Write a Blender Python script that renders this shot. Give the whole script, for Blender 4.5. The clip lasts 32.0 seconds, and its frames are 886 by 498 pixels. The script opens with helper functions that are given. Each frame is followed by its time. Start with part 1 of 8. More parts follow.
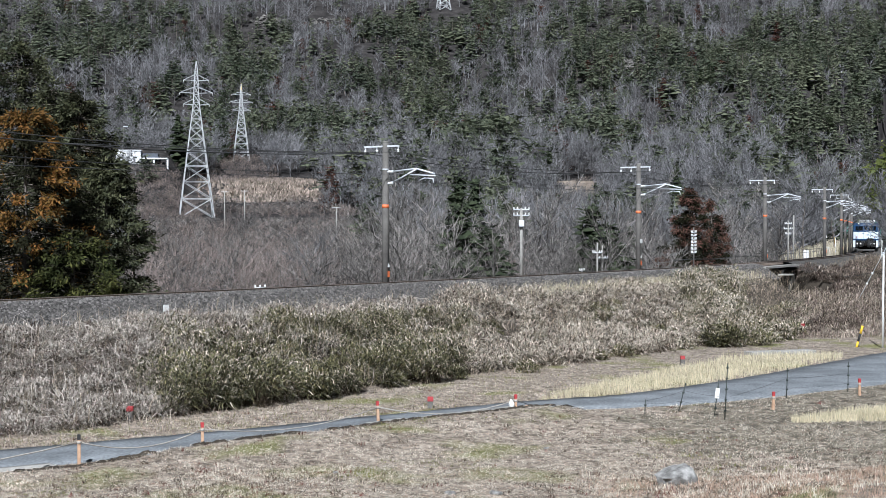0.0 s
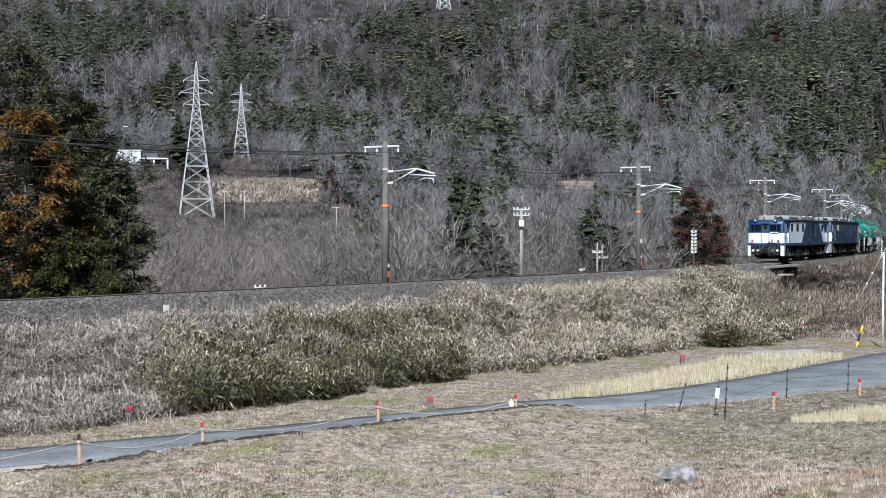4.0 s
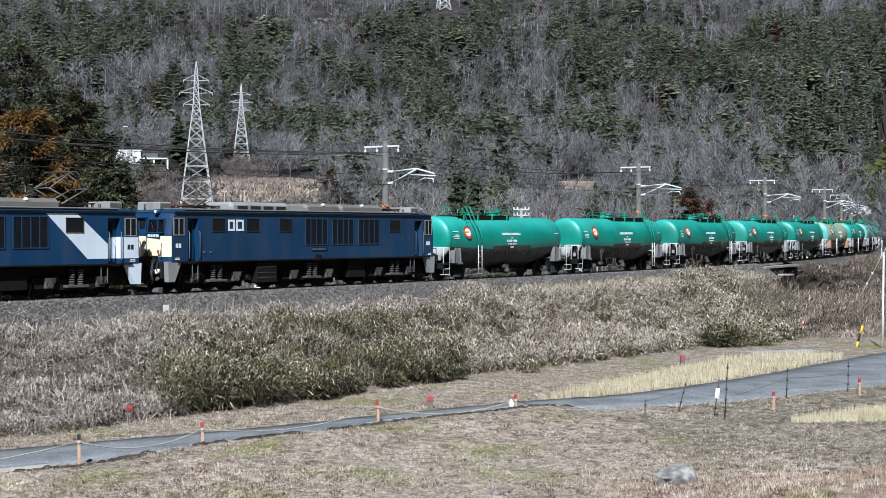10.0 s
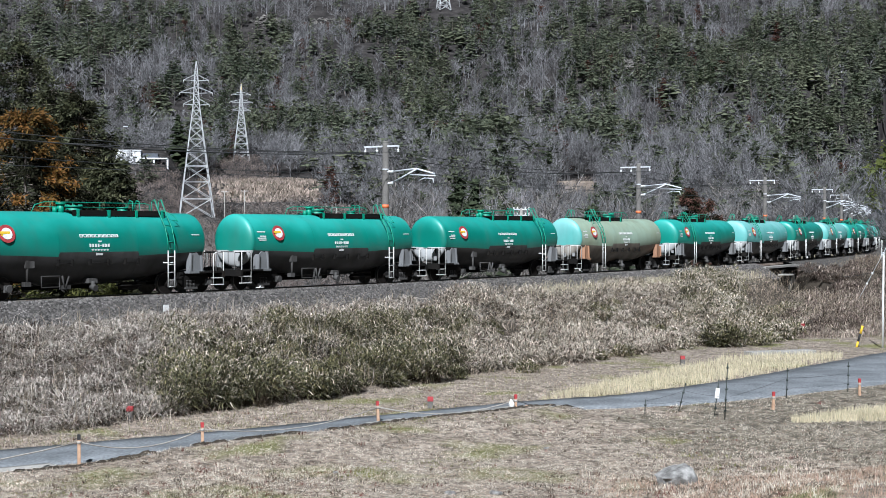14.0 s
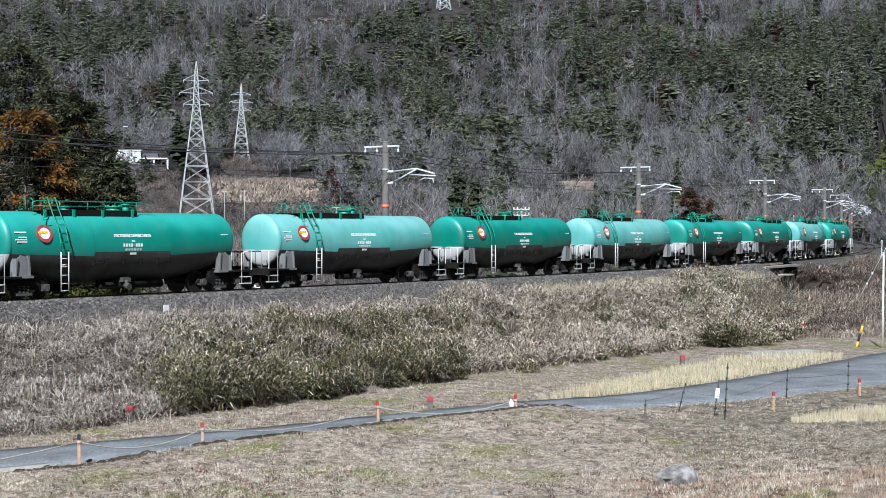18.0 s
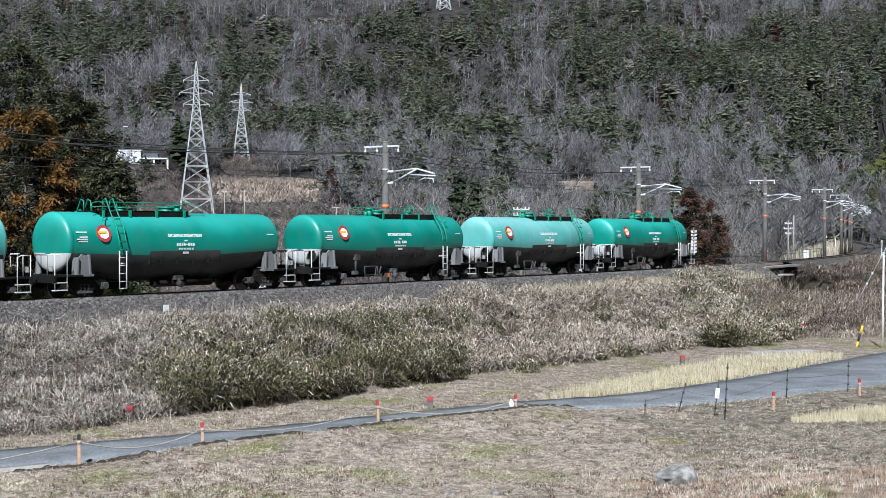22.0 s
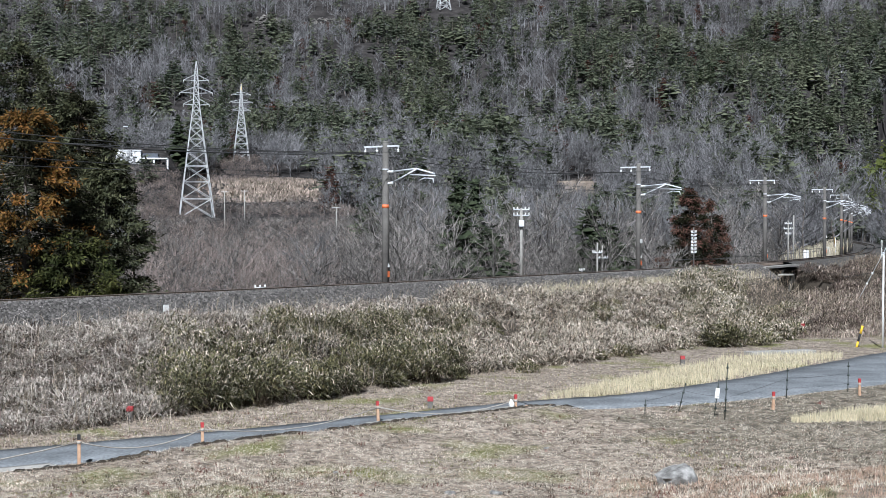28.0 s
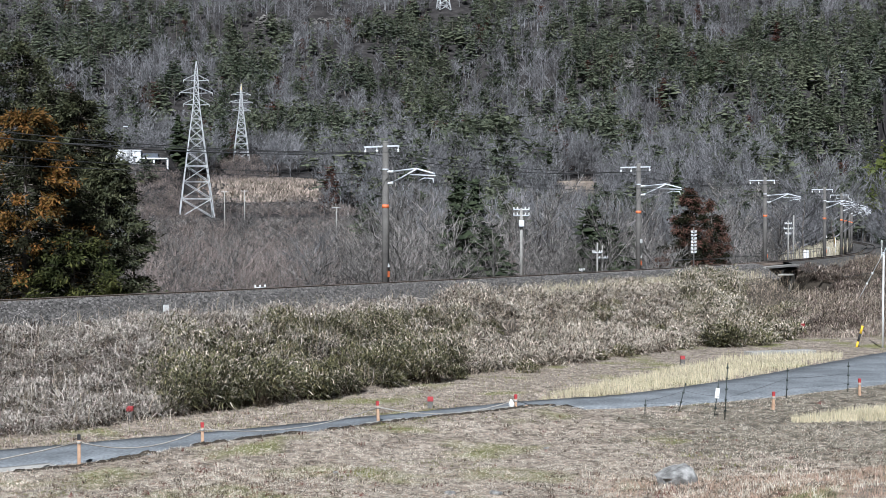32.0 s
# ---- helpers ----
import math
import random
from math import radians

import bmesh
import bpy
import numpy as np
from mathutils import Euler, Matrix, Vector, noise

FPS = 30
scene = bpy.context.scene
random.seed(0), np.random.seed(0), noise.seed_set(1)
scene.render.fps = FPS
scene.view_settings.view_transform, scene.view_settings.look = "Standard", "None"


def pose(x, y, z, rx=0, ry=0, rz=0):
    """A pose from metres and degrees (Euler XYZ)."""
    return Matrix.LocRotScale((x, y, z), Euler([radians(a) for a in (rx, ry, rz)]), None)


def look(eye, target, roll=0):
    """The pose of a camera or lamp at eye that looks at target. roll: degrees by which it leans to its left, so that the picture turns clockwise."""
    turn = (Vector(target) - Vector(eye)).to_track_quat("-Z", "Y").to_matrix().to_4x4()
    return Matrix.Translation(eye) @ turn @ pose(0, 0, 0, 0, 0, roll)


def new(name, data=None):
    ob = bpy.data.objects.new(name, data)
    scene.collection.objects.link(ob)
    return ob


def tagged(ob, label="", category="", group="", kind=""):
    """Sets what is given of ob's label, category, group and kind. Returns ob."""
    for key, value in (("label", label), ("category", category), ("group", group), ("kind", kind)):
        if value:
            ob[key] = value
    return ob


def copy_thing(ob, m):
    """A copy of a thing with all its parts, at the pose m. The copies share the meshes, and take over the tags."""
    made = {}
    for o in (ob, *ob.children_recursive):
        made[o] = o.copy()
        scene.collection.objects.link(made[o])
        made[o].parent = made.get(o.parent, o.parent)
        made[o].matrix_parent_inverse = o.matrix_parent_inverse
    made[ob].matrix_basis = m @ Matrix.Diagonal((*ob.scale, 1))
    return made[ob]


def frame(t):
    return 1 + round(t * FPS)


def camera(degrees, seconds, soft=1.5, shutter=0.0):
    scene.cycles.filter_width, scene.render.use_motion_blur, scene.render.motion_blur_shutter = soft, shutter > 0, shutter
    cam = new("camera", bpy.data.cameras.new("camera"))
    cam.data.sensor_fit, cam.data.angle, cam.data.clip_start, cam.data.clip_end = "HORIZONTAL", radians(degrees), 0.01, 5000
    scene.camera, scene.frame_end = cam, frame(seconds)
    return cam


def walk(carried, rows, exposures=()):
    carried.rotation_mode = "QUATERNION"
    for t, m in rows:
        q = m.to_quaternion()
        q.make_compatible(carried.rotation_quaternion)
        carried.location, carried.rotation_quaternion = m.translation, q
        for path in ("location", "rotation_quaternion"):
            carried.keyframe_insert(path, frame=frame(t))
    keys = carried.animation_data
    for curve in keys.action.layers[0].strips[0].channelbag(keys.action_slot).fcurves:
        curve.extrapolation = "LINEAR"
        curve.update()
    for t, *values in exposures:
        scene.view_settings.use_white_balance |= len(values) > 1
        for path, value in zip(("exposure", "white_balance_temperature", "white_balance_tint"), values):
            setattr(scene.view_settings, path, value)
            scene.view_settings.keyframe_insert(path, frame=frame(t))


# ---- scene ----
# A still camera on a field bank watches a freight train come round a curve.
EYE_Z = 2.42            # eye above the rail head at the reference point of the track
cam = camera(33.32, 32.0, soft=0.72)
walk(cam, [(0.0, pose(0, 0, EYE_Z, 89.344, 0, 0)), (32.0, pose(0, 0, EYE_Z, 89.344, 0, 0))], exposures=[(0.0, 0.01, 5780, 8), (32.0, 0.01, 5780, 8)])

# ---------------------------------------------------------------- light
SUN_EL, SUN_AZ = 43.0, (-0.15, -0.989)
world = bpy.data.worlds.new("sky")
scene.world = world
world.use_nodes = True
wn = world.node_tree
sky = wn.nodes.new("ShaderNodeTexSky")
sky.sky_type, sky.sun_disc = "NISHITA", False
sky.sun_elevation = radians(SUN_EL)
sky.sun_rotation = math.atan2(SUN_AZ[0], SUN_AZ[1])
sky.air_density, sky.dust_density = 1.0, 0.6
wn.links.new(sky.outputs[0], wn.nodes["Background"].inputs[0])
wn.nodes["Background"].inputs[1].default_value = 0.0165
sun = new("sun", bpy.data.lights.new("sun", "SUN"))
sun.data.energy, sun.data.angle, sun.data.color = 7.3, radians(0.53), (1.0, 0.98, 0.955)
ce = math.cos(radians(SUN_EL))
sun.matrix_world = look((0, 0, 60), Vector((0, 0, 60)) - Vector((SUN_AZ[0] * ce, SUN_AZ[1] * ce, math.sin(radians(SUN_EL)))))

# ---------------------------------------------------------------- mesh helpers
rng = np.random.default_rng(7)


def part(name, bm, material, parent=None, label=""):
    me = bpy.data.meshes.new(name)
    bm.normal_update()
    bm.to_mesh(me)
    bm.free()
    for m in (material if isinstance(material, (list, tuple)) else [material]):
        me.materials.append(m)
    ob = new(name, me)
    if parent:
        ob.parent = parent
    if label:
        ob["label"] = label
    return ob


def again(ob, parent, m, name=""):
    """The same mesh once more, as a part of its own."""
    o = new(name or ob.name.split(".")[0], ob.data)
    o.parent = parent
    o.matrix_basis = m
    return o


def B():
    return bmesh.new()


def box(bm, x0, x1, y0, y1, z0, z1, bevel=0.0, mat=0):
    vs = [bm.verts.new((x, y, z)) for z in (z0, z1) for x, y in ((x0, y0), (x1, y0), (x1, y1), (x0, y1))]
    fs = [(3, 2, 1, 0), (4, 5, 6, 7), (0, 1, 5, 4), (1, 2, 6, 5), (2, 3, 7, 6), (3, 0, 4, 7)]
    made = [bm.faces.new([vs[i] for i in f]) for f in fs]
    for f in made:
        f.material_index = mat
    if bevel:
        es = {e for f in made for e in f.edges}
        bmesh.ops.bevel(bm, geom=list(es), offset=bevel, segments=1, affect="EDGES", material=-1)
    return bm


def rod(bm, a, b, r, r2=None, n=8, mat=0, caps=True):
    """A round bar from a to b."""
    a, b = Vector(a), Vector(b)
    r2 = r if r2 is None else r2
    q = (b - a).to_track_quat("Z", "Y")
    rings = []
    for p, rr in ((a, r), (b, r2)):
        rings.append([bm.verts.new(p + q @ Vector((rr * math.cos(k * math.tau / n), rr * math.sin(k * math.tau / n), 0))) for k in range(n)])
    for k in range(n):
        f = bm.faces.new((rings[0][k], rings[0][(k + 1) % n], rings[1][(k + 1) % n], rings[1][k]))
        f.smooth, f.material_index = n > 5, mat
    if caps:
        bm.faces.new(rings[0][::-1]).material_index = mat
        bm.faces.new(rings[1]).material_index = mat
    return bm


def pipe(bm, pts, r, n=6, mat=0):
    """A bent tube through the points, in one skin."""
    P_ = [Vector(p) for p in pts]
    shut = len(P_) > 3 and (P_[0] - P_[-1]).length < 1e-6
    rings = []
    side = None
    for i, p in enumerate(P_):
        a = (p - P_[i - 1]).normalized() if i else None
        b = (P_[i + 1] - p).normalized() if i < len(P_) - 1 else None
        if shut and i in (0, len(P_) - 1):
            a, b = (P_[-1] - P_[-2]).normalized(), (P_[1] - P_[0]).normalized()
        w = ((a or b) + (b or a)).normalized()
        ref = side if side is not None else (Vector((0.31, 0.87, 0.38)) if abs(w.dot(Vector((0.31, 0.87, 0.38)))) < 0.9 else Vector((1, 0, 0)))
        side = (ref - w * ref.dot(w)).normalized()
        up_ = w.cross(side)
        k = 1 / max(0.55, math.sqrt(max(0.0, (1 + (a or b).dot(b or a)) / 2)))
        rings.append([p + (side * math.cos(c * math.tau / n) + up_ * math.sin(c * math.tau / n)) * r * min(k, 1.4) for c in range(n)])
    loft(bm, rings, mat=mat, smooth=n > 5, caps=not shut)
    return bm


def prism(bm, outline, y0, y1, mat=0):
    """An outline in x and z, swept from y0 to y1."""
    a = [bm.verts.new((x, y0, z)) for x, z in outline]
    b = [bm.verts.new((x, y1, z)) for x, z in outline]
    n = len(outline)
    fs = [bm.faces.new(a), bm.faces.new(b[::-1])]
    for k in range(n):
        fs.append(bm.faces.new((a[k], b[k], b[(k + 1) % n], a[(k + 1) % n])))
    for f in fs:
        f.material_index = mat
    bmesh.ops.recalc_face_normals(bm, faces=fs)
    return bm


def loft(bm, rings, mat=0, smooth=True, caps=True):
    """Closed rings of points with as many points each, skinned."""
    vs = [[bm.verts.new(p) for p in r] for r in rings]
    n = len(vs[0])
    for a, b in zip(vs, vs[1:]):
        for k in range(n):
            f = bm.faces.new((a[k], a[(k + 1) % n], b[(k + 1) % n], b[k]))
            f.smooth, f.material_index = smooth, mat
    if caps:
        bm.faces.new(vs[0][::-1]).material_index = mat
        bm.faces.new(vs[-1]).material_index = mat
    return vs


def mesh_np(name, V, polys, mats, smooth=False, index=None):
    """One mesh object from an array of points and arrays of equal-sided faces."""
    me = bpy.data.meshes.new(name)
    V = np.asarray(V, np.float32)
    loops = np.concatenate([p.ravel() for p in polys]).astype(np.int32)
    sizes = np.concatenate([np.full(len(p), p.shape[1], np.int32) for p in polys])
    me.vertices.add(len(V))
    me.vertices.foreach_set("co", V.ravel())
    me.loops.add(len(loops))
    me.loops.foreach_set("vertex_index", loops)
    me.polygons.add(len(sizes))
    me.polygons.foreach_set("loop_start", np.concatenate([[0], np.cumsum(sizes)[:-1]]).astype(np.int32))
    me.polygons.foreach_set("loop_total", sizes)
    if index is not None:
        me.polygons.foreach_set("material_index", np.asarray(index, np.int32))
    if smooth:
        me.polygons.foreach_set("use_smooth", np.ones(len(sizes), bool))
    me.update(calc_edges=True)
    for m in mats:
        me.materials.append(m)
    return new(name, me)


# ---------------------------------------------------------------- materials
def material(name, colour, colour2=None, scale=3.0, rough=0.7, metal=0.0, bump=0.0, bump_scale=None, fine=None, spec=0.5, island=0.0, objrand=0.0,
             coat=0.0, stops=(0.35, 0.65), grain=(0.82, 1.15)):
    """Two tones mixed by large noise, broken up by fine noise, with relief."""
    m = bpy.data.materials.new(name)
    m.use_nodes = True
    nt = m.node_tree
    N, L = nt.nodes, nt.links
    bs = N["Principled BSDF"]
    bs.inputs["Roughness"].default_value, bs.inputs["Metallic"].default_value = rough, metal
    bs.inputs["Specular IOR Level"].default_value = spec
    bs.inputs["Coat Weight"].default_value = coat
    tc = N.new("ShaderNodeTexCoord")
    colour2 = colour2 or tuple(c * 0.82 for c in colour)
    n1 = N.new("ShaderNodeTexNoise")
    n1.inputs["Scale"].default_value, n1.inputs["Detail"].default_value = scale, 6
    L.new(tc.outputs["Object"], n1.inputs["Vector"])
    ramp = N.new("ShaderNodeValToRGB")
    ramp.color_ramp.elements[0].position, ramp.color_ramp.elements[1].position = stops
    ramp.color_ramp.elements[0].color, ramp.color_ramp.elements[1].color = (*colour2, 1), (*colour, 1)
    L.new(n1.outputs["Fac"], ramp.inputs["Fac"])
    out = ramp.outputs["Color"]
    n2 = N.new("ShaderNodeTexNoise")
    n2.inputs["Scale"].default_value, n2.inputs["Detail"].default_value = fine or scale * 14, 4
    L.new(tc.outputs["Object"], n2.inputs["Vector"])
    ml = N.new("ShaderNodeMapRange")
    ml.inputs["From Min"].default_value, ml.inputs["From Max"].default_value = 0.3, 0.7
    ml.inputs["To Min"].default_value, ml.inputs["To Max"].default_value = grain
    L.new(n2.outputs["Fac"], ml.inputs["Value"])
    hs = N.new("ShaderNodeHueSaturation")
    L.new(ml.outputs["Result"], hs.inputs["Value"])
    L.new(out, hs.inputs["Color"])
    out = hs.outputs["Color"]
    if island or objrand:
        src = N.new("ShaderNodeNewGeometry").outputs["Random Per Island"] if island else N.new("ShaderNodeObjectInfo").outputs["Random"]
        amount = island or objrand
        mr = N.new("ShaderNodeMapRange")
        mr.inputs["To Min"].default_value, mr.inputs["To Max"].default_value = 1 - amount, 1 + amount
        L.new(src, mr.inputs["Value"])
        h2 = N.new("ShaderNodeHueSaturation")
        mh = N.new("ShaderNodeMapRange")
        mh.inputs["To Min"].default_value, mh.inputs["To Max"].default_value = 0.5 + 0.035 * amount, 0.5 - 0.035 * amount
        L.new(src, mh.inputs["Value"])
        L.new(mh.outputs["Result"], h2.inputs["Hue"])
        L.new(mr.outputs["Result"], h2.inputs["Value"])
        L.new(out, h2.inputs["Color"])
        out = h2.outputs["Color"]
    L.new(out, bs.inputs["Base Color"])
    if bump:
        bp = N.new("ShaderNodeBump")
        bp.inputs["Strength"].default_value, bp.inputs["Distance"].default_value = min(1, bump), 0.02 * max(1, bump)
        nb = N.new("ShaderNodeTexNoise")
        nb.inputs["Scale"].default_value, nb.inputs["Detail"].default_value = bump_scale or scale * 20, 5
        L.new(tc.outputs["Object"], nb.inputs["Vector"])
        L.new(nb.outputs["Fac"], bp.inputs["Height"])
        L.new(bp.outputs["Normal"], bs.inputs["Normal"])
    return m


def leafy(m, amount=0.25):
    """Lets some light through leaves and blades."""
    bs = m.node_tree.nodes["Principled BSDF"]
    bs.inputs["Subsurface Weight"].default_value = 0.0
    tr = m.node_tree.nodes.new("ShaderNodeBsdfTranslucent")
    mix = m.node_tree.nodes.new("ShaderNodeMixShader")
    mix.inputs[0].default_value = amount
    L = m.node_tree.links
    L.new(bs.inputs["Base Color"].links[0].from_socket, tr.inputs["Color"])
    L.new(bs.outputs[0], mix.inputs[1])
    L.new(tr.outputs[0], mix.inputs[2])
    L.new(mix.outputs[0], m.node_tree.nodes["Material Output"].inputs["Surface"])
    return m


M = {}
M["field"] = material("field_soil_and_thatch", (0.36, 0.305, 0.25), (0.15, 0.122, 0.098), 2.4, 0.95, bump=1.0, bump_scale=14, fine=8, spec=0.1, stops=(0.32, 0.66), grain=(0.35, 1.55))
M["dark_field"] = material("damp_dark_soil", (0.24, 0.21, 0.165), (0.10, 0.086, 0.067), 2.6, 0.95, bump=1.0, bump_scale=16, fine=8, spec=0.1, grain=(0.4, 1.6))
# leaf litter darkened: shade between the trees put into its colour
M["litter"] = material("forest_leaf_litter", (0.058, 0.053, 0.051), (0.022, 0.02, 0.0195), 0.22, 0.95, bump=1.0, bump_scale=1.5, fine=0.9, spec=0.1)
M["dark_soil"] = material("brush_soil", (0.075, 0.062, 0.048), (0.04, 0.033, 0.026), 1.2, 0.95, bump=1.0, bump_scale=14, fine=12, spec=0.1)
M["straw"] = material("dry_grass_bank", (0.36, 0.30, 0.24), (0.19, 0.155, 0.125), 0.12, 0.95, bump=1.0, bump_scale=2.0, fine=0.9, spec=0.1)
M["road"] = material("worn_asphalt", (0.222, 0.236, 0.25), (0.145, 0.155, 0.165), 0.9, 0.85, bump=0.5, bump_scale=60, fine=12, spec=0.25, grain=(0.7, 1.3))
M["ballast"] = material("ballast_stone", (0.108, 0.102, 0.098), (0.052, 0.049, 0.047), 5, 0.9, bump=1.0, bump_scale=22, fine=24, spec=0.2)
bt = M["ballast"].node_tree
vo, vr, vm = bt.nodes.new("ShaderNodeTexVoronoi"), bt.nodes.new("ShaderNodeValToRGB"), bt.nodes.new("ShaderNodeMixRGB")
vo.inputs["Scale"].default_value = 15.0
vr.color_ramp.elements[0].color, vr.color_ramp.elements[1].color = (0.2, 0.195, 0.19, 1), (1.9, 1.87, 1.82, 1)
vm.blend_type, vm.inputs["Fac"].default_value = "MULTIPLY", 1.0
bt.links.new([n for n in bt.nodes if n.bl_idname == "ShaderNodeTexCoord"][0].outputs["Object"], vo.inputs["Vector"])
bt.links.new(vo.outputs["Color"], vr.inputs["Fac"])
bt.links.new([n for n in bt.nodes if n.bl_idname == "ShaderNodeHueSaturation"][0].outputs["Color"], vm.inputs["Color1"])
bt.links.new(vr.outputs["Color"], vm.inputs["Color2"])
bt.links.new(vm.outputs["Color"], bt.nodes["Principled BSDF"].inputs["Base Color"])
M["stone"] = material("ballast_piece", (0.165, 0.155, 0.147), (0.075, 0.069, 0.064), 6, 0.9, island=0.8, spec=0.2)
M["rail"] = material("rail_steel", (0.20, 0.16, 0.13), (0.13, 0.1, 0.08), 8, 0.75, 0.0)
M["railtop"] = material("rail_head_polished", (0.55, 0.55, 0.56), (0.45, 0.45, 0.46), 8, 0.28, 1.0)
M["concrete"] = material("weathered_concrete", (0.36, 0.345, 0.32), (0.25, 0.24, 0.22), 2.5, 0.9, bump=0.3, bump_scale=40)
M["poleconc"] = material("dark_concrete_pole", (0.165, 0.155, 0.143), (0.105, 0.098, 0.09), 1.2, 0.9, bump=0.2, bump_scale=30)
M["galv"] = material("galvanised_steel", (0.72, 0.74, 0.77), (0.6, 0.62, 0.65), 4, 0.5, 0.1)
M["pylon"] = material("pylon_steel", (0.66, 0.67, 0.68), (0.52, 0.53, 0.54), 0.5, 0.5, 0.2)
M["white"] = material("white_paint", (0.78, 0.78, 0.77), (0.68, 0.68, 0.66), 3, 0.6)
M["black"] = material("black_rubber", (0.02, 0.02, 0.021), (0.03, 0.03, 0.03), 6, 0.75)
M["wire"] = material("dark_wire", (0.035, 0.035, 0.036), (0.05, 0.05, 0.05), 5, 0.6)
M["orange"] = material("orange_tape", (0.78, 0.2, 0.07), (0.65, 0.16, 0.06), 6, 0.6)
M["red"] = material("red_paint", (0.42, 0.045, 0.05), (0.32, 0.04, 0.045), 6, 0.6)
M["yellow"] = material("yellow_paint", (0.8, 0.52, 0.03), (0.7, 0.45, 0.03), 6, 0.6)
M["stakewood"] = material("stake_wood", (0.56, 0.36, 0.24), (0.45, 0.28, 0.18), 9, 0.8, bump=0.3)

fm = M["field"].node_tree
hue = [n for n in fm.nodes if n.bl_idname == "ShaderNodeHueSaturation"][0]
ftc = [n for n in fm.nodes if n.bl_idname == "ShaderNodeTexCoord"][0]
mn, mm, mx = fm.nodes.new("ShaderNodeTexNoise"), fm.nodes.new("ShaderNodeMapRange"), fm.nodes.new("ShaderNodeMixRGB")
mn.inputs["Scale"].default_value, mn.inputs["Detail"].default_value = 0.42, 7
mm.inputs["From Min"].default_value, mm.inputs["From Max"].default_value, mm.inputs["To Max"].default_value = 0.53, 0.66, 0.7
mx.inputs["Color2"].default_value = (0.155, 0.165, 0.045, 1)
fm.links.new(ftc.outputs["Object"], mn.inputs["Vector"])
fm.links.new(mn.outputs["Fac"], mm.inputs["Value"])
fm.links.new(mm.outputs["Result"], mx.inputs["Fac"])
fm.links.new(hue.outputs["Color"], mx.inputs["Color1"])
fm.links.new(mx.outputs["Color"], fm.nodes["Principled BSDF"].inputs["Base Color"])

# ---------------------------------------------------------------- the line of the track
KNOT = np.array([-430, -250, -185, -150, -115, -90, -65, -40, -10, 25, 60, 420.0])
BEND = np.array([0.111, -0.007, -0.157, 0.108, -0.404, -0.142, -0.339, -0.261, -0.21, -0.116, 0.0, 0.0]) * 0.01
TU = np.arange(-430.0, 420.01, 0.5)
TK = np.interp(TU, KNOT, BEND)
I0 = int(np.argmin(abs(TU)))


def summed(v):
    s = np.concatenate([[0], np.cumsum((v[1:] + v[:-1]) * 0.25)])
    return s - s[I0]


TH = summed(TK) + 4.0773
TX, TY = summed(np.cos(TH)) - 8.041, summed(np.sin(TH)) + 63.027


def rail_z(u):
    return -0.00139 * u


def on_track(u, off=0.0, z=0.0):
    """A point beside the track: u along it, off to the left of the way the train goes, z above the rails."""
    h = np.interp(u, TU, TH)
    return np.array([np.interp(u, TU, TX) - math.sin(h) * off, np.interp(u, TU, TY) + math.cos(h) * off, rail_z(u) + z])


def track_pose(u, off=0.0, z=0.0):
    p = on_track(u, off, z)
    return pose(*p, 0, 0, math.degrees(np.interp(u, TU, TH)))


def beside(x, y):
    """The place along the track and the distance from it, for arrays of points."""
    x, y = np.asarray(x, float), np.asarray(y, float)
    tx, ty, tu, th = TX[::4], TY[::4], TU[::4], TH[::4]
    u, q = np.empty(x.shape), np.empty(x.shape)
    fx, fy, fu, fq = x.ravel(), y.ravel(), u.ravel(), q.ravel()
    for s in range(0, len(fx), 4000):
        dx, dy = fx[s:s + 4000, None] - tx, fy[s:s + 4000, None] - ty
        k = np.argmin(dx * dx + dy * dy, 1)
        i = np.arange(len(k))
        a = dx[i, k] * np.cos(th[k]) + dy[i, k] * np.sin(th[k])
        fu[s:s + 4000] = tu[k] + a
        fq[s:s + 4000] = -dx[i, k] * np.sin(th[k]) + dy[i, k] * np.cos(th[k])
    return fu.reshape(x.shape), fq.reshape(x.shape)


# ---------------------------------------------------------------- the ground
def wavy(x, y, size, seed):
    """Smooth value noise in -1 to 1."""
    g = np.random.default_rng(seed).uniform(-1, 1, (64, 64))
    a, b = x / size, y / size
    i, j = np.floor(a).astype(int), np.floor(b).astype(int)
    s, t = a - i, b - j
    s, t = s * s * (3 - 2 * s), t * t * (3 - 2 * t)
    i, j, i1, j1 = i % 64, j % 64, (i + 1) % 64, (j + 1) % 64
    return (g[i, j] * (1 - s) + g[i1, j] * s) * (1 - t) + (g[i, j1] * (1 - s) + g[i1, j1] * s) * t


FIELD_Z = -2.87
LENS = 0.5 / math.tan(radians(33.32 / 2))


def afield(a, d, z=None):
    """A point d metres out at the bearing a (its tangent, right of the middle), on the ground unless z is given."""
    x = a * d
    return Vector((x, d, float(ground_z(x, d)) if z is None else z))


# the farm road: x, y and half width
ROAD = np.array([(-34, 17.5, 1.5), (-16.5, 29.8, 1.45), (-10.3, 34.4, 1.4), (-4.3, 38.8, 1.35), (2.4, 44.6, 1.15), (6.9, 47.0, 1.55), (12.3, 51.9, 2.2), (17.4, 57.6, 2.8), (26, 68.5, 3.0), (48, 96, 3.0)])


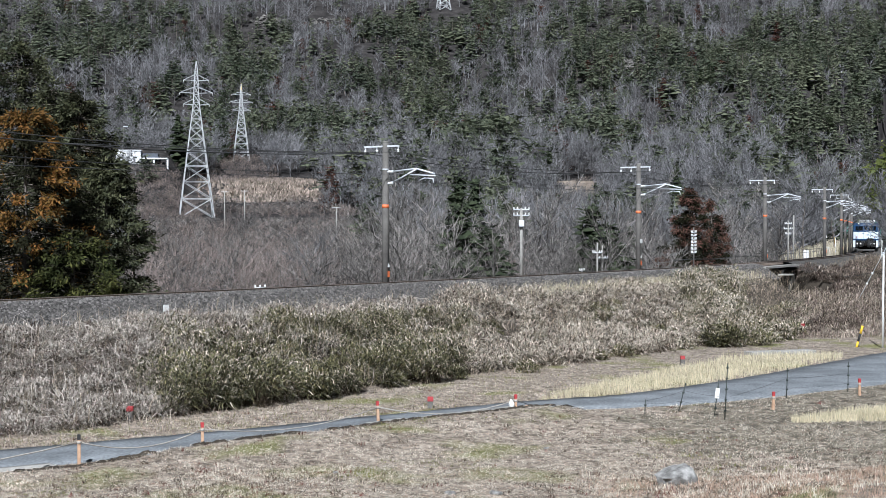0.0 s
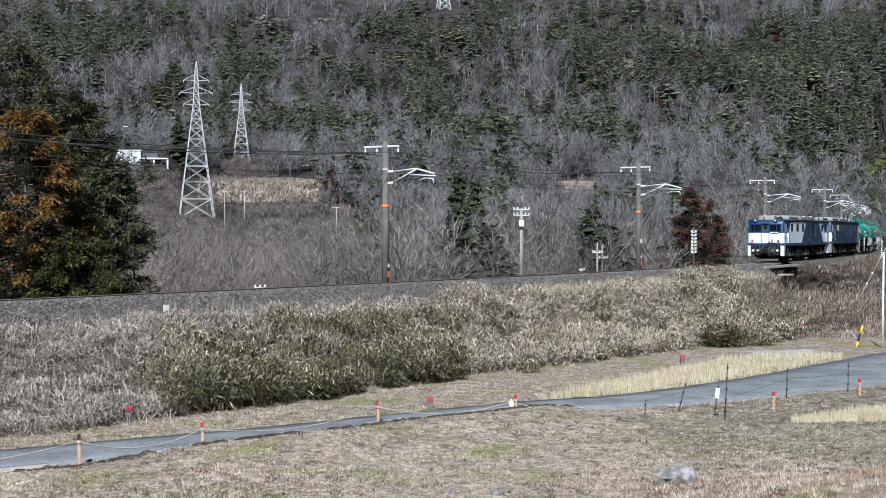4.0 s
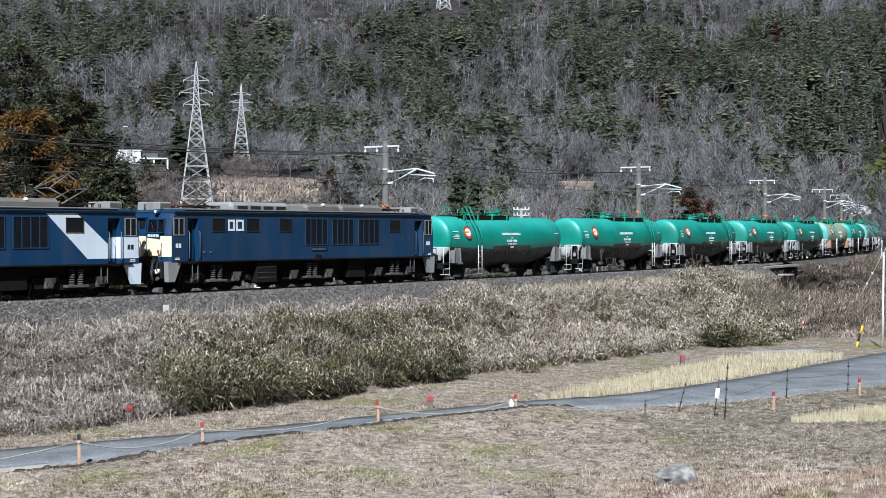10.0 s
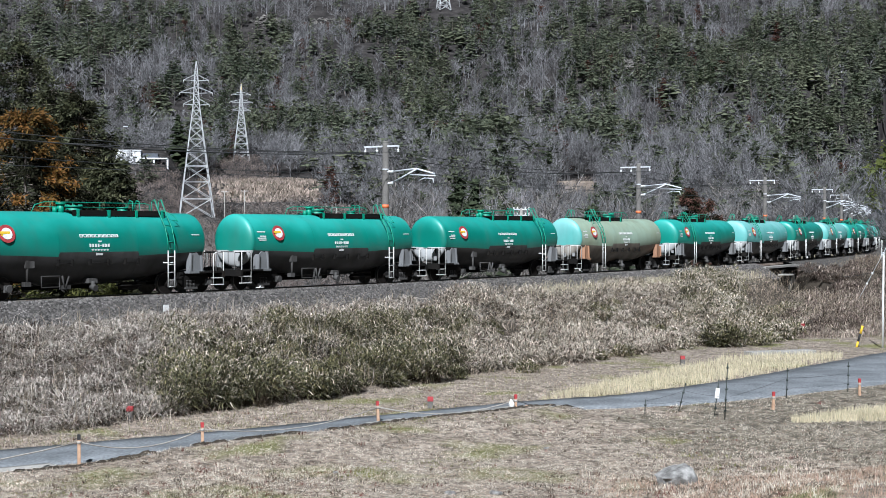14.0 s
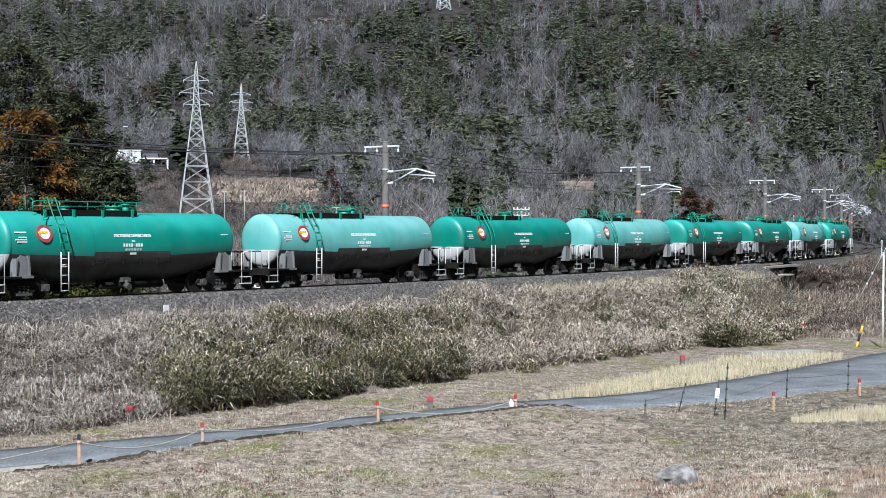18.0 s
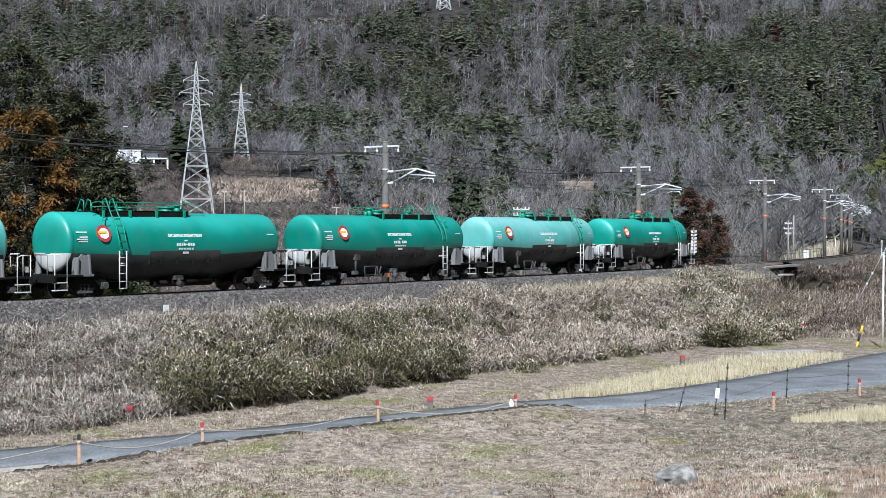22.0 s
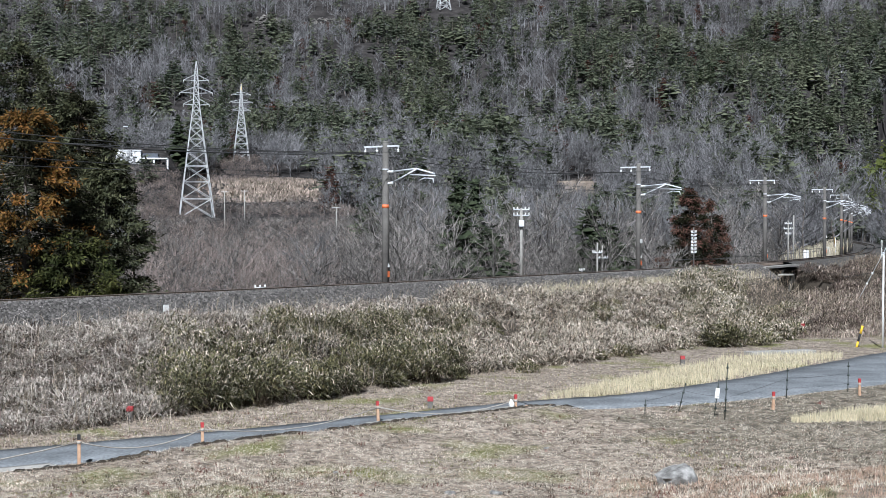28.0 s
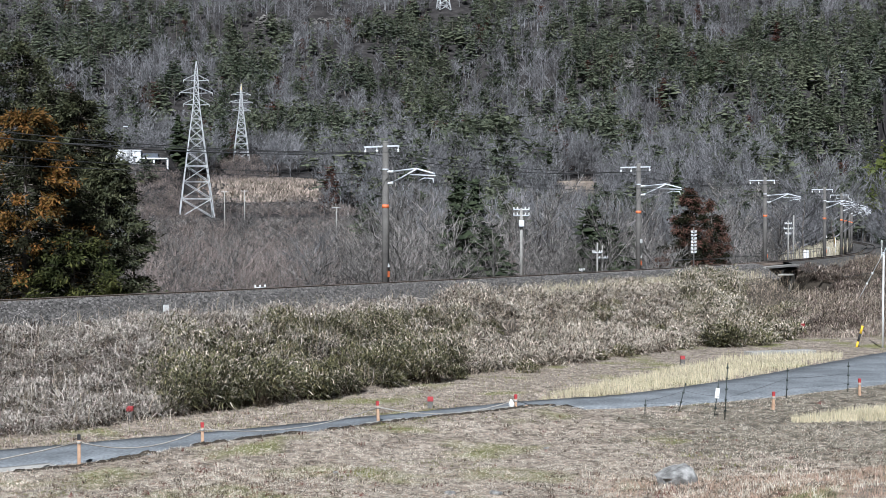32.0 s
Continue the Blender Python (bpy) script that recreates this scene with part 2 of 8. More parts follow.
def smooth_line(pts, n=12):
    out = []
    P_ = np.vstack([2 * pts[0] - pts[1], pts, 2 * pts[-1] - pts[-2]])
    for i in range(1, len(P_) - 2):
        for k in range(n):
            t = k / n
            a, b, c, d = P_[i - 1], P_[i], P_[i + 1], P_[i + 2]
            out.append(0.5 * (2 * b + (c - a) * t + (2 * a - 5 * b + 4 * c - d) * t * t + (3 * b - a - 3 * c + d) * t ** 3))
    return np.array(out + [pts[-1]])


ROAD = smooth_line(ROAD)


def road_side(x, y):
    """Distance beyond the road's edge, positive on the camera's side of its line, and the place along it in x."""
    fx, fy = np.ravel(x), np.ravel(y)
    e, sx = np.empty(len(fx)), np.empty(len(fx))
    dr = np.gradient(ROAD[:, :2], axis=0)
    dr /= np.linalg.norm(dr, axis=1)[:, None]
    for s in range(0, len(fx), 4000):
        dx, dy = fx[s:s + 4000, None] - ROAD[:, 0], fy[s:s + 4000, None] - ROAD[:, 1]
        k = np.argmin(dx * dx + dy * dy, 1)
        i = np.arange(len(k))
        side = dx[i, k] * dr[k, 1] - dy[i, k] * dr[k, 0]
        e[s:s + 4000] = np.sign(side) * np.maximum(abs(side) - ROAD[k, 2], 0)
        sx[s:s + 4000] = ROAD[k, 0]
    return e.reshape(np.shape(x)), sx.reshape(np.shape(x))

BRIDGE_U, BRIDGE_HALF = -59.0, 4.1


def smooth(a, b, v):
    t = np.clip((v - a) / (b - a), 0, 1)
    return t * t * (3 - 2 * t)


def ground_z(x, y):
    x, y = np.asarray(x, float), np.asarray(y, float)
    u, q = beside(x, y)
    rz = rail_z(u)
    d = np.hypot(x, y)
    # the field on the camera's side, and the bank on which it stands
    near = FIELD_Z + 0.07 * wavy(x, y, 5.0, 1) + 0.03 * wavy(x, y, 1.7, 2)
    e, along = road_side(x, y)
    near = FIELD_Z - 0.04 + (near - FIELD_Z + 0.04) * smooth(0.0, 0.8, abs(e))
    near = near + 0.30 * smooth(0.05, 0.5, e) * smooth(4.5, 1.2, e) * smooth(-9.5, -6, along) * smooth(3.4, 1.6, along)
    near = near + 3.6 * smooth(26, 6, d) + 0.75 * smooth(3.2, 10, x) * smooth(33.0, 29.0, y + 0.10 * x)
    near = near + 2.3 * smooth(-78, -120, u) * smooth(45, 12, q) + 6 * smooth(60, 300, q) * smooth(-60, -150, u)
    # the valley and the mountain behind it
    far = np.interp(y, [60, 90, 130, 170, 220, 300, 380, 425, 470, 510, 550, 600, 800, 1000, 1200, 1600, 2600],
                    [-1.5, -3, -4, -4.2, -3.5, 0, 5.5, 8, 17.5, 20, 28, 33, 84, 150, 214, 330, 470])
    s = smooth(480, 800, y)
    far = far + s * (0.022 * y * wavy(x, y, 170, 3) + 0.010 * y * wavy(x, y, 62, 4)) + 0.25 * wavy(x, y, 9, 5)
    b = x / np.maximum(y, 1)
    far = far + 11.5 * smooth(-0.168, -0.19, b) * smooth(-0.31, -0.29, b) * smooth(376, 432, y) * smooth(560, 480, y)
    far = far + (-1.5 - far) * smooth(0.20, 0.262, x / np.maximum(y, 1)) * smooth(840, 380, y)
    near = near + (far - near) * smooth(105, 190, y) * smooth(3, 25, q)
    # the formation of the railway
    a = abs(q)
    form = np.where(a < 2.7, rz - 0.85, 0)
    live = smooth(470, 430, y)
    nearw = smooth(12.5, 2.7, q) ** 1.15 * live
    farw = smooth(-13, -3.4, q) * live
    z = np.where(q > 0, near + (rz - 0.85 - near) * nearw, far + (rz - 0.85 - far) * farw)
    z = np.where((a < 2.7) & (live > 0.5), form, z)
    # the gap under the bridge, with an added cut skewed to the camera's view
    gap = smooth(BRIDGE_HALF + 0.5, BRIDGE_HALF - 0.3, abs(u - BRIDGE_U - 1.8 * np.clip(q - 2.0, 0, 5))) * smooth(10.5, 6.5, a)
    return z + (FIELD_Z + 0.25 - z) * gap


def sheet(d_rows, t_cols):
    D, T = np.meshgrid(d_rows, t_cols, indexing="ij")
    X = T * (34 + 0.72 * np.maximum(D, 0) + 0.25 * np.maximum(-D, 0))
    return X, D


rows_d = np.concatenate([np.linspace(-400, -40, 10), np.linspace(-30, 24, 19), np.arange(26, 112, 0.55), np.geomspace(112, 2600, 130)])
tc_ = np.linspace(-1, 1, 241)
cols_t = np.sign(tc_) * (0.55 * abs(tc_) + 0.45 * abs(tc_) ** 3)
GX, GY = sheet(rows_d, cols_t)
GZ = ground_z(GX, GY)
nr, nc = GX.shape
idx = np.arange(nr * nc).reshape(nr, nc)
quads = np.stack([idx[:-1, :-1], idx[:-1, 1:], idx[1:, 1:], idx[1:, :-1]], -1).reshape(-1, 4)
gu, gq = beside((GX[:-1, :-1] + GX[1:, 1:]) / 2, (GY[:-1, :-1] + GY[1:, 1:]) / 2)
gcx, gcy = (GX[:-1, :-1] + GX[1:, 1:]) / 2, (GY[:-1, :-1] + GY[1:, 1:]) / 2
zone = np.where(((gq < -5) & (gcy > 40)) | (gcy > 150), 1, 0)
# dark soil under brush and bridge: shade put into the ground's colour
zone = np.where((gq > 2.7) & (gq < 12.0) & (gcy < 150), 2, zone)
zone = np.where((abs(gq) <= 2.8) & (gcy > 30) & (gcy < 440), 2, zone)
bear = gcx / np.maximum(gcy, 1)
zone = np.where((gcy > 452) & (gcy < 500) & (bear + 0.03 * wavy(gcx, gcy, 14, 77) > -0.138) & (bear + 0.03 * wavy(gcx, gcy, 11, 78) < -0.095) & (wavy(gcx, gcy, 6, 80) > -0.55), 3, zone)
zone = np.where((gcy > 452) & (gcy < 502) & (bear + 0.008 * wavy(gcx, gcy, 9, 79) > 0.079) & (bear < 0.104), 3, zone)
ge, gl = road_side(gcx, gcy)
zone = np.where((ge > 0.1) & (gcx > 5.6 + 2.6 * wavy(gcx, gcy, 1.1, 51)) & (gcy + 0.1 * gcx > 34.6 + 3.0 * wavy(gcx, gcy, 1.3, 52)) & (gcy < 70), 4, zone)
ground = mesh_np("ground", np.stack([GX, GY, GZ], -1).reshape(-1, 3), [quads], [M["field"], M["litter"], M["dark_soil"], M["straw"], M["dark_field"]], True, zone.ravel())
tagged(ground, "dead-grass field, railway bank and wooded mountain slope", "ground", kind="structure")
# ---------------------------------------------------------------- railway
def sweep(name, prof, u0, u1, step, mats, smooth_=False, index=None):
    """A closed profile of (off, z) swept along the track."""
    us = np.arange(u0, u1 + step / 2, step)
    h = np.interp(us, TU, TH)
    cx, cy, cz = np.interp(us, TU, TX), np.interp(us, TU, TY), rail_z(us)
    V = []
    for o, z in prof:
        V.append(np.stack([cx - np.sin(h) * o, cy + np.cos(h) * o, cz + z], -1))
    V = np.stack(V, 1)
    n, k = len(us), len(prof)
    ii = np.arange(n * k).reshape(n, k)
    F = np.stack([ii[:-1], np.roll(ii, -1, 1)[:-1], np.roll(ii, -1, 1)[1:], ii[1:]], -1).reshape(-1, 4)[:, ::-1]
    idx_ = None if index is None else np.tile(index, n - 1)
    return mesh_np(name, V.reshape(-1, 3), [F], mats, smooth_, idx_)


bed = sweep("ballast_bed", [(-2.9, -1.0), (3.25, -1.15), (3.15, -1.0), (1.85, -0.12), (1.5, -0.005), (1.1, -0.03), (0.75, -0.20), (-1.75, -0.20), (-2.75, -0.85)], -330, BRIDGE_U - BRIDGE_HALF, 1.0, [M["ballast"]])
tagged(bed, "grey crushed-stone ballast bed", "ballast", kind="structure")
bed2 = sweep("ballast_bed", [(-2.9, -1.0), (3.25, -1.15), (3.15, -1.0), (1.85, -0.12), (1.5, -0.005), (1.1, -0.03), (0.75, -0.20), (-1.75, -0.20), (-2.75, -0.85)], BRIDGE_U + BRIDGE_HALF, 120, 1.0, [M["ballast"]])
tagged(bed2, "grey crushed-stone ballast bed", "ballast", kind="structure")
for side in (0.566, -0.566):
    r = sweep("rail", [(side - 0.063, -0.153), (side + 0.063, -0.153), (side + 0.06, -0.13), (side + 0.01, -0.115), (side + 0.01, -0.04), (side + 0.033, -0.03),
                       (side + 0.033, 0.0), (side - 0.033, 0.0), (side - 0.033, -0.03), (side - 0.01, -0.04), (side - 0.01, -0.115), (side - 0.06, -0.13)],
              -330, 120, 1.0, [M["rail"], M["railtop"]], False, [0, 0, 0, 0, 0, 0, 1, 0, 0, 0, 0, 0])
    tagged(r, "rusty steel rail with a polished head", "rail", kind="structure")
# ---------------------------------------------------------------- train: paints
def paint(name, colour, faded, dirt=(0.10, 0.085, 0.07), rough=0.46, dirty=0.16, streak=1.6, fade=(0.42, 0.72), coat=0.0, crown=None, spec=0.5):
    """Vehicle paint: faded clouds, dust that runs down in streaks, uneven gloss."""
    m = bpy.data.materials.new(name)
    m.use_nodes = True
    N, L = m.node_tree.nodes, m.node_tree.links
    bs = N["Principled BSDF"]
    bs.inputs["Coat Weight"].default_value, bs.inputs["Coat Roughness"].default_value = coat, 0.2
    bs.inputs["Specular IOR Level"].default_value = spec
    tc, oi = N.new("ShaderNodeTexCoord"), N.new("ShaderNodeObjectInfo")
    add = N.new("ShaderNodeVectorMath")
    add.operation = "ADD"
    mul = N.new("ShaderNodeVectorMath")
    mul.operation = "SCALE"
    mul.inputs["Scale"].default_value = 37.0
    L.new(oi.outputs["Random"], mul.inputs[0])
    L.new(tc.outputs["Object"], add.inputs[0])
    L.new(mul.outputs[0], add.inputs[1])
    n1 = N.new("ShaderNodeTexNoise")
    n1.inputs["Scale"].default_value, n1.inputs["Detail"].default_value = 0.55, 5
    L.new(add.outputs[0], n1.inputs["Vector"])
    r1 = N.new("ShaderNodeValToRGB")
    r1.color_ramp.elements[0].position, r1.color_ramp.elements[1].position = fade
    r1.color_ramp.elements[0].color, r1.color_ramp.elements[1].color = (*colour, 1), (*faded, 1)
    L.new(n1.outputs["Fac"], r1.inputs["Fac"])
    base = r1.outputs[0]
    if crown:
        # crown sheen put into the paint colour by height, with bleaching in uneven clouds
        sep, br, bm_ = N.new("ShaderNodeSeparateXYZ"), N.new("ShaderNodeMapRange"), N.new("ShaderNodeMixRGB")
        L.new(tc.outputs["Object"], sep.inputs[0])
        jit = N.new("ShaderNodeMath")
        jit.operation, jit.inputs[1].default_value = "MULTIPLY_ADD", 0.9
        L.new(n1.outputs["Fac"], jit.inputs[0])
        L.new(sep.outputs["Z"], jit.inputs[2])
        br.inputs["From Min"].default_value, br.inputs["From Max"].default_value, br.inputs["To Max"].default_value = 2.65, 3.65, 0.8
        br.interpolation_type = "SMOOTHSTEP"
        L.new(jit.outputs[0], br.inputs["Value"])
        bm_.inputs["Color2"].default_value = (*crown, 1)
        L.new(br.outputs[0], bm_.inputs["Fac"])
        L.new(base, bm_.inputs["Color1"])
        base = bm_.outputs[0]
    mp = N.new("ShaderNodeMapping")
    mp.inputs["Scale"].default_value = (streak, streak, 0.25)
    L.new(add.outputs[0], mp.inputs["Vector"])
    n2 = N.new("ShaderNodeTexNoise")
    n2.inputs["Scale"].default_value, n2.inputs["Detail"].default_value = 1.0, 7
    L.new(mp.outputs[0], n2.inputs["Vector"])
    r2 = N.new("ShaderNodeMapRange")
    r2.inputs["From Min"].default_value, r2.inputs["From Max"].default_value = 0.48, 0.78
    r2.inputs["To Max"].default_value = dirty
    L.new(n2.outputs["Fac"], r2.inputs["Value"])
    mix = N.new("ShaderNodeMixRGB")
    mix.inputs["Color2"].default_value = (*dirt, 1)
    L.new(r2.outputs[0], mix.inputs["Fac"])
    L.new(base, mix.inputs["Color1"])
    L.new(mix.outputs[0], bs.inputs["Base Color"])
    r3 = N.new("ShaderNodeMapRange")
    r3.inputs["To Min"].default_value, r3.inputs["To Max"].default_value = rough - 0.08, rough + 0.2
    L.new(n2.outputs["Fac"], r3.inputs["Value"])
    L.new(r3.outputs[0], bs.inputs["Roughness"])
    return m


P = {}
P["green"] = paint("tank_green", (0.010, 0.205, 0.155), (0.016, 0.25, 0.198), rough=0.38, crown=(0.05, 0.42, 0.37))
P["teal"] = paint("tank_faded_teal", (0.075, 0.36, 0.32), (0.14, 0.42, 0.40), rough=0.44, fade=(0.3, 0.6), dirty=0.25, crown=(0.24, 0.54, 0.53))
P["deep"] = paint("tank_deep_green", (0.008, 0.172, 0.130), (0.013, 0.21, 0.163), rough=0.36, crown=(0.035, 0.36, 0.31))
P["beige"] = paint("tank_bleached_beige", (0.27, 0.31, 0.215), (0.31, 0.42, 0.33), rough=0.55, fade=(0.3, 0.65), dirty=0.3)
P["grey"] = paint("tank_grey", (0.52, 0.53, 0.53), (0.44, 0.44, 0.43), dirt=(0.10, 0.08, 0.06), rough=0.5, dirty=0.35)
# barrel bellies: deep shade put into the paint colour, plus grime streaks
P["belly"] = paint("tank_grimed_black_grey", (0.060, 0.060, 0.060), (0.036, 0.035, 0.034), dirt=(0.014, 0.012, 0.010), rough=0.42, dirty=0.75, spec=0.3)
P["bellybrown"] = paint("tank_grimed_brown_grey", (0.20, 0.175, 0.145), (0.12, 0.10, 0.08), dirt=(0.05, 0.04, 0.03), rough=0.5, dirty=0.8)
P["saddle"] = paint("saddle_grey", (0.20, 0.205, 0.21), (0.12, 0.122, 0.125), dirt=(0.08, 0.065, 0.05), rough=0.55, dirty=0.6)
P["saddlerust"] = paint("saddle_rust_brown", (0.36, 0.20, 0.12), (0.27, 0.145, 0.085), dirt=(0.09, 0.06, 0.04), rough=0.6, dirty=0.6)
P["greybrown"] = paint("tank_brown_grey", (0.36, 0.33, 0.29), (0.30, 0.27, 0.23), dirt=(0.10, 0.08, 0.06), rough=0.55, dirty=0.6)
P["blue"] = paint("loco_blue", (0.006, 0.036, 0.096), (0.010, 0.045, 0.112), rough=0.36, dirty=0.2, spec=0.35)
P["blue2"] = paint("loco_plain_blue", (0.006, 0.034, 0.085), (0.010, 0.043, 0.10), rough=0.38, dirty=0.22, spec=0.35)
P["bluegrey"] = paint("loco_band_grey", (0.07, 0.11, 0.16), (0.09, 0.13, 0.18), rough=0.5)
P["white"] = paint("loco_white", (0.66, 0.735, 0.82), (0.60, 0.67, 0.755), dirt=(0.32, 0.22, 0.12), rough=0.42, dirty=0.22, streak=2.2)
P["louvrim"] = paint("louvre_frame_blue", (0.010, 0.034, 0.075), (0.014, 0.042, 0.088), rough=0.5)
P["acgrey"] = paint("roof_box_grey", (0.30, 0.31, 0.31), (0.24, 0.245, 0.245), dirt=(0.12, 0.09, 0.06), rough=0.5, dirty=0.6)
P["cream"] = paint("loco_cream", (0.80, 0.72, 0.52), (0.74, 0.66, 0.46), dirt=(0.32, 0.22, 0.12), rough=0.45, dirty=0.3)
P["roofgrey"] = paint("loco_roof_grey", (0.15, 0.143, 0.13), (0.185, 0.176, 0.162), dirt=(0.12, 0.09, 0.06), rough=0.5, dirty=0.6)
P["silver"] = paint("loco_silver_cover", (0.29, 0.295, 0.295), (0.22, 0.225, 0.225), dirt=(0.16, 0.13, 0.1), rough=0.45, dirty=0.5)
P["under"] = paint("underframe_black", (0.009, 0.0085, 0.008), (0.013, 0.012, 0.011), dirt=(0.024, 0.019, 0.015), rough=0.75, dirty=0.7, spec=0.12)
P["brake"] = paint("dusty_grey_casting", (0.095, 0.092, 0.089), (0.045, 0.043, 0.041), dirt=(0.014, 0.012, 0.010), rough=0.7, dirty=0.9, spec=0.12)
P["steel"] = paint("wheel_steel", (0.014, 0.012, 0.011), (0.02, 0.017, 0.015), dirt=(0.014, 0.011, 0.009), rough=0.55, dirty=0.7, spec=0.12)
P["rim"] = material("wheel_tread", (0.16, 0.15, 0.14), (0.10, 0.09, 0.08), 6, 0.45, 0.8)
P["glass"] = material("cab_glass", (0.010, 0.011, 0.013), (0.014, 0.015, 0.017), 3, 0.08, spec=0.25)
P["dark"] = material("dark_opening", (0.012, 0.013, 0.015), (0.02, 0.02, 0.022), 4, 0.6)
P["louver"] = material("dark_louvre", (0.012, 0.015, 0.021), (0.008, 0.010, 0.014), 4, 0.5, spec=0.2)
P["frame"] = material("window_frame", (0.36, 0.36, 0.35), (0.28, 0.28, 0.27), 6, 0.4, 0.4)
P["gasket"] = material("window_gasket", (0.028, 0.03, 0.032), (0.02, 0.021, 0.024), 6, 0.5)
P["bar"] = material("white_marking", (0.78, 0.79, 0.78), (0.66, 0.68, 0.66), 8, 0.6)
P["handrail"] = material("white_handrail", (0.72, 0.72, 0.70), (0.58, 0.57, 0.54), 5, 0.55)
P["greenrail"] = material("green_handrail", (0.01, 0.30, 0.19), (0.01, 0.22, 0.14), 5, 0.5)
P["lens"] = material("headlamp_lens", (0.75, 0.75, 0.73), (0.62, 0.62, 0.6), 9, 0.15, spec=0.8)
P["insul"] = material("brown_insulator", (0.12, 0.05, 0.03), (0.09, 0.04, 0.025), 9, 0.25)


def disc(bm, centre, normal, r, thick, n=28, mat=0):
    c, nn = Vector(centre), Vector(normal).normalized()
    return rod(bm, c, c + nn * thick, r, n=n, mat=mat)


def turned_box(bm, m, sx, sy, sz, mat=0):
    """A block of size sx, sy, sz in the space m."""
    n0 = len(bm.verts)
    box(bm, -sx / 2, sx / 2, -sy / 2, sy / 2, -sz / 2, sz / 2, 0, mat)
    bm.verts.ensure_lookup_table()
    for v in bm.verts[n0:]:
        v.co = m @ v.co
    return bm


AXLES = {}


def wheelset(parent, x, radius, key):
    """Two wheels on an axle, that turn about it."""
    bm = B()
    rod(bm, (0, -0.75, 0), (0, 0.75, 0), 0.08, n=10)
    for s in (-1, 1):
        rod(bm, (0, s * 0.50, 0), (0, s * 0.625, 0), radius, n=28, mat=1)
        rod(bm, (0, s * 0.47, 0), (0, s * 0.505, 0), radius + 0.028, n=28, mat=1)
        rod(bm, (0, s * 0.50, 0), (0, s * 0.632, 0), radius - 0.012, n=28, mat=0)
        rod(bm, (0, s * 0.50, 0), (0, s * 0.66, 0), 0.13, n=14, mat=0)
        for k in range(6):
            a = k * math.tau / 6
            rod(bm, (0.24 * math.cos(a), s * 0.6, 0.24 * math.sin(a)), (0.24 * math.cos(a), s * 0.634, 0.24 * math.sin(a)), 0.045, n=8)
    if key in AXLES:
        bm.free()
        ob = new("wheelset", AXLES[key][0].data)
        ob.parent = parent
    else:
        ob = part("wheelset", bm, [P["steel"], P["rim"]], parent)
        AXLES[key] = []
    ob.matrix_parent_inverse = Matrix.Translation((x, 0, radius))
    AXLES[key].append(ob)
    return ob


# ---------------------------------------------------------------- tank wagon
R_MID, R_END, TOP = 1.335, 1.12, 3.18


def tank_r(x):
    a = abs(x)
    return R_MID if a <= 1.85 else R_MID + (R_END - R_MID) * min(1, (a - 1.85) / 3.6)


def skin(x, z, lift=0.0):
    """The near (left) side of the tank at x and height z: the place and the way outwards."""
    r = tank_r(x)
    c = TOP - r
    s = max(-1, min(1, (z - c) / r))
    y = math.sqrt(1 - s * s)
    return Vector((x, (r + lift) * y, c + (r + lift) * s)), Vector((0, y, s))


def decal(bm, x, z, w, h, side=1, mat=0):
    p, n = skin(x, z, 0.006)
    up = Vector((0, -n.z, n.y))
    m = Matrix(((1, 0, 0), (0, n.y, up.y), (0, n.z, up.z))).transposed()
    m = Matrix(((1, 0, 0, p.x), (0, n.y, up.y, p.y), (0, n.z, up.z, p.z), (0, 0, 0, 1)))
    n0 = len(bm.verts)
    turned_box(bm, m, w, 0.012, h, mat)
    if side < 0:
        bm.verts.ensure_lookup_table()
        for v in bm.verts[n0:]:
            v.co.y = -v.co.y
    return bm


def tank_ring(x, r, zb, n=44):
    """A ring of points whose paint line lies at the height zb on both sides."""
    c = TOP - r
    a = math.asin(max(-0.999, min(0.95, (zb - c) / r)))
    up = [a + (math.pi - 2 * a) * k / 26 for k in range(26)]
    low = [math.pi - a + (math.pi + 2 * a) * k / 18 for k in range(18)]
    return [(x, r * math.cos(t), c + r * math.sin(t)) for t in up + low]


def tank_mesh():
    bm = B()
    secs = [[(-1.85, R_MID, 1.70), (1.85, R_MID, 1.70)]]
    for s in (1, -1):
        cone = [(s * 1.852, R_MID, 1.54), (s * 3.6, tank_r(3.6), 1.60), (s * 5.40, R_END, 1.66)]
        for t in (0.2, 0.42, 0.64, 0.86, 1.05, 1.21, 1.34, 1.4417, 1.547):
            cone.append((s * (5.40 + 0.25 * math.sin(t)), R_END * math.cos(t) ** 0.45, None))
        secs.append(cone)
    for sec in secs:
        rings = []
        for x, r, zb in sec:
            if zb is None:
                # the dished end keeps the tank's axis
                c = TOP - R_END
                rings.append([(x, p[1], p[2] - (TOP - r) + c) for p in tank_ring(x, r, 1.66 - c + TOP - r)])
            else:
                rings.append(tank_ring(x, r, zb))
        if sec[-1][0] < sec[0][0]:
            rings = [[q for q in r[::-1]] for r in rings]
        n0 = len(bm.faces)
        vs = loft(bm, rings, caps=False)
        bm.faces.ensure_lookup_table()
        n = len(rings[0])
        for j, f in enumerate(bm.faces[n0:]):
            k = j % n
            if sec[-1][0] < sec[0][0]:
                k = (n - 2 - k) % n
            f.material_index = (3 if j >= 2 * n and len(sec) > 3 else 0) if k < 26 or j >= n * (len(sec) - 2) > n else 1 if j >= 2 * n and len(sec) > 3 else 2
        if abs(sec[-1][0]) > 5:
            bm.faces.new(vs[-1]).material_index = 3
    bm.faces.ensure_lookup_table()
    bmesh.ops.recalc_face_normals(bm, faces=bm.faces)
    return bm


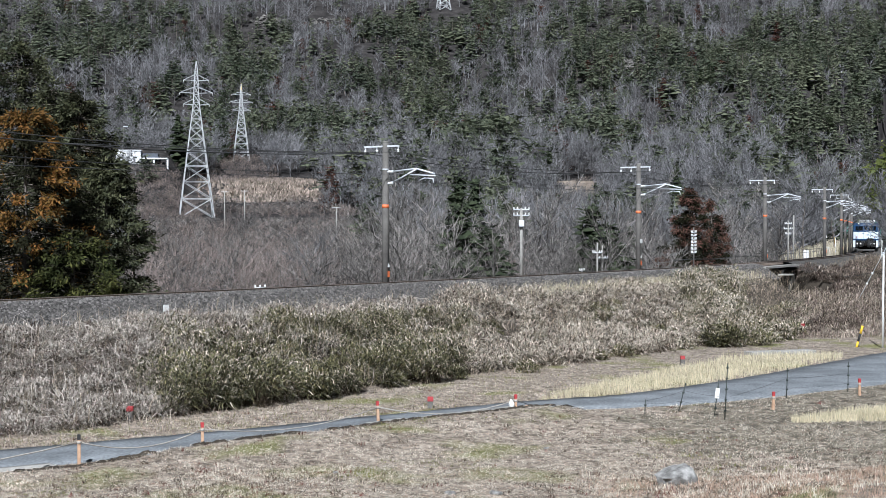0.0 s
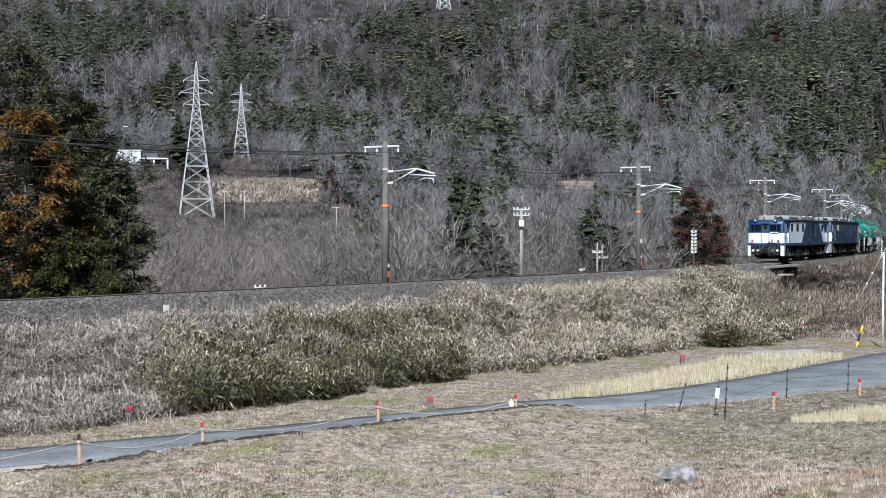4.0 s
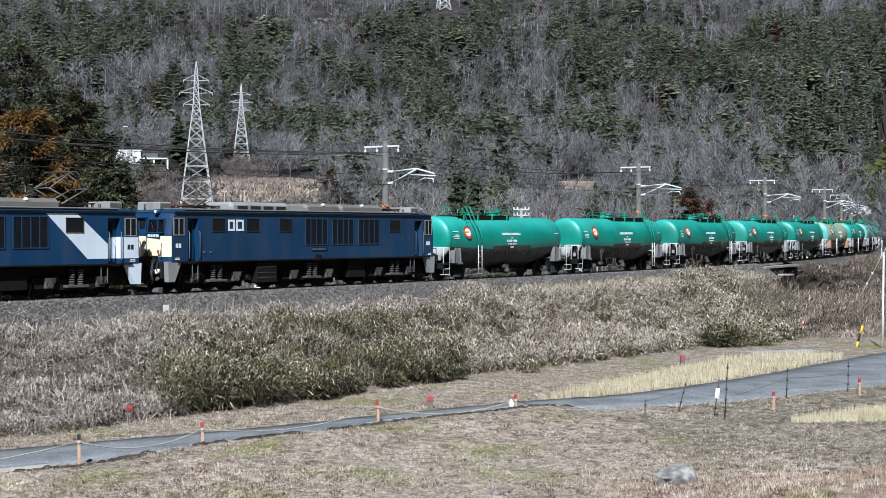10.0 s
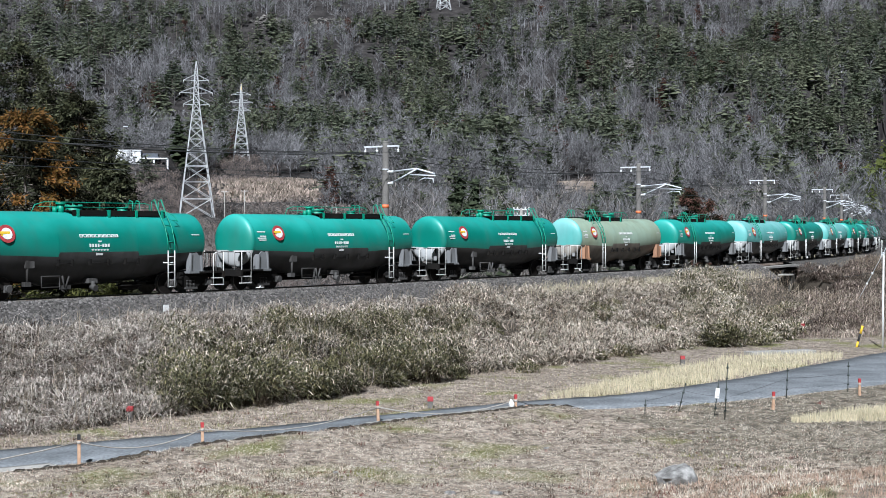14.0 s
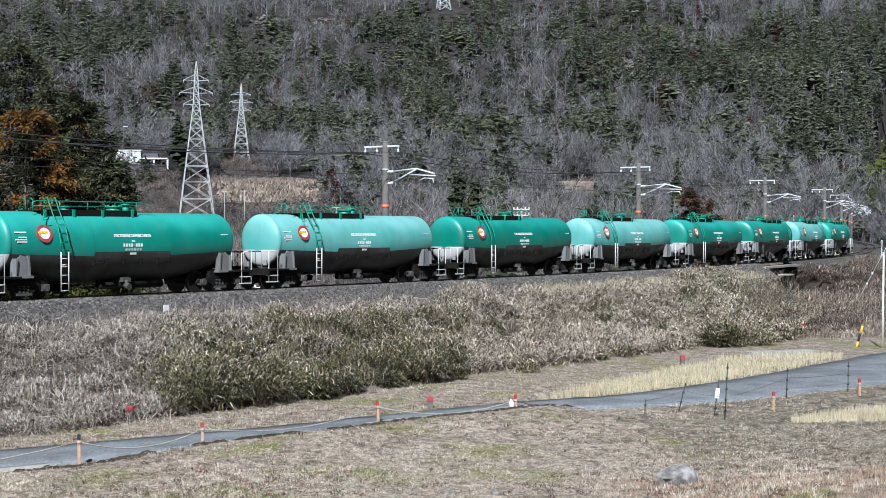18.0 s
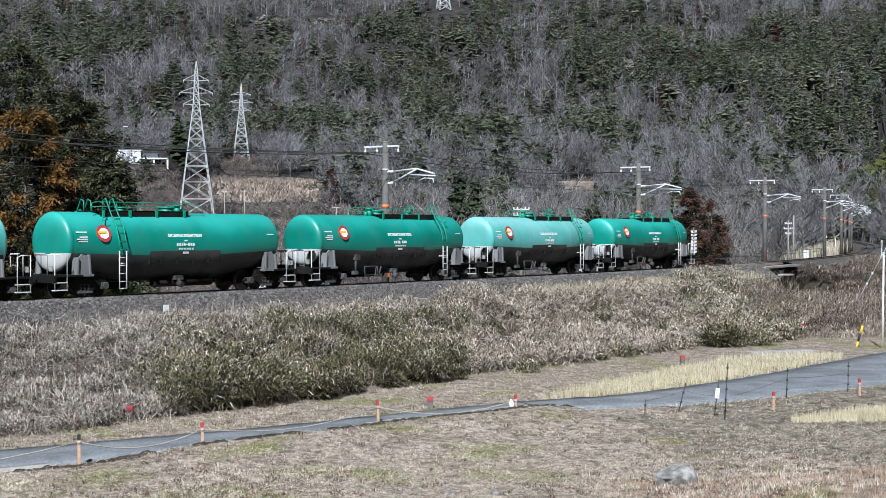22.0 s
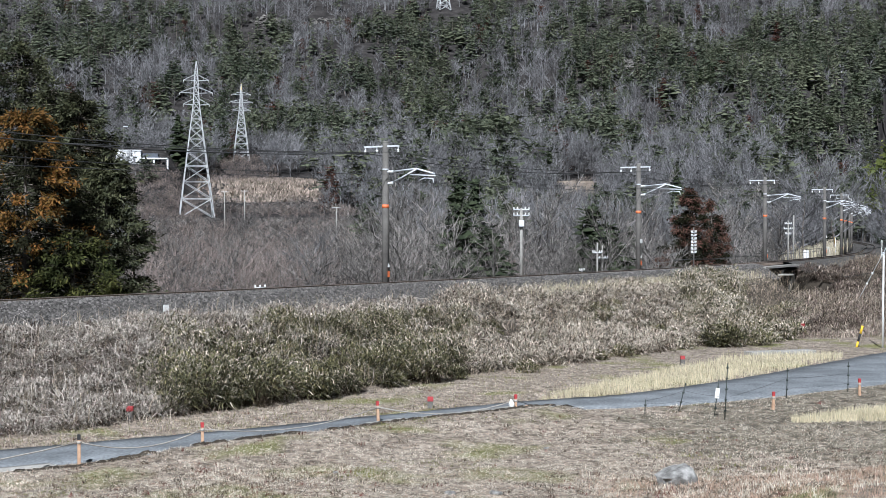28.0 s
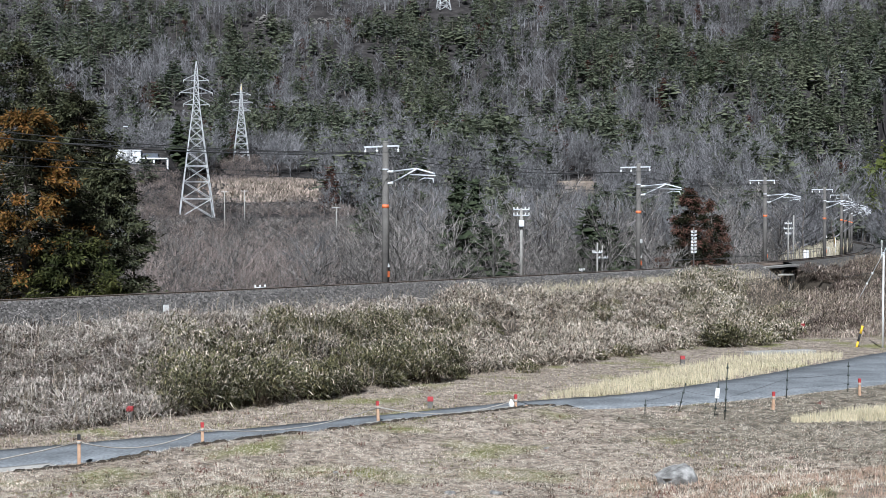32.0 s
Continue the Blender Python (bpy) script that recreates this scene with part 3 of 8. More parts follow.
def make_wagon():
    w = new("tank_wagon")
    g, wh = P["greenrail"], P["handrail"]
    tank = part("tank", tank_mesh(), [P["green"], P["grey"], P["belly"], P["green"]], w)
    for x in (-1.85, 1.85, 5.38, -5.38):
        bm = B()
        r = tank_r(x) + 0.006
        ring = [[(x + dx, r * math.cos(t * math.tau / 44) , TOP - tank_r(x) + r * math.sin(t * math.tau / 44)) for t in range(44)] for dx in (-0.018, 0.018)]
        loft(bm, ring, caps=False)
        for f in bm.faces:
            f.material_index = 0 if f.calc_center_median().z > 1.66 else 1
        part("weld_seam", bm, [P["green"], P["belly"]], tank)
    # walkway, rails and fittings on the top
    deck = part("walkway", box(B(), -3.75, 0.75, -0.66, 0.66, 3.20, 3.235), P["under"], w)
    bm = B()
    for y in (-0.66, 0.65):
        box(bm, -3.75, 0.75, y, y + 0.02, 3.04, 3.25)
    part("walkway_fascia", bm, P["under"], deck)
    for x in (-3.6, -2.3, -0.95, 0.5):
        for s in (-1, 1):
            part("walkway_bracket", prism(B(), [(x - 0.045, 2.86), (x + 0.045, 2.86), (x + 0.06, 3.26), (x - 0.06, 3.26)], s * 0.60, s * 0.71), g, deck)
    for y in (-0.62,):
        bm = B()
        pipe(bm, [(-4.1, y, 3.2), (-4.1, y, 3.5), (-3.9, y, 3.56), (1.0, y, 3.56), (1.45, y, 3.45), (1.6, y, 3.18)], 0.017)
        for x in (-2.9, -1.6, -0.3, 0.75):
            rod(bm, (x, y, 3.2), (x, y, 3.56), 0.014, n=6)
        pipe(bm, [(-4.1, y, 3.38), (1.3, y, 3.38)], 0.01)
        part("guard_rail", bm, g, w)
    bm = B()
    rod(bm, (0.15, 0, 3.1), (0.15, 0, 3.36), 0.30, n=20)
    rod(bm, (0.15, 0, 3.36), (0.15, 0, 3.42), 0.34, n=20)
    for k in range(8):
        a = k * math.tau / 8
        rod(bm, (0.15 + 0.29 * math.cos(a), 0.29 * math.sin(a), 3.40), (0.15 + 0.29 * math.cos(a), 0.29 * math.sin(a), 3.46), 0.03, n=6)
    part("manhole", bm, P["greenrail"], w)
    bm = B()
    rod(bm, (0.85, 0.12, 3.1), (0.85, 0.12, 3.46), 0.13, n=14)
    rod(bm, (0.85, 0.12, 3.46), (0.85, 0.12, 3.52), 0.19, n=14)
    rod(bm, (1.12, 0.12, 3.15), (1.12, 0.12, 3.34), 0.09, n=10)
    rod(bm, (0.85, 0.12, 3.3), (1.12, 0.12, 3.3), 0.05, n=8)
    part("safety_valve", bm, P["greenrail"], w)
    bm = B()
    rod(bm, (-2.1, 0.1, 3.1), (-2.1, 0.1, 3.34), 0.2, n=16)
    rod(bm, (-2.1, 0.1, 3.34), (-2.1, 0.1, 3.38), 0.24, n=16)
    part("filler_cap", bm, P["greenrail"], w)
    # ladders, one a side
    for s in (1, -1):
        path = [(0.55, 3.62), (0.72, 3.68), (0.86, 3.4), (1.02, 3.1), (1.32, 2.62), (1.47, 2.1), (1.49, 1.72)]
        bm = B()
        for dx in (-0.17, 0.17):
            pipe(bm, [(-3.35 + dx, s * y, z) for y, z in path], 0.022)
            pipe(bm, [(-3.35 + dx, s * 1.49, 1.72), (-3.35 + dx, s * 1.49, 0.3)], 0.022, mat=1)
            pipe(bm, [(-3.35 + dx, s * 0.55, 3.62), (-3.35 + dx, s * 0.55, 3.2)], 0.018)
        rod(bm, (-3.1, s * 1.3, 1.25), (-3.45, s * 1.49, 1.25), 0.025, n=6, mat=1)
        pipe(bm, [(-3.52, s * 0.7, 3.3), (-3.9, s * 1.0, 3.08), (-4.0, s * 1.12, 2.86), (-3.75, s * 1.12, 2.9)], 0.016)
        lad = part("ladder", bm, [g, wh], w)
        for k, (y, z) in enumerate([(0.95, 3.22), (1.12, 2.94), (1.30, 2.65), (1.40, 2.36), (1.47, 2.06), (1.49, 1.78), (1.49, 1.48), (1.49, 1.18), (1.49, 0.88), (1.49, 0.58), (1.49, 0.32)]):
            part("rung", rod(B(), (-3.52, s * y, z), (-3.18, s * y, z), 0.015, n=6), g if z > 1.7 else wh, lad)
    # frame and ends
    part("centre_sill", box(B(), -6.35, 6.35, -0.22, 0.22, 0.58, 0.86), P["under"], w)
    for e in (1, -1):
        bm = B()
        box(bm, *sorted((e * 5.05, e * 6.38)), -1.28, 1.28, 0.80, 0.87)
        box(bm, *sorted((e * 6.28, e * 6.40)), -1.30, 1.30, 0.60, 0.87)
        box(bm, *sorted((e * 4.3, e * 5.2)), -0.95, 0.95, 0.62, 0.86)
        part("end_platform", bm, P["under"], w)
        for s in (1, -1):
            bm = B()
            prism(bm, [(e * 4.55, 0.88), (e * 5.28, 0.88), (e * 5.22, 1.42), (e * 5.0, 1.62), (e * 4.72, 1.55)], s * 1.10, s * 1.14)
            prism(bm, [(e * 4.6, 0.88), (e * 4.66, 0.88), (e * 4.72, 1.6), (e * 4.66, 1.6)], s * 0.95, s * 1.20)
            prism(bm, [(e * 5.22, 0.88), (e * 5.28, 0.88), (e * 5.24, 1.5), (e * 5.18, 1.5)], s * 0.9, s * 1.22)
            box(bm, *sorted((e * 4.52, e * 5.32)), *sorted((s * 0.95, s * 1.24)), 0.80, 0.885)
            part("saddle", bm, P["saddle"], w, "grey saddle plate")
            bm = B()
            pipe(bm, [(e * 6.33, s * 1.27, 0.32), (e * 6.33, s * 1.27, 1.62), (e * 6.33, s * 0.85, 1.62), (e * 6.33, s * 0.85, 0.87)], 0.018)
            pipe(bm, [(e * 5.78, s * 1.27, 0.32), (e * 5.78, s * 1.27, 1.55), (e * 5.95, s * 1.27, 1.62), (e * 6.33, s * 1.27, 1.62)], 0.018)
            for z in (0.33, 0.60):
                box(bm, *sorted((e * 5.76, e * 6.35)), *sorted((s * 1.12, s * 1.29)), z - 0.02, z + 0.012)
            part("step_rail", bm, wh, w, "white handrail with steps")
            bm = B()
            box(bm, *sorted((e * 6.30, e * 6.36)), *sorted((s * 0.98, s * 1.14)), 1.02, 1.22)
            part("marker_board", bm, P["silver"], w)
            bm = B()
            pipe(bm, [(e * 6.33, s * 0.84, 1.60), (e * 6.33, s * 0.1, 1.60)], 0.018)
            for y in (0.2, 0.5):
                rod(bm, (e * 6.33, s * y, 0.87), (e * 6.33, s * y, 1.6), 0.014, n=6)
            part("end_rail", bm, P["under"], w)
        bm = B()
        box(bm, *sorted((e * 6.36, e * 6.70)), -0.11, 0.11, 0.70, 0.96)
        box(bm, *sorted((e * 6.62, e * 6.835)), -0.16, 0.16, 0.66, 1.0)
        pipe(bm, [(e * 6.38, 0.35, 0.85), (e * 6.55, 0.4, 0.55), (e * 6.7, 0.42, 0.5)], 0.03)
        part("coupler", bm, P["under"], w)
    bm = B()
    rod(bm, (5.85, 0.75, 0.87), (5.85, 0.75, 1.58), 0.035, n=8)
    rod(bm, (5.85, 0.75, 1.56), (5.85, 0.75, 1.6), 0.24, n=18)
    part("hand_brake", bm, P["under"], w)
    # gear under the tank
    bm = B()
    rod(bm, (0.1, 1.0, 0.62), (0.1, 1.0, 0.34), 0.1, n=12)
    rod(bm, (0.1, 0.95, 0.42), (0.1, 1.2, 0.36), 0.12, n=12)
    box(bm, -0.1, 0.3, 0.7, 1.05, 0.55, 0.72)
    part("discharge_valve", bm, P["brake"], w)
    for x, l in ((1.55, 0.62), (0.0, 0.86), (-1.55, 0.62)):
        for s in (1, -1):
            bm = B()
            p = skin(x, 1.40, 0.0)[0]
            rod(bm, (x - l / 2, s * (p.y + 0.05), 1.30), (x + l / 2, s * (p.y + 0.05), 1.30), 0.012, n=6)
            for dx in (-l / 2, l / 2):
                box(bm, x + dx - 0.03, x + dx + 0.03, *sorted((s * (p.y - 0.06), s * (p.y + 0.07))), 1.22, 1.44)
            part("card_holder", bm, P["under"], w)
    bm = B()
    rod(bm, (3.1, 1.12, 0.55), (3.1, 1.12, 1.42), 0.05, n=8)
    box(bm, 2.82, 3.18, 1.05, 1.17, 1.15, 1.4)
    box(bm, 3.0, 3.25, 1.0, 1.2, 0.5, 0.66)
    part("brake_indicator", bm, P["brake"], w)
    bm = B()
    pipe(bm, [(2.55, 1.2, 0.85), (2.55, 1.2, 0.45), (1.75, 1.2, 0.45), (1.75, 1.2, 0.85), (2.55, 1.2, 0.85)], 0.022)
    pipe(bm, [(1.62, 1.18, 0.85), (1.52, 1.18, 0.42)], 0.035)
    pipe(bm, [(1.32, 1.18, 0.82), (1.48, 1.18, 0.40)], 0.035)
    box(bm, 1.25, 1.65, 1.05, 1.2, 0.36, 0.5)
    part("brake_lever", bm, P["brake"], w)
    bm = B()
    rod(bm, (-1.2, 0.75, 0.40), (-2.5, 0.75, 0.40), 0.035, n=8)
    rod(bm, (2.8, 0.7, 0.52), (-2.9, 0.7, 0.52), 0.025, n=6)
    rod(bm, (-1.6, 0.55, 0.36), (-2.4, 0.55, 0.36), 0.14, n=12)
    rod(bm, (-1.2, -0.7, 0.45), (1.9, -0.7, 0.45), 0.16, n=12)
    part("brake_cylinder", bm, P["under"], w)
    # markings, both sides
    for s in (1, -1):
        for name, r, lift, mt in (("emblem_ring", 0.335, 0.0, M["red"]), ("emblem_disc", 0.215, 0.014, P["bar"])):
            p, n = skin(3.98, 2.37, 0.0)
            n = Vector((0.06, n.y, n.z)).normalized()
            c = p + n * (0.004 + lift)
            bm = disc(B(), (c.x, s * c.y, c.z), (n.x, s * n.y, n.z), r, 0.016)
            if name == "emblem_disc":
                em = part(name, bm, mt, ring_)
            else:
                ring_ = part(name, bm, mt, w, "red ring with a white disc and a yellow bar")
        p, n = skin(4.06, 2.40, 0.04)
        bm = B()
        turned_box(bm, Matrix(((1, 0, 0, 4.06), (0, s * n.y, s * -n.z, s * p.y), (0, n.z, n.y, p.z), (0, 0, 0, 1))), 0.42, 0.014, 0.09)
        turned_box(bm, Matrix(((1, 0, 0, 4.14), (0, s * n.y, s * -n.z, s * (p.y - 0.0)), (0, n.z, n.y, p.z - 0.06), (0, 0, 0, 1))), 0.18, 0.014, 0.10)
        part("emblem_bar", bm, M["yellow"], ring_)
        bm = B()
        for k in range(10):
            decal(bm, 0.82 - k * 0.182, 2.335, 0.15, 0.025, s)
            decal(bm, 0.82 - k * 0.182, 2.25, 0.15, 0.025, s)
            decal(bm, 0.885 - k * 0.182, 2.29, 0.022, 0.11, s)
            decal(bm, 0.755 - k * 0.182, 2.29, 0.022, 0.11, s)
            if k % 3 != 1:
                decal(bm, 0.82 - k * 0.182, 2.29, 0.12, 0.02, s)
        part("lettering", bm, P["bar"], w, "white lettering bars")
        bm = B()
        for k in range(4):
            decal(bm, 0.46 - k * 0.125, 1.94, 0.07, 0.12, s)
        decal(bm, -0.02, 1.94, 0.07, 0.025, s)
        for k in range(3):
            decal(bm, -0.14 - k * 0.125, 1.94, 0.085, 0.12, s)
        for k in range(6):
            decal(bm, 0.36 - k * 0.14, 1.79, 0.10, 0.03, s)
            decal(bm, 0.36 - k * 0.14, 1.75, 0.06, 0.03, s)
        decal(bm, 0.0, 2.09, 0.16, 0.05, s)
        decal(bm, 0.02, 1.62, 0.3, 0.08, s)
        part("number_bars", bm, P["bar"], w, "pale grey number bars")
        bm = B()
        for k, (l, z) in enumerate(((0.5, 2.42), (0.36, 2.24), (0.5, 2.16), (0.42, 2.08))):
            decal(bm, 4.98 - (0.5 - l) / 2, z, l, 0.045, s)
        decal(bm, -4.95, 2.32, 0.42, 0.03, s)
        part("data_bars", bm, P["bar"], w)
    # bogies
    for e in (1, -1):
        bg = part("bogie", B(), P["under"], w)
        bm = B()
        for s in (1, -1):
            prism(bm, [(-1.15, 0.44), (-1.15, 0.54), (-0.75, 0.58), (-0.4, 0.68), (0.4, 0.68), (0.75, 0.58), (1.15, 0.54), (1.15, 0.44), (0.55, 0.40), (0.36, 0.24), (-0.36, 0.24), (-0.55, 0.40)],
                  s * 0.90, s * 1.02)
        box(bm, -0.25, 0.25, -0.95, 0.95, 0.36, 0.62)
        part("bogie_frame", bm, P["under"], bg)
        for s in (1, -1):
            for dx in (-0.93, 0.93):
                bm = B()
                rod(bm, (dx, s * 0.98, 0.43), (dx, s * 1.13, 0.43), 0.125, n=14)
                box(bm, dx - 0.17, dx + 0.17, *sorted((s * 0.86, s * 1.06)), 0.30, 0.56, 0.02)
                part("axle_box", bm, P["brake"], bg)
            bm = B()
            for dx in (-0.17, 0.0, 0.17):
                for k in range(5):
                    rod(bm, (dx, s * 0.98, 0.27 + k * 0.055), (dx, s * 0.98, 0.30 + k * 0.055), 0.075, n=10)
            box(bm, -0.32, 0.32, *sorted((s * 0.88, s * 1.08)), 0.18, 0.26)
            part("spring_nest", bm, P["brake"], bg)
        for dx in (-0.93, 0.93):
            wheelset(bg, dx, 0.43, "wagon")
        bg.location = (e * 4.78, 0, 0)
    return w
# ---------------------------------------------------------------- locomotive
HALF = 8.75


def plan_ring(z, front, y_in, notch=True):
    """The body's outline at the height z: front is how far the ends stand forward."""
    h = []
    w = 1.42 - y_in
    quarter = [(front, 0.0), (front - 0.01, 0.45), (front - 0.05, 0.92), (front - 0.14, w - 0.10), (front - 0.26, w)]
    if notch:
        quarter += [(7.62, w), (7.60, w - 0.24), (7.06, w - 0.24), (7.04, w)]
    else:
        quarter += [(7.62, w), (7.60, w), (7.06, w), (7.04, w)]
    q1 = quarter
    q2 = [(-x, y) for x, y in quarter[::-1]]
    q3 = [(-x, -y) for x, y in quarter[1:]]
    q4 = [(x, -y) for x, y in quarter[::-1][:-1]]
    out = q1 + q2[:-1] + [(-front, 0.0)] + q3 + q4
    return [(x, y, z) for x, y in out]


def side_panel(outline, y, proud, mat):
    bm = B()
    prism(bm, outline, y, y + proud)
    return bm


def pane(name, parent, x0, x1, z0, z1, y, s, rim=0.035, glass=None, frame_mat=None, bars=()):
    """A framed pane on the side wall."""
    bm = B()
    a, b = sorted((s * (y - 0.02), s * (y + 0.022)))
    for q in ((x0 - rim, x1 + rim, z1, z1 + rim), (x0 - rim, x1 + rim, z0 - rim, z0), (x0 - rim, x0, z0, z1), (x1, x1 + rim, z0, z1)):
        box(bm, q[0], q[1], a, b, q[2], q[3])
    for x in bars:
        box(bm, x - 0.02, x + 0.02, a, b, z0, z1)
    win = part(name, bm, frame_mat or P["frame"], parent)
    part("glass", box(B(), x0, x1, *sorted((s * (y - 0.03), s * (y + 0.006))), z0, z1), glass or P["glass"], win)
    return win


def make_loco(scheme):
    lo = new("electric_locomotive")
    blue = P["blue"] if scheme == 1 else P["blue2"]
    pale = P["white"] if scheme == 1 else P["cream"]
    mats = [blue, pale, P["roofgrey"]]
    bm = B()
    zs = [(1.27, 0.0), (1.46, 0.0), (2.26, 0.0), (2.34, 0.0), (2.95, 0.11)]
    rings = [plan_ring(z, HALF - f, 0.0) for z, f in zs]
    loft(bm, rings, smooth=False, caps=True)
    limit = 7.0 if scheme == 1 else 8.42
    for f in bm.faces:
        c = f.calc_center_median()
        f.material_index = 1 if 1.46 < c.z < 2.26 and abs(c.x) > limit and abs(f.normal.z) < 0.5 else 0
    up = [plan_ring(z, HALF - f, i, False) for z, f, i in ((2.95, 0.11, 0.0), (3.16, 0.17, 0.0), (3.17, 0.15, -0.03), (3.21, 0.15, -0.03), (3.22, 0.2, 0.05), (3.31, 0.40, 0.28), (3.36, 0.7, 0.62))]
    n0 = len(bm.faces)
    loft(bm, up, smooth=False)
    bm.faces.ensure_lookup_table()
    for f in bm.faces[n0:]:
        f.material_index = 2 if f.calc_center_median().z > 3.3 else 0
    bmesh.ops.recalc_face_normals(bm, faces=bm.faces)
    for f in bm.faces:
        c = f.calc_center_median()
        if 1.46 < c.z < 2.26 and abs(f.normal.z) < 0.5:
            f.material_index = 1 if abs(c.x) > limit else 0
    body = part("body", bm, mats, lo)
    for s in (1, -1):
        y0, y1 = (1.4195, 1.424) if s > 0 else (-1.424, -1.4195)
        if scheme == 1:
            bm = prism(B(), [(7.03, 1.46), (7.03, 2.26), (6.20, 3.12), (0.80, 3.12), (2.32, 1.46)], y0, y1)
            part("white_panel", bm, pale, body, "white paint panel with slanted ends")
            bm = prism(B(), [(-7.03, 1.46), (-7.03, 2.0), (-5.62, 3.12), (-4.26, 3.12), (-6.10, 1.46)], y0, y1)
            part("white_panel", bm, pale, body)
        # cab side windows, doors, engine-room windows, louvres
        pane("cab_window", lo, 7.86, 8.36, 2.32, 2.94, 1.42, s, bars=(8.11,))
        pane("cab_window", lo, -8.36, -7.86, 2.32, 2.94, 1.42, s, bars=(-8.11,))
        for x0, x1 in ((5.58, 6.30), (3.60, 4.34), (1.60, 2.36), (-5.90, -5.14)):
            pane("window", lo, x0, x1, 2.44, 2.95, 1.426, s, rim=0.016, frame_mat=P["gasket"])
        for x0, x1 in ((-0.75, 0.74), (-2.54, -1.04), (-4.36, -2.85)):
            bm = B()
            a, b = sorted((s * 1.405, s * 1.450))
            for q in ((x0, x1, 2.97, 3.01), (x0, x1, 1.86, 1.90), (x0, x0 + 0.04, 1.9, 2.97), (x1 - 0.04, x1, 1.9, 2.97)):
                box(bm, q[0], q[1], a, b, q[2], q[3])
            for k in (1, 2, 3):
                x = x0 + (x1 - x0) * k / 4
                box(bm, x - 0.018, x + 0.018, a, b, 1.9, 2.97)
            lv = part("louvre", bm, P["louvrim"], lo, "dark ventilation louvre")
            part("backing", box(B(), x0 + 0.03, x1 - 0.03, *sorted((s * 1.40, s * 1.428)), 1.89, 2.98), P["louver"], lv)
            slat = part("slat", prism(B(), [(x0 + 0.04, 0.0), (x1 - 0.04, 0.0), (x1 - 0.04, 0.035), (x0 + 0.04, 0.035)], s * 1.426, s * 1.441), P["louver"], lv)
            slat.location = (0, 0, 1.925)
            for k in range(1, 13):
                again(slat, lv, Matrix.Translation((0, 0, 1.925 + 0.08 * k)))
        for e in (1, -1):
            x0, x1 = sorted((e * 7.08, e * 7.58))
            door = part("cab_door", box(B(), x0, x1, *sorted((s * 1.15, s * 1.20)), 1.30, 2.93, 0.01), [P["blue"] if scheme == 1 else blue], lo)
            if scheme == 1:
                part("door_panel", box(B(), x0 + 0.01, x1 - 0.01, *sorted((s * 1.19, s * 1.206)), 1.46, 2.25), pale, door)
            part("door_window", box(B(), x0 + 0.12, x1 - 0.10, *sorted((s * 1.19, s * 1.212)), 2.36, 2.86), P["glass"], door)
            for x in (x0 - 0.035, x1 + 0.035):
                bm = B()
                pipe(bm, [(x, s * 1.43, 2.45), (x, s * 1.50, 2.40), (x, s * 1.50, 1.42), (x, s * 1.43, 1.37)], 0.015)
                part("grab_rail", bm, P["bluegrey"], lo)
            bm = B()
            box(bm, e * 7.33 - 0.27, e * 7.33 + 0.27, *sorted((s * 1.1, s * 1.42)), 1.18, 1.22)
            pipe(bm, [(e * 7.05, s * 1.38, 1.2), (e * 7.05, s * 1.38, 0.55), (e * 7.05 + 0.3, s * 1.38, 0.55), (e * 7.05 + 0.3, s * 1.38, 1.2)], 0.022)
            box(bm, e * 7.05, e * 7.05 + 0.3, *sorted((s * 1.25, s * 1.40)), 0.53, 0.56)
            part("door_step", bm, P["brake"], lo)
            bm = B()
            for k in range(2):
                box(bm, e * 8.12 - 0.12 + 0.16 * k, e * 8.12 + 0.0 + 0.16 * k, *sorted((s * 1.424, s * 1.432)), 1.80, 1.97)
            part("cab_plate", bm, P["dark"] if scheme == 1 else P["bar"], lo, "small dark cab plates")
            bm = B()
            box(bm, e * 8.2 - 0.13, e * 8.2 + 0.13, *sorted((s * 1.424, s * 1.430)), 1.33, 1.37)
            box(bm, e * 8.2 - 0.13, e * 8.2 + 0.10, *sorted((s * 1.424, s * 1.430)), 1.39, 1.42)
            part("data_bars", bm, P["bar"], lo)
        # name plate bar and bracket under the first louvre
        bm = B()
        box(bm, -0.72, 0.32, *sorted((s * 1.424, s * 1.446)), 1.60, 1.76, 0.01)
        part("number_plate", bm, P["louver"], lo, "dark plate with an unreadable row of figures")
        bm = B()
        for k in range(8):
            box(bm, -0.62 + k * 0.12, -0.54 + k * 0.12, *sorted((s * 1.444, s * 1.451)), 1.64, 1.72)
        part("plate_bars", bm, P["bluegrey"], lo)
        bm = B()
        box(bm, -0.30, 0.05, *sorted((s * 1.40, s * 1.46)), 1.20, 1.44)
        part("step_bracket", bm, P["under"], lo)
        for x in (6.75, 6.40):
            part("round_cap", rod(B(), (x, s * 1.42, 1.62), (x, s * 1.45, 1.62), 0.045, n=12), P["bluegrey"], lo)
        part("rain_gutter", box(B(), -8.3, 8.3, *sorted((s * 1.44, s * 1.475)), 3.155, 3.215), P["under"], lo)
        bm = B()
        box(bm, -8.2, 8.2, *sorted((s * 1.425, s * 1.455)), 1.22, 1.275)
        part("solebar", bm, P["under"], lo)
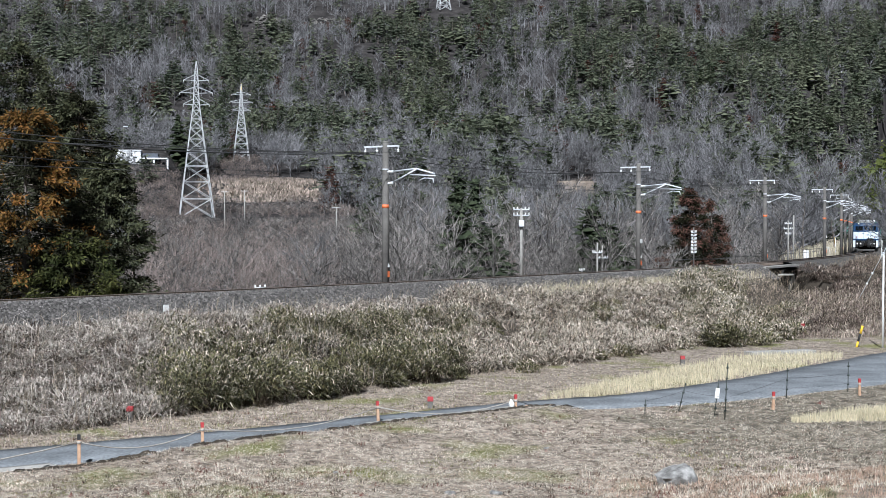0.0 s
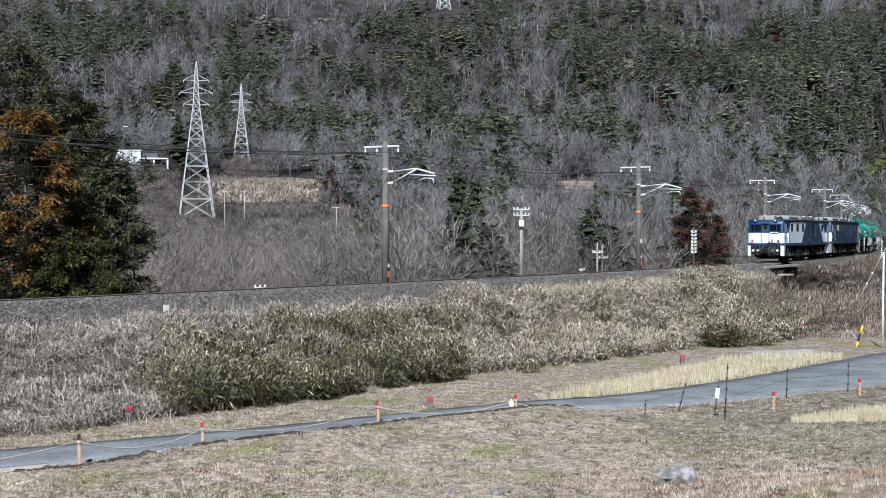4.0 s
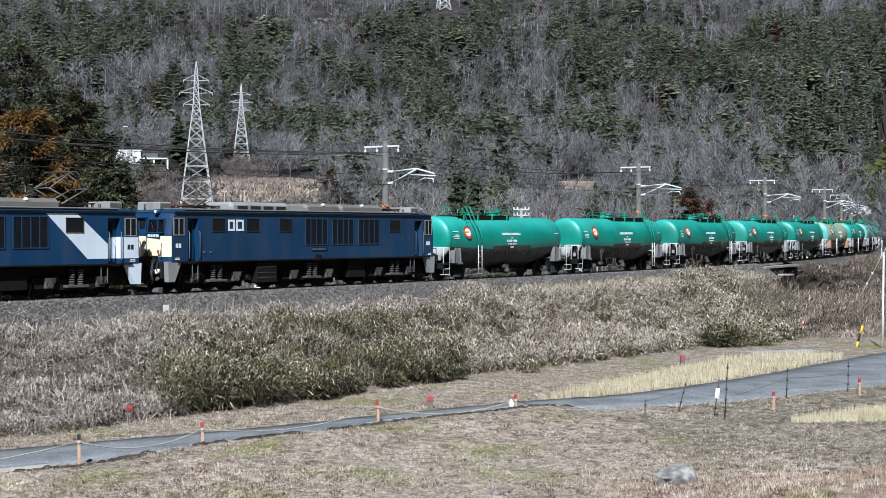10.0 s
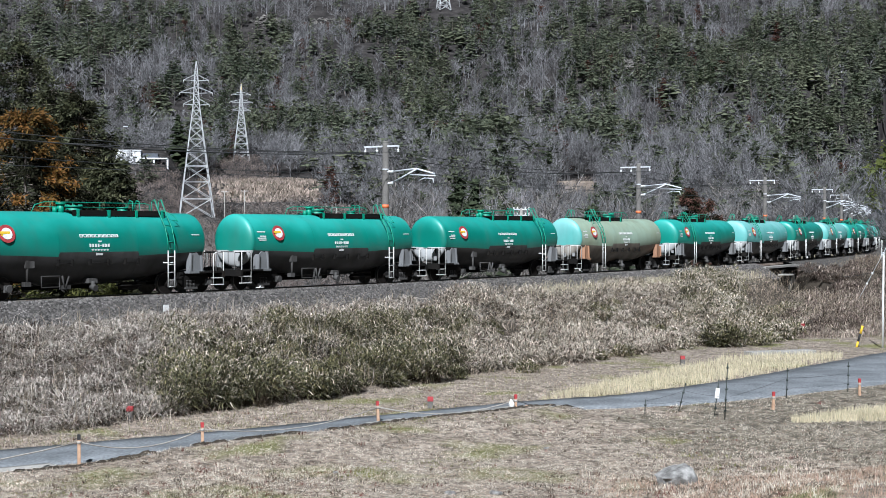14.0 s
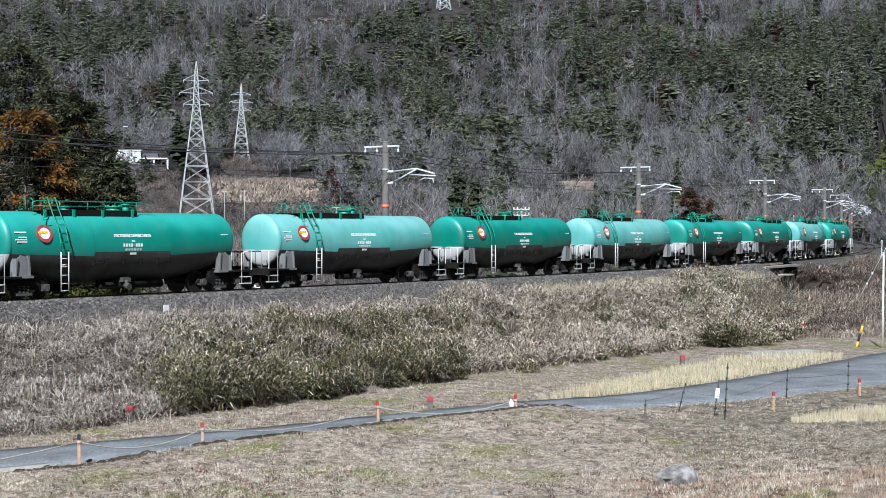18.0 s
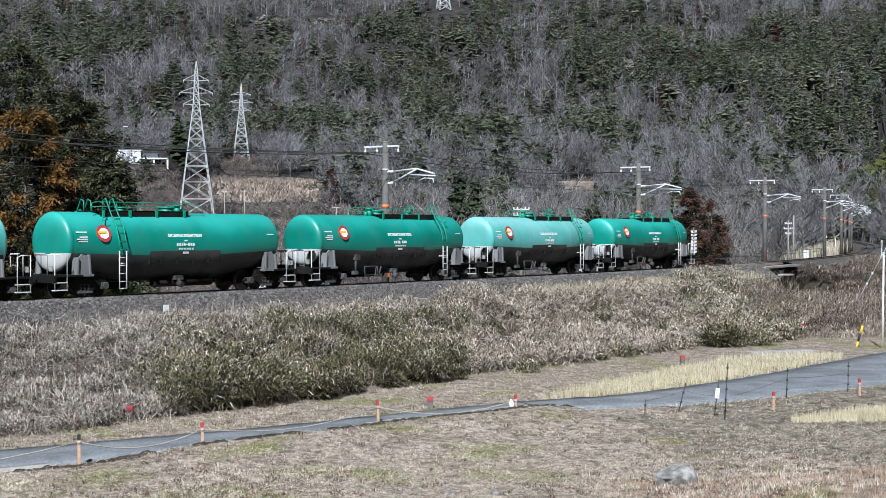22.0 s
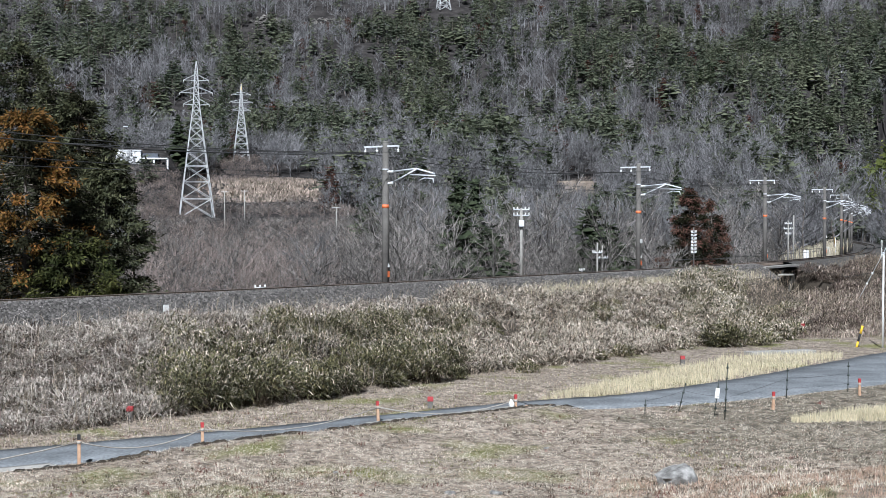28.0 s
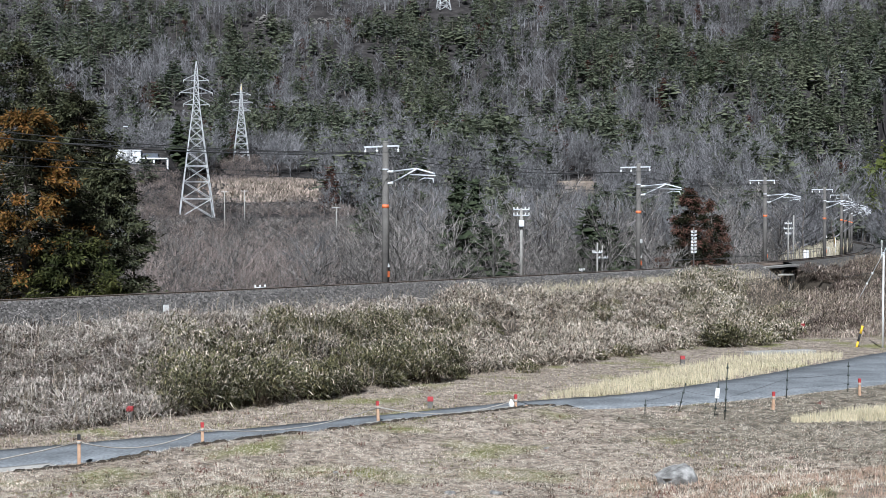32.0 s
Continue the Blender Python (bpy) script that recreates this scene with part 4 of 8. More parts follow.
        if scheme == 2:
            # plain white operator's mark: two strokes and a bow
            bm = B()
            ya, yb = sorted((s * 1.423, s * 1.430))
            f = s
            for x0, x1, z0, z1 in ((5.02, 5.40, 2.46, 2.92), (4.50, 4.94, 2.46, 2.92)):
                for q in ((x0, x1, z0, z0 + 0.085), (x0, x1, z1 - 0.085, z1), (x0, x0 + 0.085, z0 + 0.085, z1 - 0.085), (x1 - 0.085, x1, z0 + 0.085, z1 - 0.085)):
                    box(bm, q[0], q[1], ya, yb, q[2], q[3])
            part("operator_mark", bm, P["bar"], lo, "white operator's mark of two outlined blocks")
    # the two ends
    for e in (1, -1):
        def xf(z):
            return HALF - 0.11 * max(0, (z - 2.34) / 0.61)
        for ys in (1, -1):
            bm = B()
            ys0, ys1 = 0.34, 1.14
            for q in ((ys0 - 0.04, ys1 + 0.04, 2.90, 2.94), (ys0 - 0.04, ys1 + 0.04, 2.38, 2.42), (ys0 - 0.04, ys0, 2.42, 2.90), (ys1, ys1 + 0.04, 2.42, 2.90), (0.83, 0.87, 2.42, 2.90)):
                bx = e * (xf((q[2] + q[3]) / 2) - (0.10 if q[0] > 0.9 else 0.03))
                box(bm, *sorted((bx - e * 0.08, bx + e * 0.05)), *sorted((ys * q[0], ys * q[1])), q[2], q[3])
            ww = part("windscreen", bm, P["blue"] if scheme == 1 else blue, lo)
            bm = B()
            v = [bm.verts.new((e * (xf(z) - back + 0.012), ys * y, z)) for y, back, z in ((ys0, 0.012, 2.42), (0.92, 0.055, 2.42), (ys1, 0.10, 2.42), (ys1, 0.10, 2.90), (0.92, 0.055, 2.90), (ys0, 0.012, 2.90))]
            for tri in ((0, 1, 4, 5), (1, 2, 3, 4)):
                bm.faces.new([v[i] for i in tri])
            bmesh.ops.solidify(bm, geom=bm.faces[:], thickness=0.02)
            part("glass", bm, P["glass"], ww)
            bm = B()
            pipe(bm, [(e * (HALF + 0.03), ys * 0.75, 2.44), (e * (HALF - 0.03), ys * 0.52, 2.80)], 0.012)
            part("wiper", bm, P["dark"], ww)
            bm = B()
            rod(bm, (e * (HALF - 0.45), ys * 0.78, 3.22), (e * (HALF - 0.02), ys * 0.78, 3.22), 0.10, n=18)
            hl = part("headlamp", bm, P["blue"] if scheme == 1 else blue, lo)
            part("lens", rod(B(), (e * (HALF - 0.03), ys * 0.78, 3.22), (e * (HALF + 0.0), ys * 0.78, 3.22), 0.066, n=18), P["lens"], hl)
            bm = B()
            rod(bm, (e * (HALF - 0.05), ys * 1.0, 1.66), (e * (HALF + 0.06), ys * 1.0, 1.66), 0.075, n=14)
            tl = part("tail_lamp", bm, P["frame"], lo)
            part("lens", rod(B(), (e * (HALF + 0.055), ys * 1.0, 1.66), (e * (HALF + 0.065), ys * 1.0, 1.66), 0.06, n=14), M["red"], tl)
            # lower corner skirt
            bm = prism(B(), [(e * 8.66, 1.27), (e * 7.95, 1.27), (e * 8.30, 0.48), (e * 8.62, 0.48)], ys * 1.16, ys * 1.40)
            part("corner_skirt", bm, pale if scheme == 1 else P["silver"], lo, "white corner skirt")
            for run, r in (([(8.80, 0.72, 1.20), (8.98, 0.74, 0.95), (8.95, 0.70, 0.62), (8.82, 0.62, 0.5)], 0.035), ([(8.80, 0.48, 1.12), (8.95, 0.50, 0.9), (8.97, 0.46, 0.6), (8.84, 0.42, 0.48)], 0.03),
                           ([(8.78, 0.95, 1.25), (8.90, 1.0, 1.0), (8.78, 1.02, 0.7)], 0.022)):
                part("brake_hose", pipe(B(), [(e * x, ys * y, z) for x, y, z in run], r), M["black"], lo)
            bm = B()
            pipe(bm, [(e * 8.77, ys * 1.12, 2.1), (e * 8.84, ys * 1.12, 2.05), (e * 8.84, ys * 1.12, 1.55), (e * 8.77, ys * 1.12, 1.5)], 0.018)
            part("grab_rail", bm, pale, lo)
        # gangway door in the middle of the end
        bm = B()
        for y0, y1, z0, z1 in ((-0.30, -0.26, 1.45, 2.98), (0.26, 0.30, 1.45, 2.98), (-0.30, 0.30, 2.96, 3.0)):
            box(bm, *sorted((e * (HALF - 0.10), e * (HALF + 0.015))), y0, y1, z0, z1)
        gd = part("end_door", bm, P["blue"] if scheme == 1 else blue, lo)
        part("glass", box(B(), *sorted((e * (HALF - 0.12), e * (HALF - 0.035))), -0.14, 0.14, 2.42, 2.86), P["glass"], gd)
        part("number_plate", box(B(), *sorted((e * (HALF - 0.02), e * (HALF + 0.012))), 0.34, 1.02, 2.20, 2.36), P["blue"], lo, "blue plate with an unreadable row of figures")
        bm = B()
        for k in range(7):
            box(bm, *sorted((e * (HALF + 0.0), e * (HALF + 0.018))), 0.38 + k * 0.09, 0.44 + k * 0.09, 2.235, 2.325)
        part("plate_bars", bm, P["bar"], lo)
        # jumper cables and the cluster of hoses on one side of the end
        jp = part("jumper_plate", box(B(), *sorted((e * 8.70, e * 8.765)), 0.12, 0.88, 1.02, 1.5), P["under"], lo)
        rd = random.Random(5)
        for k in range(22):
            y, z = 0.5 + rd.uniform(-0.32, 0.32), 1.5 + rd.uniform(-0.55, 0.3)
            part("jumper_cable", pipe(B(), [(e * 8.78, y, z), (e * (8.92 + rd.uniform(0, 0.1)), y + rd.uniform(-0.15, 0.15), z - 0.14), (e * 8.90, y + rd.uniform(-0.2, 0.2), z - 0.45 - rd.uniform(0, 0.2)), (e * 8.78, y, z - 0.6)], rd.uniform(0.02, 0.036)), M["black"], jp)
        for k in range(10):
            y, z = rd.uniform(-1.0, 0.2), 1.2 + rd.uniform(-0.1, 0.1)
            part("jumper_cable", pipe(B(), [(e * 8.74, y, z), (e * 8.90, y + rd.uniform(-0.1, 0.1), z - 0.18), (e * 8.92, y + rd.uniform(-0.15, 0.15), z - 0.45), (e * 8.76, y, z - 0.6)], rd.uniform(0.018, 0.03)), M["black"], jp)
        bm = B()
        box(bm, *sorted((e * 8.4, e * 8.72)), -1.15, 1.15, 0.62, 1.27)
        part("buffer_beam", bm, P["under"], lo)
        bm = B()
        box(bm, *sorted((e * 8.7, e * 9.06)), -0.12, 0.12, 0.72, 0.98)
        box(bm, *sorted((e * 8.98, e * 9.2)), -0.18, 0.18, 0.66, 1.02, 0.03)
        part("coupler", bm, P["under"], lo)
        bm = prism(B(), [(e * 8.55, 0.26), (e * 8.72, 0.25), (e * 8.86, 0.09), (e * 8.82, 0.06), (e * 8.6, 0.06)], -1.0, 1.0)
        part("rail_guard", bm, P["brake"], lo, "pale grey rail guard plate")
        for y in (-0.95, -0.55, 0.62, 0.95):
            part("air_cock", rod(B(), (e * 8.72, y, 0.9), (e * 8.86, y, 0.9), 0.10, n=12), P["handrail"], lo)
            part("air_cock", rod(B(), (e * 8.72, y, 0.62), (e * 8.84, y, 0.60), 0.07, n=10), P["brake"], lo)
        # on the cab roof
        bm = box(B(), *sorted((e * 7.75, e * 8.38)), -0.62, 0.62, 3.26, 3.60, 0.03)
        ac = part("air_conditioner", bm, P["acgrey"], lo)
        bm = B()
        for k in range(6):
            box(bm, *sorted((e * 7.8, e * 8.33)), 0.615, 0.632, 3.34 + k * 0.036, 3.355 + k * 0.036)
        part("grille", bm, P["roofgrey"], ac)
        part("whistle_cover", rod(B(), (e * 8.35, -0.2, 3.28), (e * 8.35, -0.2, 3.52), 0.06, n=12), P["brake"], lo)
    # roof covers
    for x0, x1, mt, nm in ((1.10, 4.60, P["silver"], "roof_vent"), (-2.3, 0.0, P["roofgrey"], "resistor_cover"), (-5.36, -2.35, P["roofgrey"], "resistor_cover")):
        bm = B()
        prof = [(-0.86, 3.24), (-0.86, 3.52), (-0.66, 3.66), (0.66, 3.66), (0.86, 3.52), (0.86, 3.24)]
        rings = [[(x, y * k, 3.24 + (z - 3.24) * kz) for y, z in prof] for x, k, kz in ((x0, 0.9, 0.75), (x0 + 0.12, 1, 1), (x1 - 0.12, 1, 1), (x1, 0.9, 0.75))]
        loft(bm, rings, smooth=False)
        bmesh.ops.recalc_face_normals(bm, faces=bm.faces)
        rc = part(nm, bm, mt, lo)
        if nm == "roof_vent":
            for s in (1, -1):
                for k in range(4):
                    x = 3.98 - k * 0.78
                    part("vent_opening", box(B(), x - 0.3, x + 0.3, *sorted((s * 0.84, s * 0.872)), 3.34, 3.50, 0.01), P["dark"], rc)
        else:
            for s in (1, -1):
                part("cover_knob", rod(B(), ((x0 + x1) / 2, s * 0.72, 3.60), ((x0 + x1) / 2, s * 0.86, 3.63), 0.06, n=10), P["bar"], rc)
    bm = B()
    for s in (1, -1):
        box(bm, -7.6, 7.6, *sorted((s * 1.18, s * 1.32)), 3.27, 3.30)
        for k in range(16):
            x = -7.2 + k * 0.96
            box(bm, x - 0.02, x + 0.02, *sorted((s * 1.2, s * 1.3)), 3.2, 3.28)
    part("roof_walkway", bm, P["under"], lo)
    # pantographs
    for e in (1, -1):
        pg = part("pantograph", box(B(), e * 6.0 - 0.8, e * 6.0 + 0.8, -0.55, 0.55, 3.42, 3.46), P["under"], lo)
        for dx in (-0.7, 0.7):
            for y in (-0.5, 0.5):
                part("insulator", rod(B(), (e * 6.0 + dx, y, 3.28), (e * 6.0 + dx, y, 3.44), 0.06, n=10), P["insul"], pg)
        bm = B()
        c = e * 6.0
        for y in (-0.5, 0.5):
            rod(bm, (c - 0.35, y, 3.47), (c + 0.85, y * 0.9, 4.05), 0.026, n=6)
            rod(bm, (c + 0.35, y, 3.47), (c - 0.85, y * 0.9, 4.05), 0.026, n=6)
            rod(bm, (c + 0.85, y * 0.9, 4.05), (c - 0.12, y * 0.8, 4.64), 0.02, n=6)
            rod(bm, (c - 0.85, y * 0.9, 4.05), (c + 0.12, y * 0.8, 4.64), 0.02, n=6)
        for x in (-0.85, 0.85):
            rod(bm, (c + x, -0.45, 4.05), (c + x, 0.45, 4.05), 0.018, n=6)
            rod(bm, (c + x, -0.45, 4.05), (c + x * -0.14, 0.4, 4.64), 0.013, n=5)
        part("panto_frame", bm, P["roofgrey"], pg)
        bm = B()
        for x in (-0.14, 0.14):
            pipe(bm, [(c + x, -0.92, 4.52), (c + x, -0.72, 4.66), (c + x, 0.72, 4.66), (c + x, 0.92, 4.52)], 0.022)
        part("collector_head", bm, P["brake"], pg)
        bm = B()
        pipe(bm, [(e * 4.9, 0.3, 3.40), (e * 5.6, 0.35, 3.5), (e * 7.3, 0.35, 3.5)], 0.025)
        pipe(bm, [(e * 4.9, -0.3, 3.40), (e * 7.5, -0.35, 3.5)], 0.02)
        for x in (5.2, 7.2, 7.55):
            rod(bm, (e * x, 0.32, 3.3), (e * x, 0.32, 3.5), 0.05, n=8)
        part("roof_bus_bar", bm, P["insul"], lo)
    # under the floor
    part("underframe", box(B(), -8.3, 8.3, -0.9, 0.9, 0.42, 1.26), P["under"], lo)
    for s in (1, -1):
        eb = part("equipment_box", box(B(), 2.42, 3.64, *sorted((s * 0.6, s * 1.34)), 0.32, 1.18, 0.02), P["under"], lo)
        for z in (0.52, 0.72, 0.95):
            part("rib", box(B(), 2.46, 3.60, *sorted((s * 1.34, s * 1.355)), z, z + 0.025), P["brake"], eb)
        part("drain_cock", rod(B(), (4.05, s * 1.15, 0.55), (4.05, s * 1.3, 0.55), 0.12, n=14), P["under"], lo)
        part("equipment_box", box(B(), -3.6, -2.4, *sorted((s * 0.6, s * 1.2)), 0.4, 1.15), P["under"], lo)
        part("air_tank", rod(B(), (-3.9, s * 1.05, 0.6), (-2.2, s * 1.05, 0.6), 0.09, n=10), P["under"], lo)
    for c in (5.85, 0.05, -5.75):
        bg = part("bogie", B(), P["under"], lo)
        bm = B()
        for s in (1, -1):
            prism(bm, [(-1.75, 0.42), (-1.75, 0.78), (-0.8, 0.86), (-0.5, 0.7), (0.5, 0.7), (0.8, 0.86), (1.75, 0.78), (1.75, 0.42), (0.6, 0.35), (-0.6, 0.35)], s * 0.98, s * 1.10)
        box(bm, -0.5, 0.5, -1.0, 1.0, 0.45, 0.75)
        box(bm, -1.72, 1.72, -0.46, 0.46, 0.16, 0.7)
        for x in (-1.72, -0.12, 1.60):
            box(bm, x, x + 0.12, -0.95, 0.95, 0.2, 0.6)
        part("bogie_frame", bm, P["under"], bg)
        for s in (1, -1):
            for dx in (-1.15, 1.15):
                bm = B()
                box(bm, dx - 0.20, dx + 0.20, *sorted((s * 1.0, s * 1.20)), 0.40, 0.78, 0.03)
                prism(bm, [(dx - 0.24, 0.80), (dx + 0.24, 0.80), (dx + 0.17, 0.60), (dx - 0.17, 0.60)], s * 1.16, s * 1.26)
                rod(bm, (dx, s * 1.18, 0.54), (dx, s * 1.28, 0.54), 0.11, n=14)
                part("axle_box", bm, P["brake"], bg)
            for dx in (-0.19, 0.19):
                bm = B()
                for k in range(7):
                    rod(bm, (dx, s * 1.2, 0.52 + k * 0.085), (dx, s * 1.2, 0.57 + k * 0.085), 0.125, 0.105, n=12)
                part("coil_spring", bm, P["brake"], bg)
            part("spring_plank", box(B(), -0.5, 0.5, *sorted((s * 1.04, s * 1.34)), 0.42, 0.52, 0.015), P["brake"], bg)
            bm = B()
            for dx in (-1.75, 1.75):
                rod(bm, (dx, s * 1.05, 0.80), (dx, s * 0.75, 0.14), 0.03, n=6)
            part("sand_pipe", bm, P["brake"], bg)
        for dx in (-1.15, 1.15):
            wheelset(bg, dx, 0.56, "loco")
        bg.location = (c, 0, 0)
    return lo
# ---------------------------------------------------------------- plants
def tri_prism(V, F, a, b, ra, rb):
    """A three-sided tapered stick, added to the lists."""
    a, b = np.asarray(a, float), np.asarray(b, float)
    w = b - a
    w /= np.linalg.norm(w) + 1e-9
    s = np.cross(w, [0.31, 0.87, 0.38])
    s /= np.linalg.norm(s) + 1e-9
    t = np.cross(w, s)
    k = len(V)
    for p, r in ((a, ra), (b, rb)):
        for j in range(3):
            c = j * math.tau / 3
            V.append(p + r * (math.cos(c) * s + math.sin(c) * t))
    for j in range(3):
        F.append((k + j, k + (j + 1) % 3, k + 3 + (j + 1) % 3))
        F.append((k + j, k + 3 + (j + 1) % 3, k + 3 + j))


def sliver(V, F, a, b, w, g):
    """A thin blade from a to a point at b."""
    a, b = np.asarray(a, float), np.asarray(b, float)
    s = np.cross(b - a, g.normal(size=3))
    s *= w / (np.linalg.norm(s) + 1e-9)
    k = len(V)
    V.extend((a - s, a + s, b))
    F.append((k, k + 1, k + 2))


def bare_tree(seed, limbs=8, subs=5, twigs=4, spread=0.45, trunk=0.014, twig_w=0.0042, low=0.25):
    """A leafless tree one metre high: trunk, limbs, branches and twigs."""
    g = np.random.default_rng(seed)
    V, F, mat = [], [], []
    pts = [np.array([0, 0, -0.06])]
    for k in range(4):
        pts.append(pts[-1] + np.array([g.normal() * 0.03, g.normal() * 0.03, 0.25]))
    for k in range(4):
        tri_prism(V, F, pts[k], pts[k + 1], trunk * (1 - 0.22 * k), trunk * (0.78 - 0.22 * k))
    for i in range(limbs):
        h = low + (0.92 - low) * (i + g.random()) / limbs
        o = np.array([np.interp(h, [p[2] for p in pts], [p[j] for p in pts]) for j in range(3)])
        az = i * 2.4 + g.normal() * 0.4
        reach = spread * (1.05 - 0.62 * h) * g.uniform(0.7, 1.15)
        m = o + np.array([math.cos(az) * reach * 0.55, math.sin(az) * reach * 0.55, 0.10 + 0.10 * g.random()])
        e = m + np.array([math.cos(az) * reach * 0.45, math.sin(az) * reach * 0.45, 0.16 + 0.08 * g.random()])
        tri_prism(V, F, o, m, trunk * 0.45, trunk * 0.3)
        tri_prism(V, F, m, e, trunk * 0.3, trunk * 0.12)
        for j in range(subs):
            t = (j + g.random()) / subs
            q = o + (m - o) * min(1, 2 * t) + (e - m) * max(0, 2 * t - 1)
            d = np.array([math.cos(az), math.sin(az), 0.9]) * 0.08 + g.normal(size=3) * 0.075 + [0, 0, 0.06]
            r = q + d
            sliver(V, F, q, r, trunk * 0.2, g)
            for n in range(twigs):
                a = q + d * g.uniform(0.2, 0.9)
                sliver(V, F, a, a + d * 0.5 + g.normal(size=3) * 0.06 + [0, 0, 0.05], twig_w, g)
    return np.array(V), np.array(F)


def pine(seed, layers=8, round_=0.34, clumps=6, tris=9, start=0.28, cone=0.35, flat=0.35, size=0.075):
    """An evergreen one metre high: a trunk and tiers of flattened needle clumps."""
    g = np.random.default_rng(seed)
    V, F = [], []
    tri_prism(V, F, (0, 0, -0.06), (g.normal() * 0.02, g.normal() * 0.02, 0.95), 0.02, 0.004)
    nt = len(F)
    for i in range(layers):
        h = start + (0.97 - start) * i / (layers - 1)
        r = round_ * (1 - ((h - start) / (1.05 - start)) ** (1 / max(cone, 0.05)) * 0.9) * g.uniform(0.75, 1.15)
        n = max(2, int(clumps * (0.5 + r / round_)))
        for k in range(n):
            az = g.uniform(0, math.tau)
            q = r * g.uniform(0.25, 1.0)
            c = np.array([math.cos(az) * q, math.sin(az) * q, h + g.normal() * 0.03 + 0.05 * (1 - q / (r + 1e-6)) - 0.02])
            for t in range(tris):
                p = c + g.normal(size=3) * [size, size, size * flat]
                a, b = g.normal(size=3) * [size, size, size * 0.55], g.normal(size=3) * [size, size, size * 0.55]
                j = len(V)
                V.extend((p, p + a * 0.75, p + b * 0.75))
                F.append((j, j + 1, j + 2))
    return np.array(V), np.array(F), nt


def conifer(seed, tiers, reach, start, full=7):
    """A far pine one metre high: a trunk with open tiers of drooping flat boughs, sharp at the top."""
    g = np.random.default_rng(seed)
    V, F = [], []
    lean = g.normal(size=2) * 0.02
    tri_prism(V, F, (0, 0, -0.06), (lean[0], lean[1], 0.97), 0.018, 0.004)
    nt = len(F)
    for i in range(tiers):
        t = i / (tiers - 1)
        h = start + (0.97 - start) * t
        r = reach * (1.0 - 0.86 * t ** 1.25) * g.uniform(0.6, 1.3)
        n = full if t < 0.7 else full - 2
        a0 = g.uniform(0, math.tau)
        for k in range(n):
            if g.random() < 0.2:
                continue
            az = a0 + (k + g.uniform(-0.4, 0.4)) * math.tau / n
            q = r * g.uniform(0.5, 1.3)
            c, s_ = math.cos(az), math.sin(az)
            root = np.array([lean[0] * h, lean[1] * h, h + g.normal() * 0.028])
            tip = root + np.array([c * q, s_ * q, -0.10 * q + g.normal() * 0.015])
            mid = root + (tip - root) * 0.62
            w = q * g.uniform(0.22, 0.38) + 0.012
            side = np.array([-s_, c, 0.0]) * w
            up_ = np.array([0, 0, 0.022 + 0.12 * q])
            j = len(V)
            V.extend((root + up_ * 0.3, mid + side, tip, mid - side, mid + up_))
            F.extend(((j, j + 1, j + 4), (j + 1, j + 2, j + 4), (j + 2, j + 3, j + 4), (j + 3, j, j + 4)))
            for m in range(2):
                p = root + (tip - root) * g.uniform(0.5, 1.0) + g.normal(size=3) * [0.02, 0.02, 0.012]
                d1, d2 = g.normal(size=3) * [0.04, 0.04, 0.022], g.normal(size=3) * [0.04, 0.04, 0.022]
                j = len(V)
                V.extend((p, p + d1, p + d2))
                F.append((j, j + 1, j + 2))
    return np.array(V), np.array(F), nt


def strew(name, kinds, pos, height, width, pick, mats, trunk_count=None):
    """Copies of one-metre plants, joined into one mesh."""
    g = np.random.default_rng(len(pos))
    Vs, Fs, Is, n = [], [], [], 0
    for k, tpl in enumerate(kinds):
        sel = np.where(pick == k)[0]
        if not len(sel):
            continue
        V, F = tpl[0], tpl[1]
        a = g.uniform(0, math.tau, len(sel))
        c, s = np.cos(a)[:, None], np.sin(a)[:, None]
        h, w = height[sel][:, None], width[sel][:, None]
        X = (V[:, 0] * c - V[:, 1] * s) * w + pos[sel, 0][:, None]
        Y = (V[:, 0] * s + V[:, 1] * c) * w + pos[sel, 1][:, None]
        Z = V[:, 2] * h + pos[sel, 2][:, None]
        Vs.append(np.stack([X, Y, Z], -1).reshape(-1, 3))
        Fs.append((F[None] + (np.arange(len(sel)) * len(V))[:, None, None]).reshape(-1, 3) + n)
        m = np.zeros(len(F), np.int32)
        if len(tpl) > 2:
            m[:tpl[2]] = 1
        Is.append(np.tile(m, len(sel)))
        n += len(Vs[-1])
    return mesh_np(name, np.concatenate(Vs), [np.concatenate(Fs)], mats, False, np.concatenate(Is))


# grey twigs and pines kept cool: distance haze put into their colour
M["twig"] = leafy(material("bare_twigs", (0.25, 0.246, 0.254), (0.11, 0.106, 0.108), 0.05, 0.9, island=0.6, spec=0.15), 0.1)
M["twig_brown"] = leafy(material("reddish_bare_twigs", (0.29, 0.24, 0.215), (0.165, 0.137, 0.122), 0.08, 0.9, island=0.6, spec=0.15), 0.1)
M["thicket_twig"] = leafy(material("thicket_twigs", (0.25, 0.232, 0.215), (0.085, 0.078, 0.073), 0.12, 0.9, island=0.8, spec=0.15), 0.05)
M["bark"] = material("tree_bark", (0.20, 0.175, 0.155), (0.13, 0.11, 0.095), 1.0, 0.95, island=0.3, spec=0.1)
M["pine"] = leafy(material("pine_needles", (0.115, 0.126, 0.080), (0.058, 0.070, 0.048), 0.03, 0.75, island=0.5, spec=0.2), 0.10)
M["cypress"] = leafy(material("cypress_green", (0.056, 0.068, 0.037), (0.034, 0.045, 0.025), 0.03, 0.75, island=0.4, spec=0.2), 0.15)
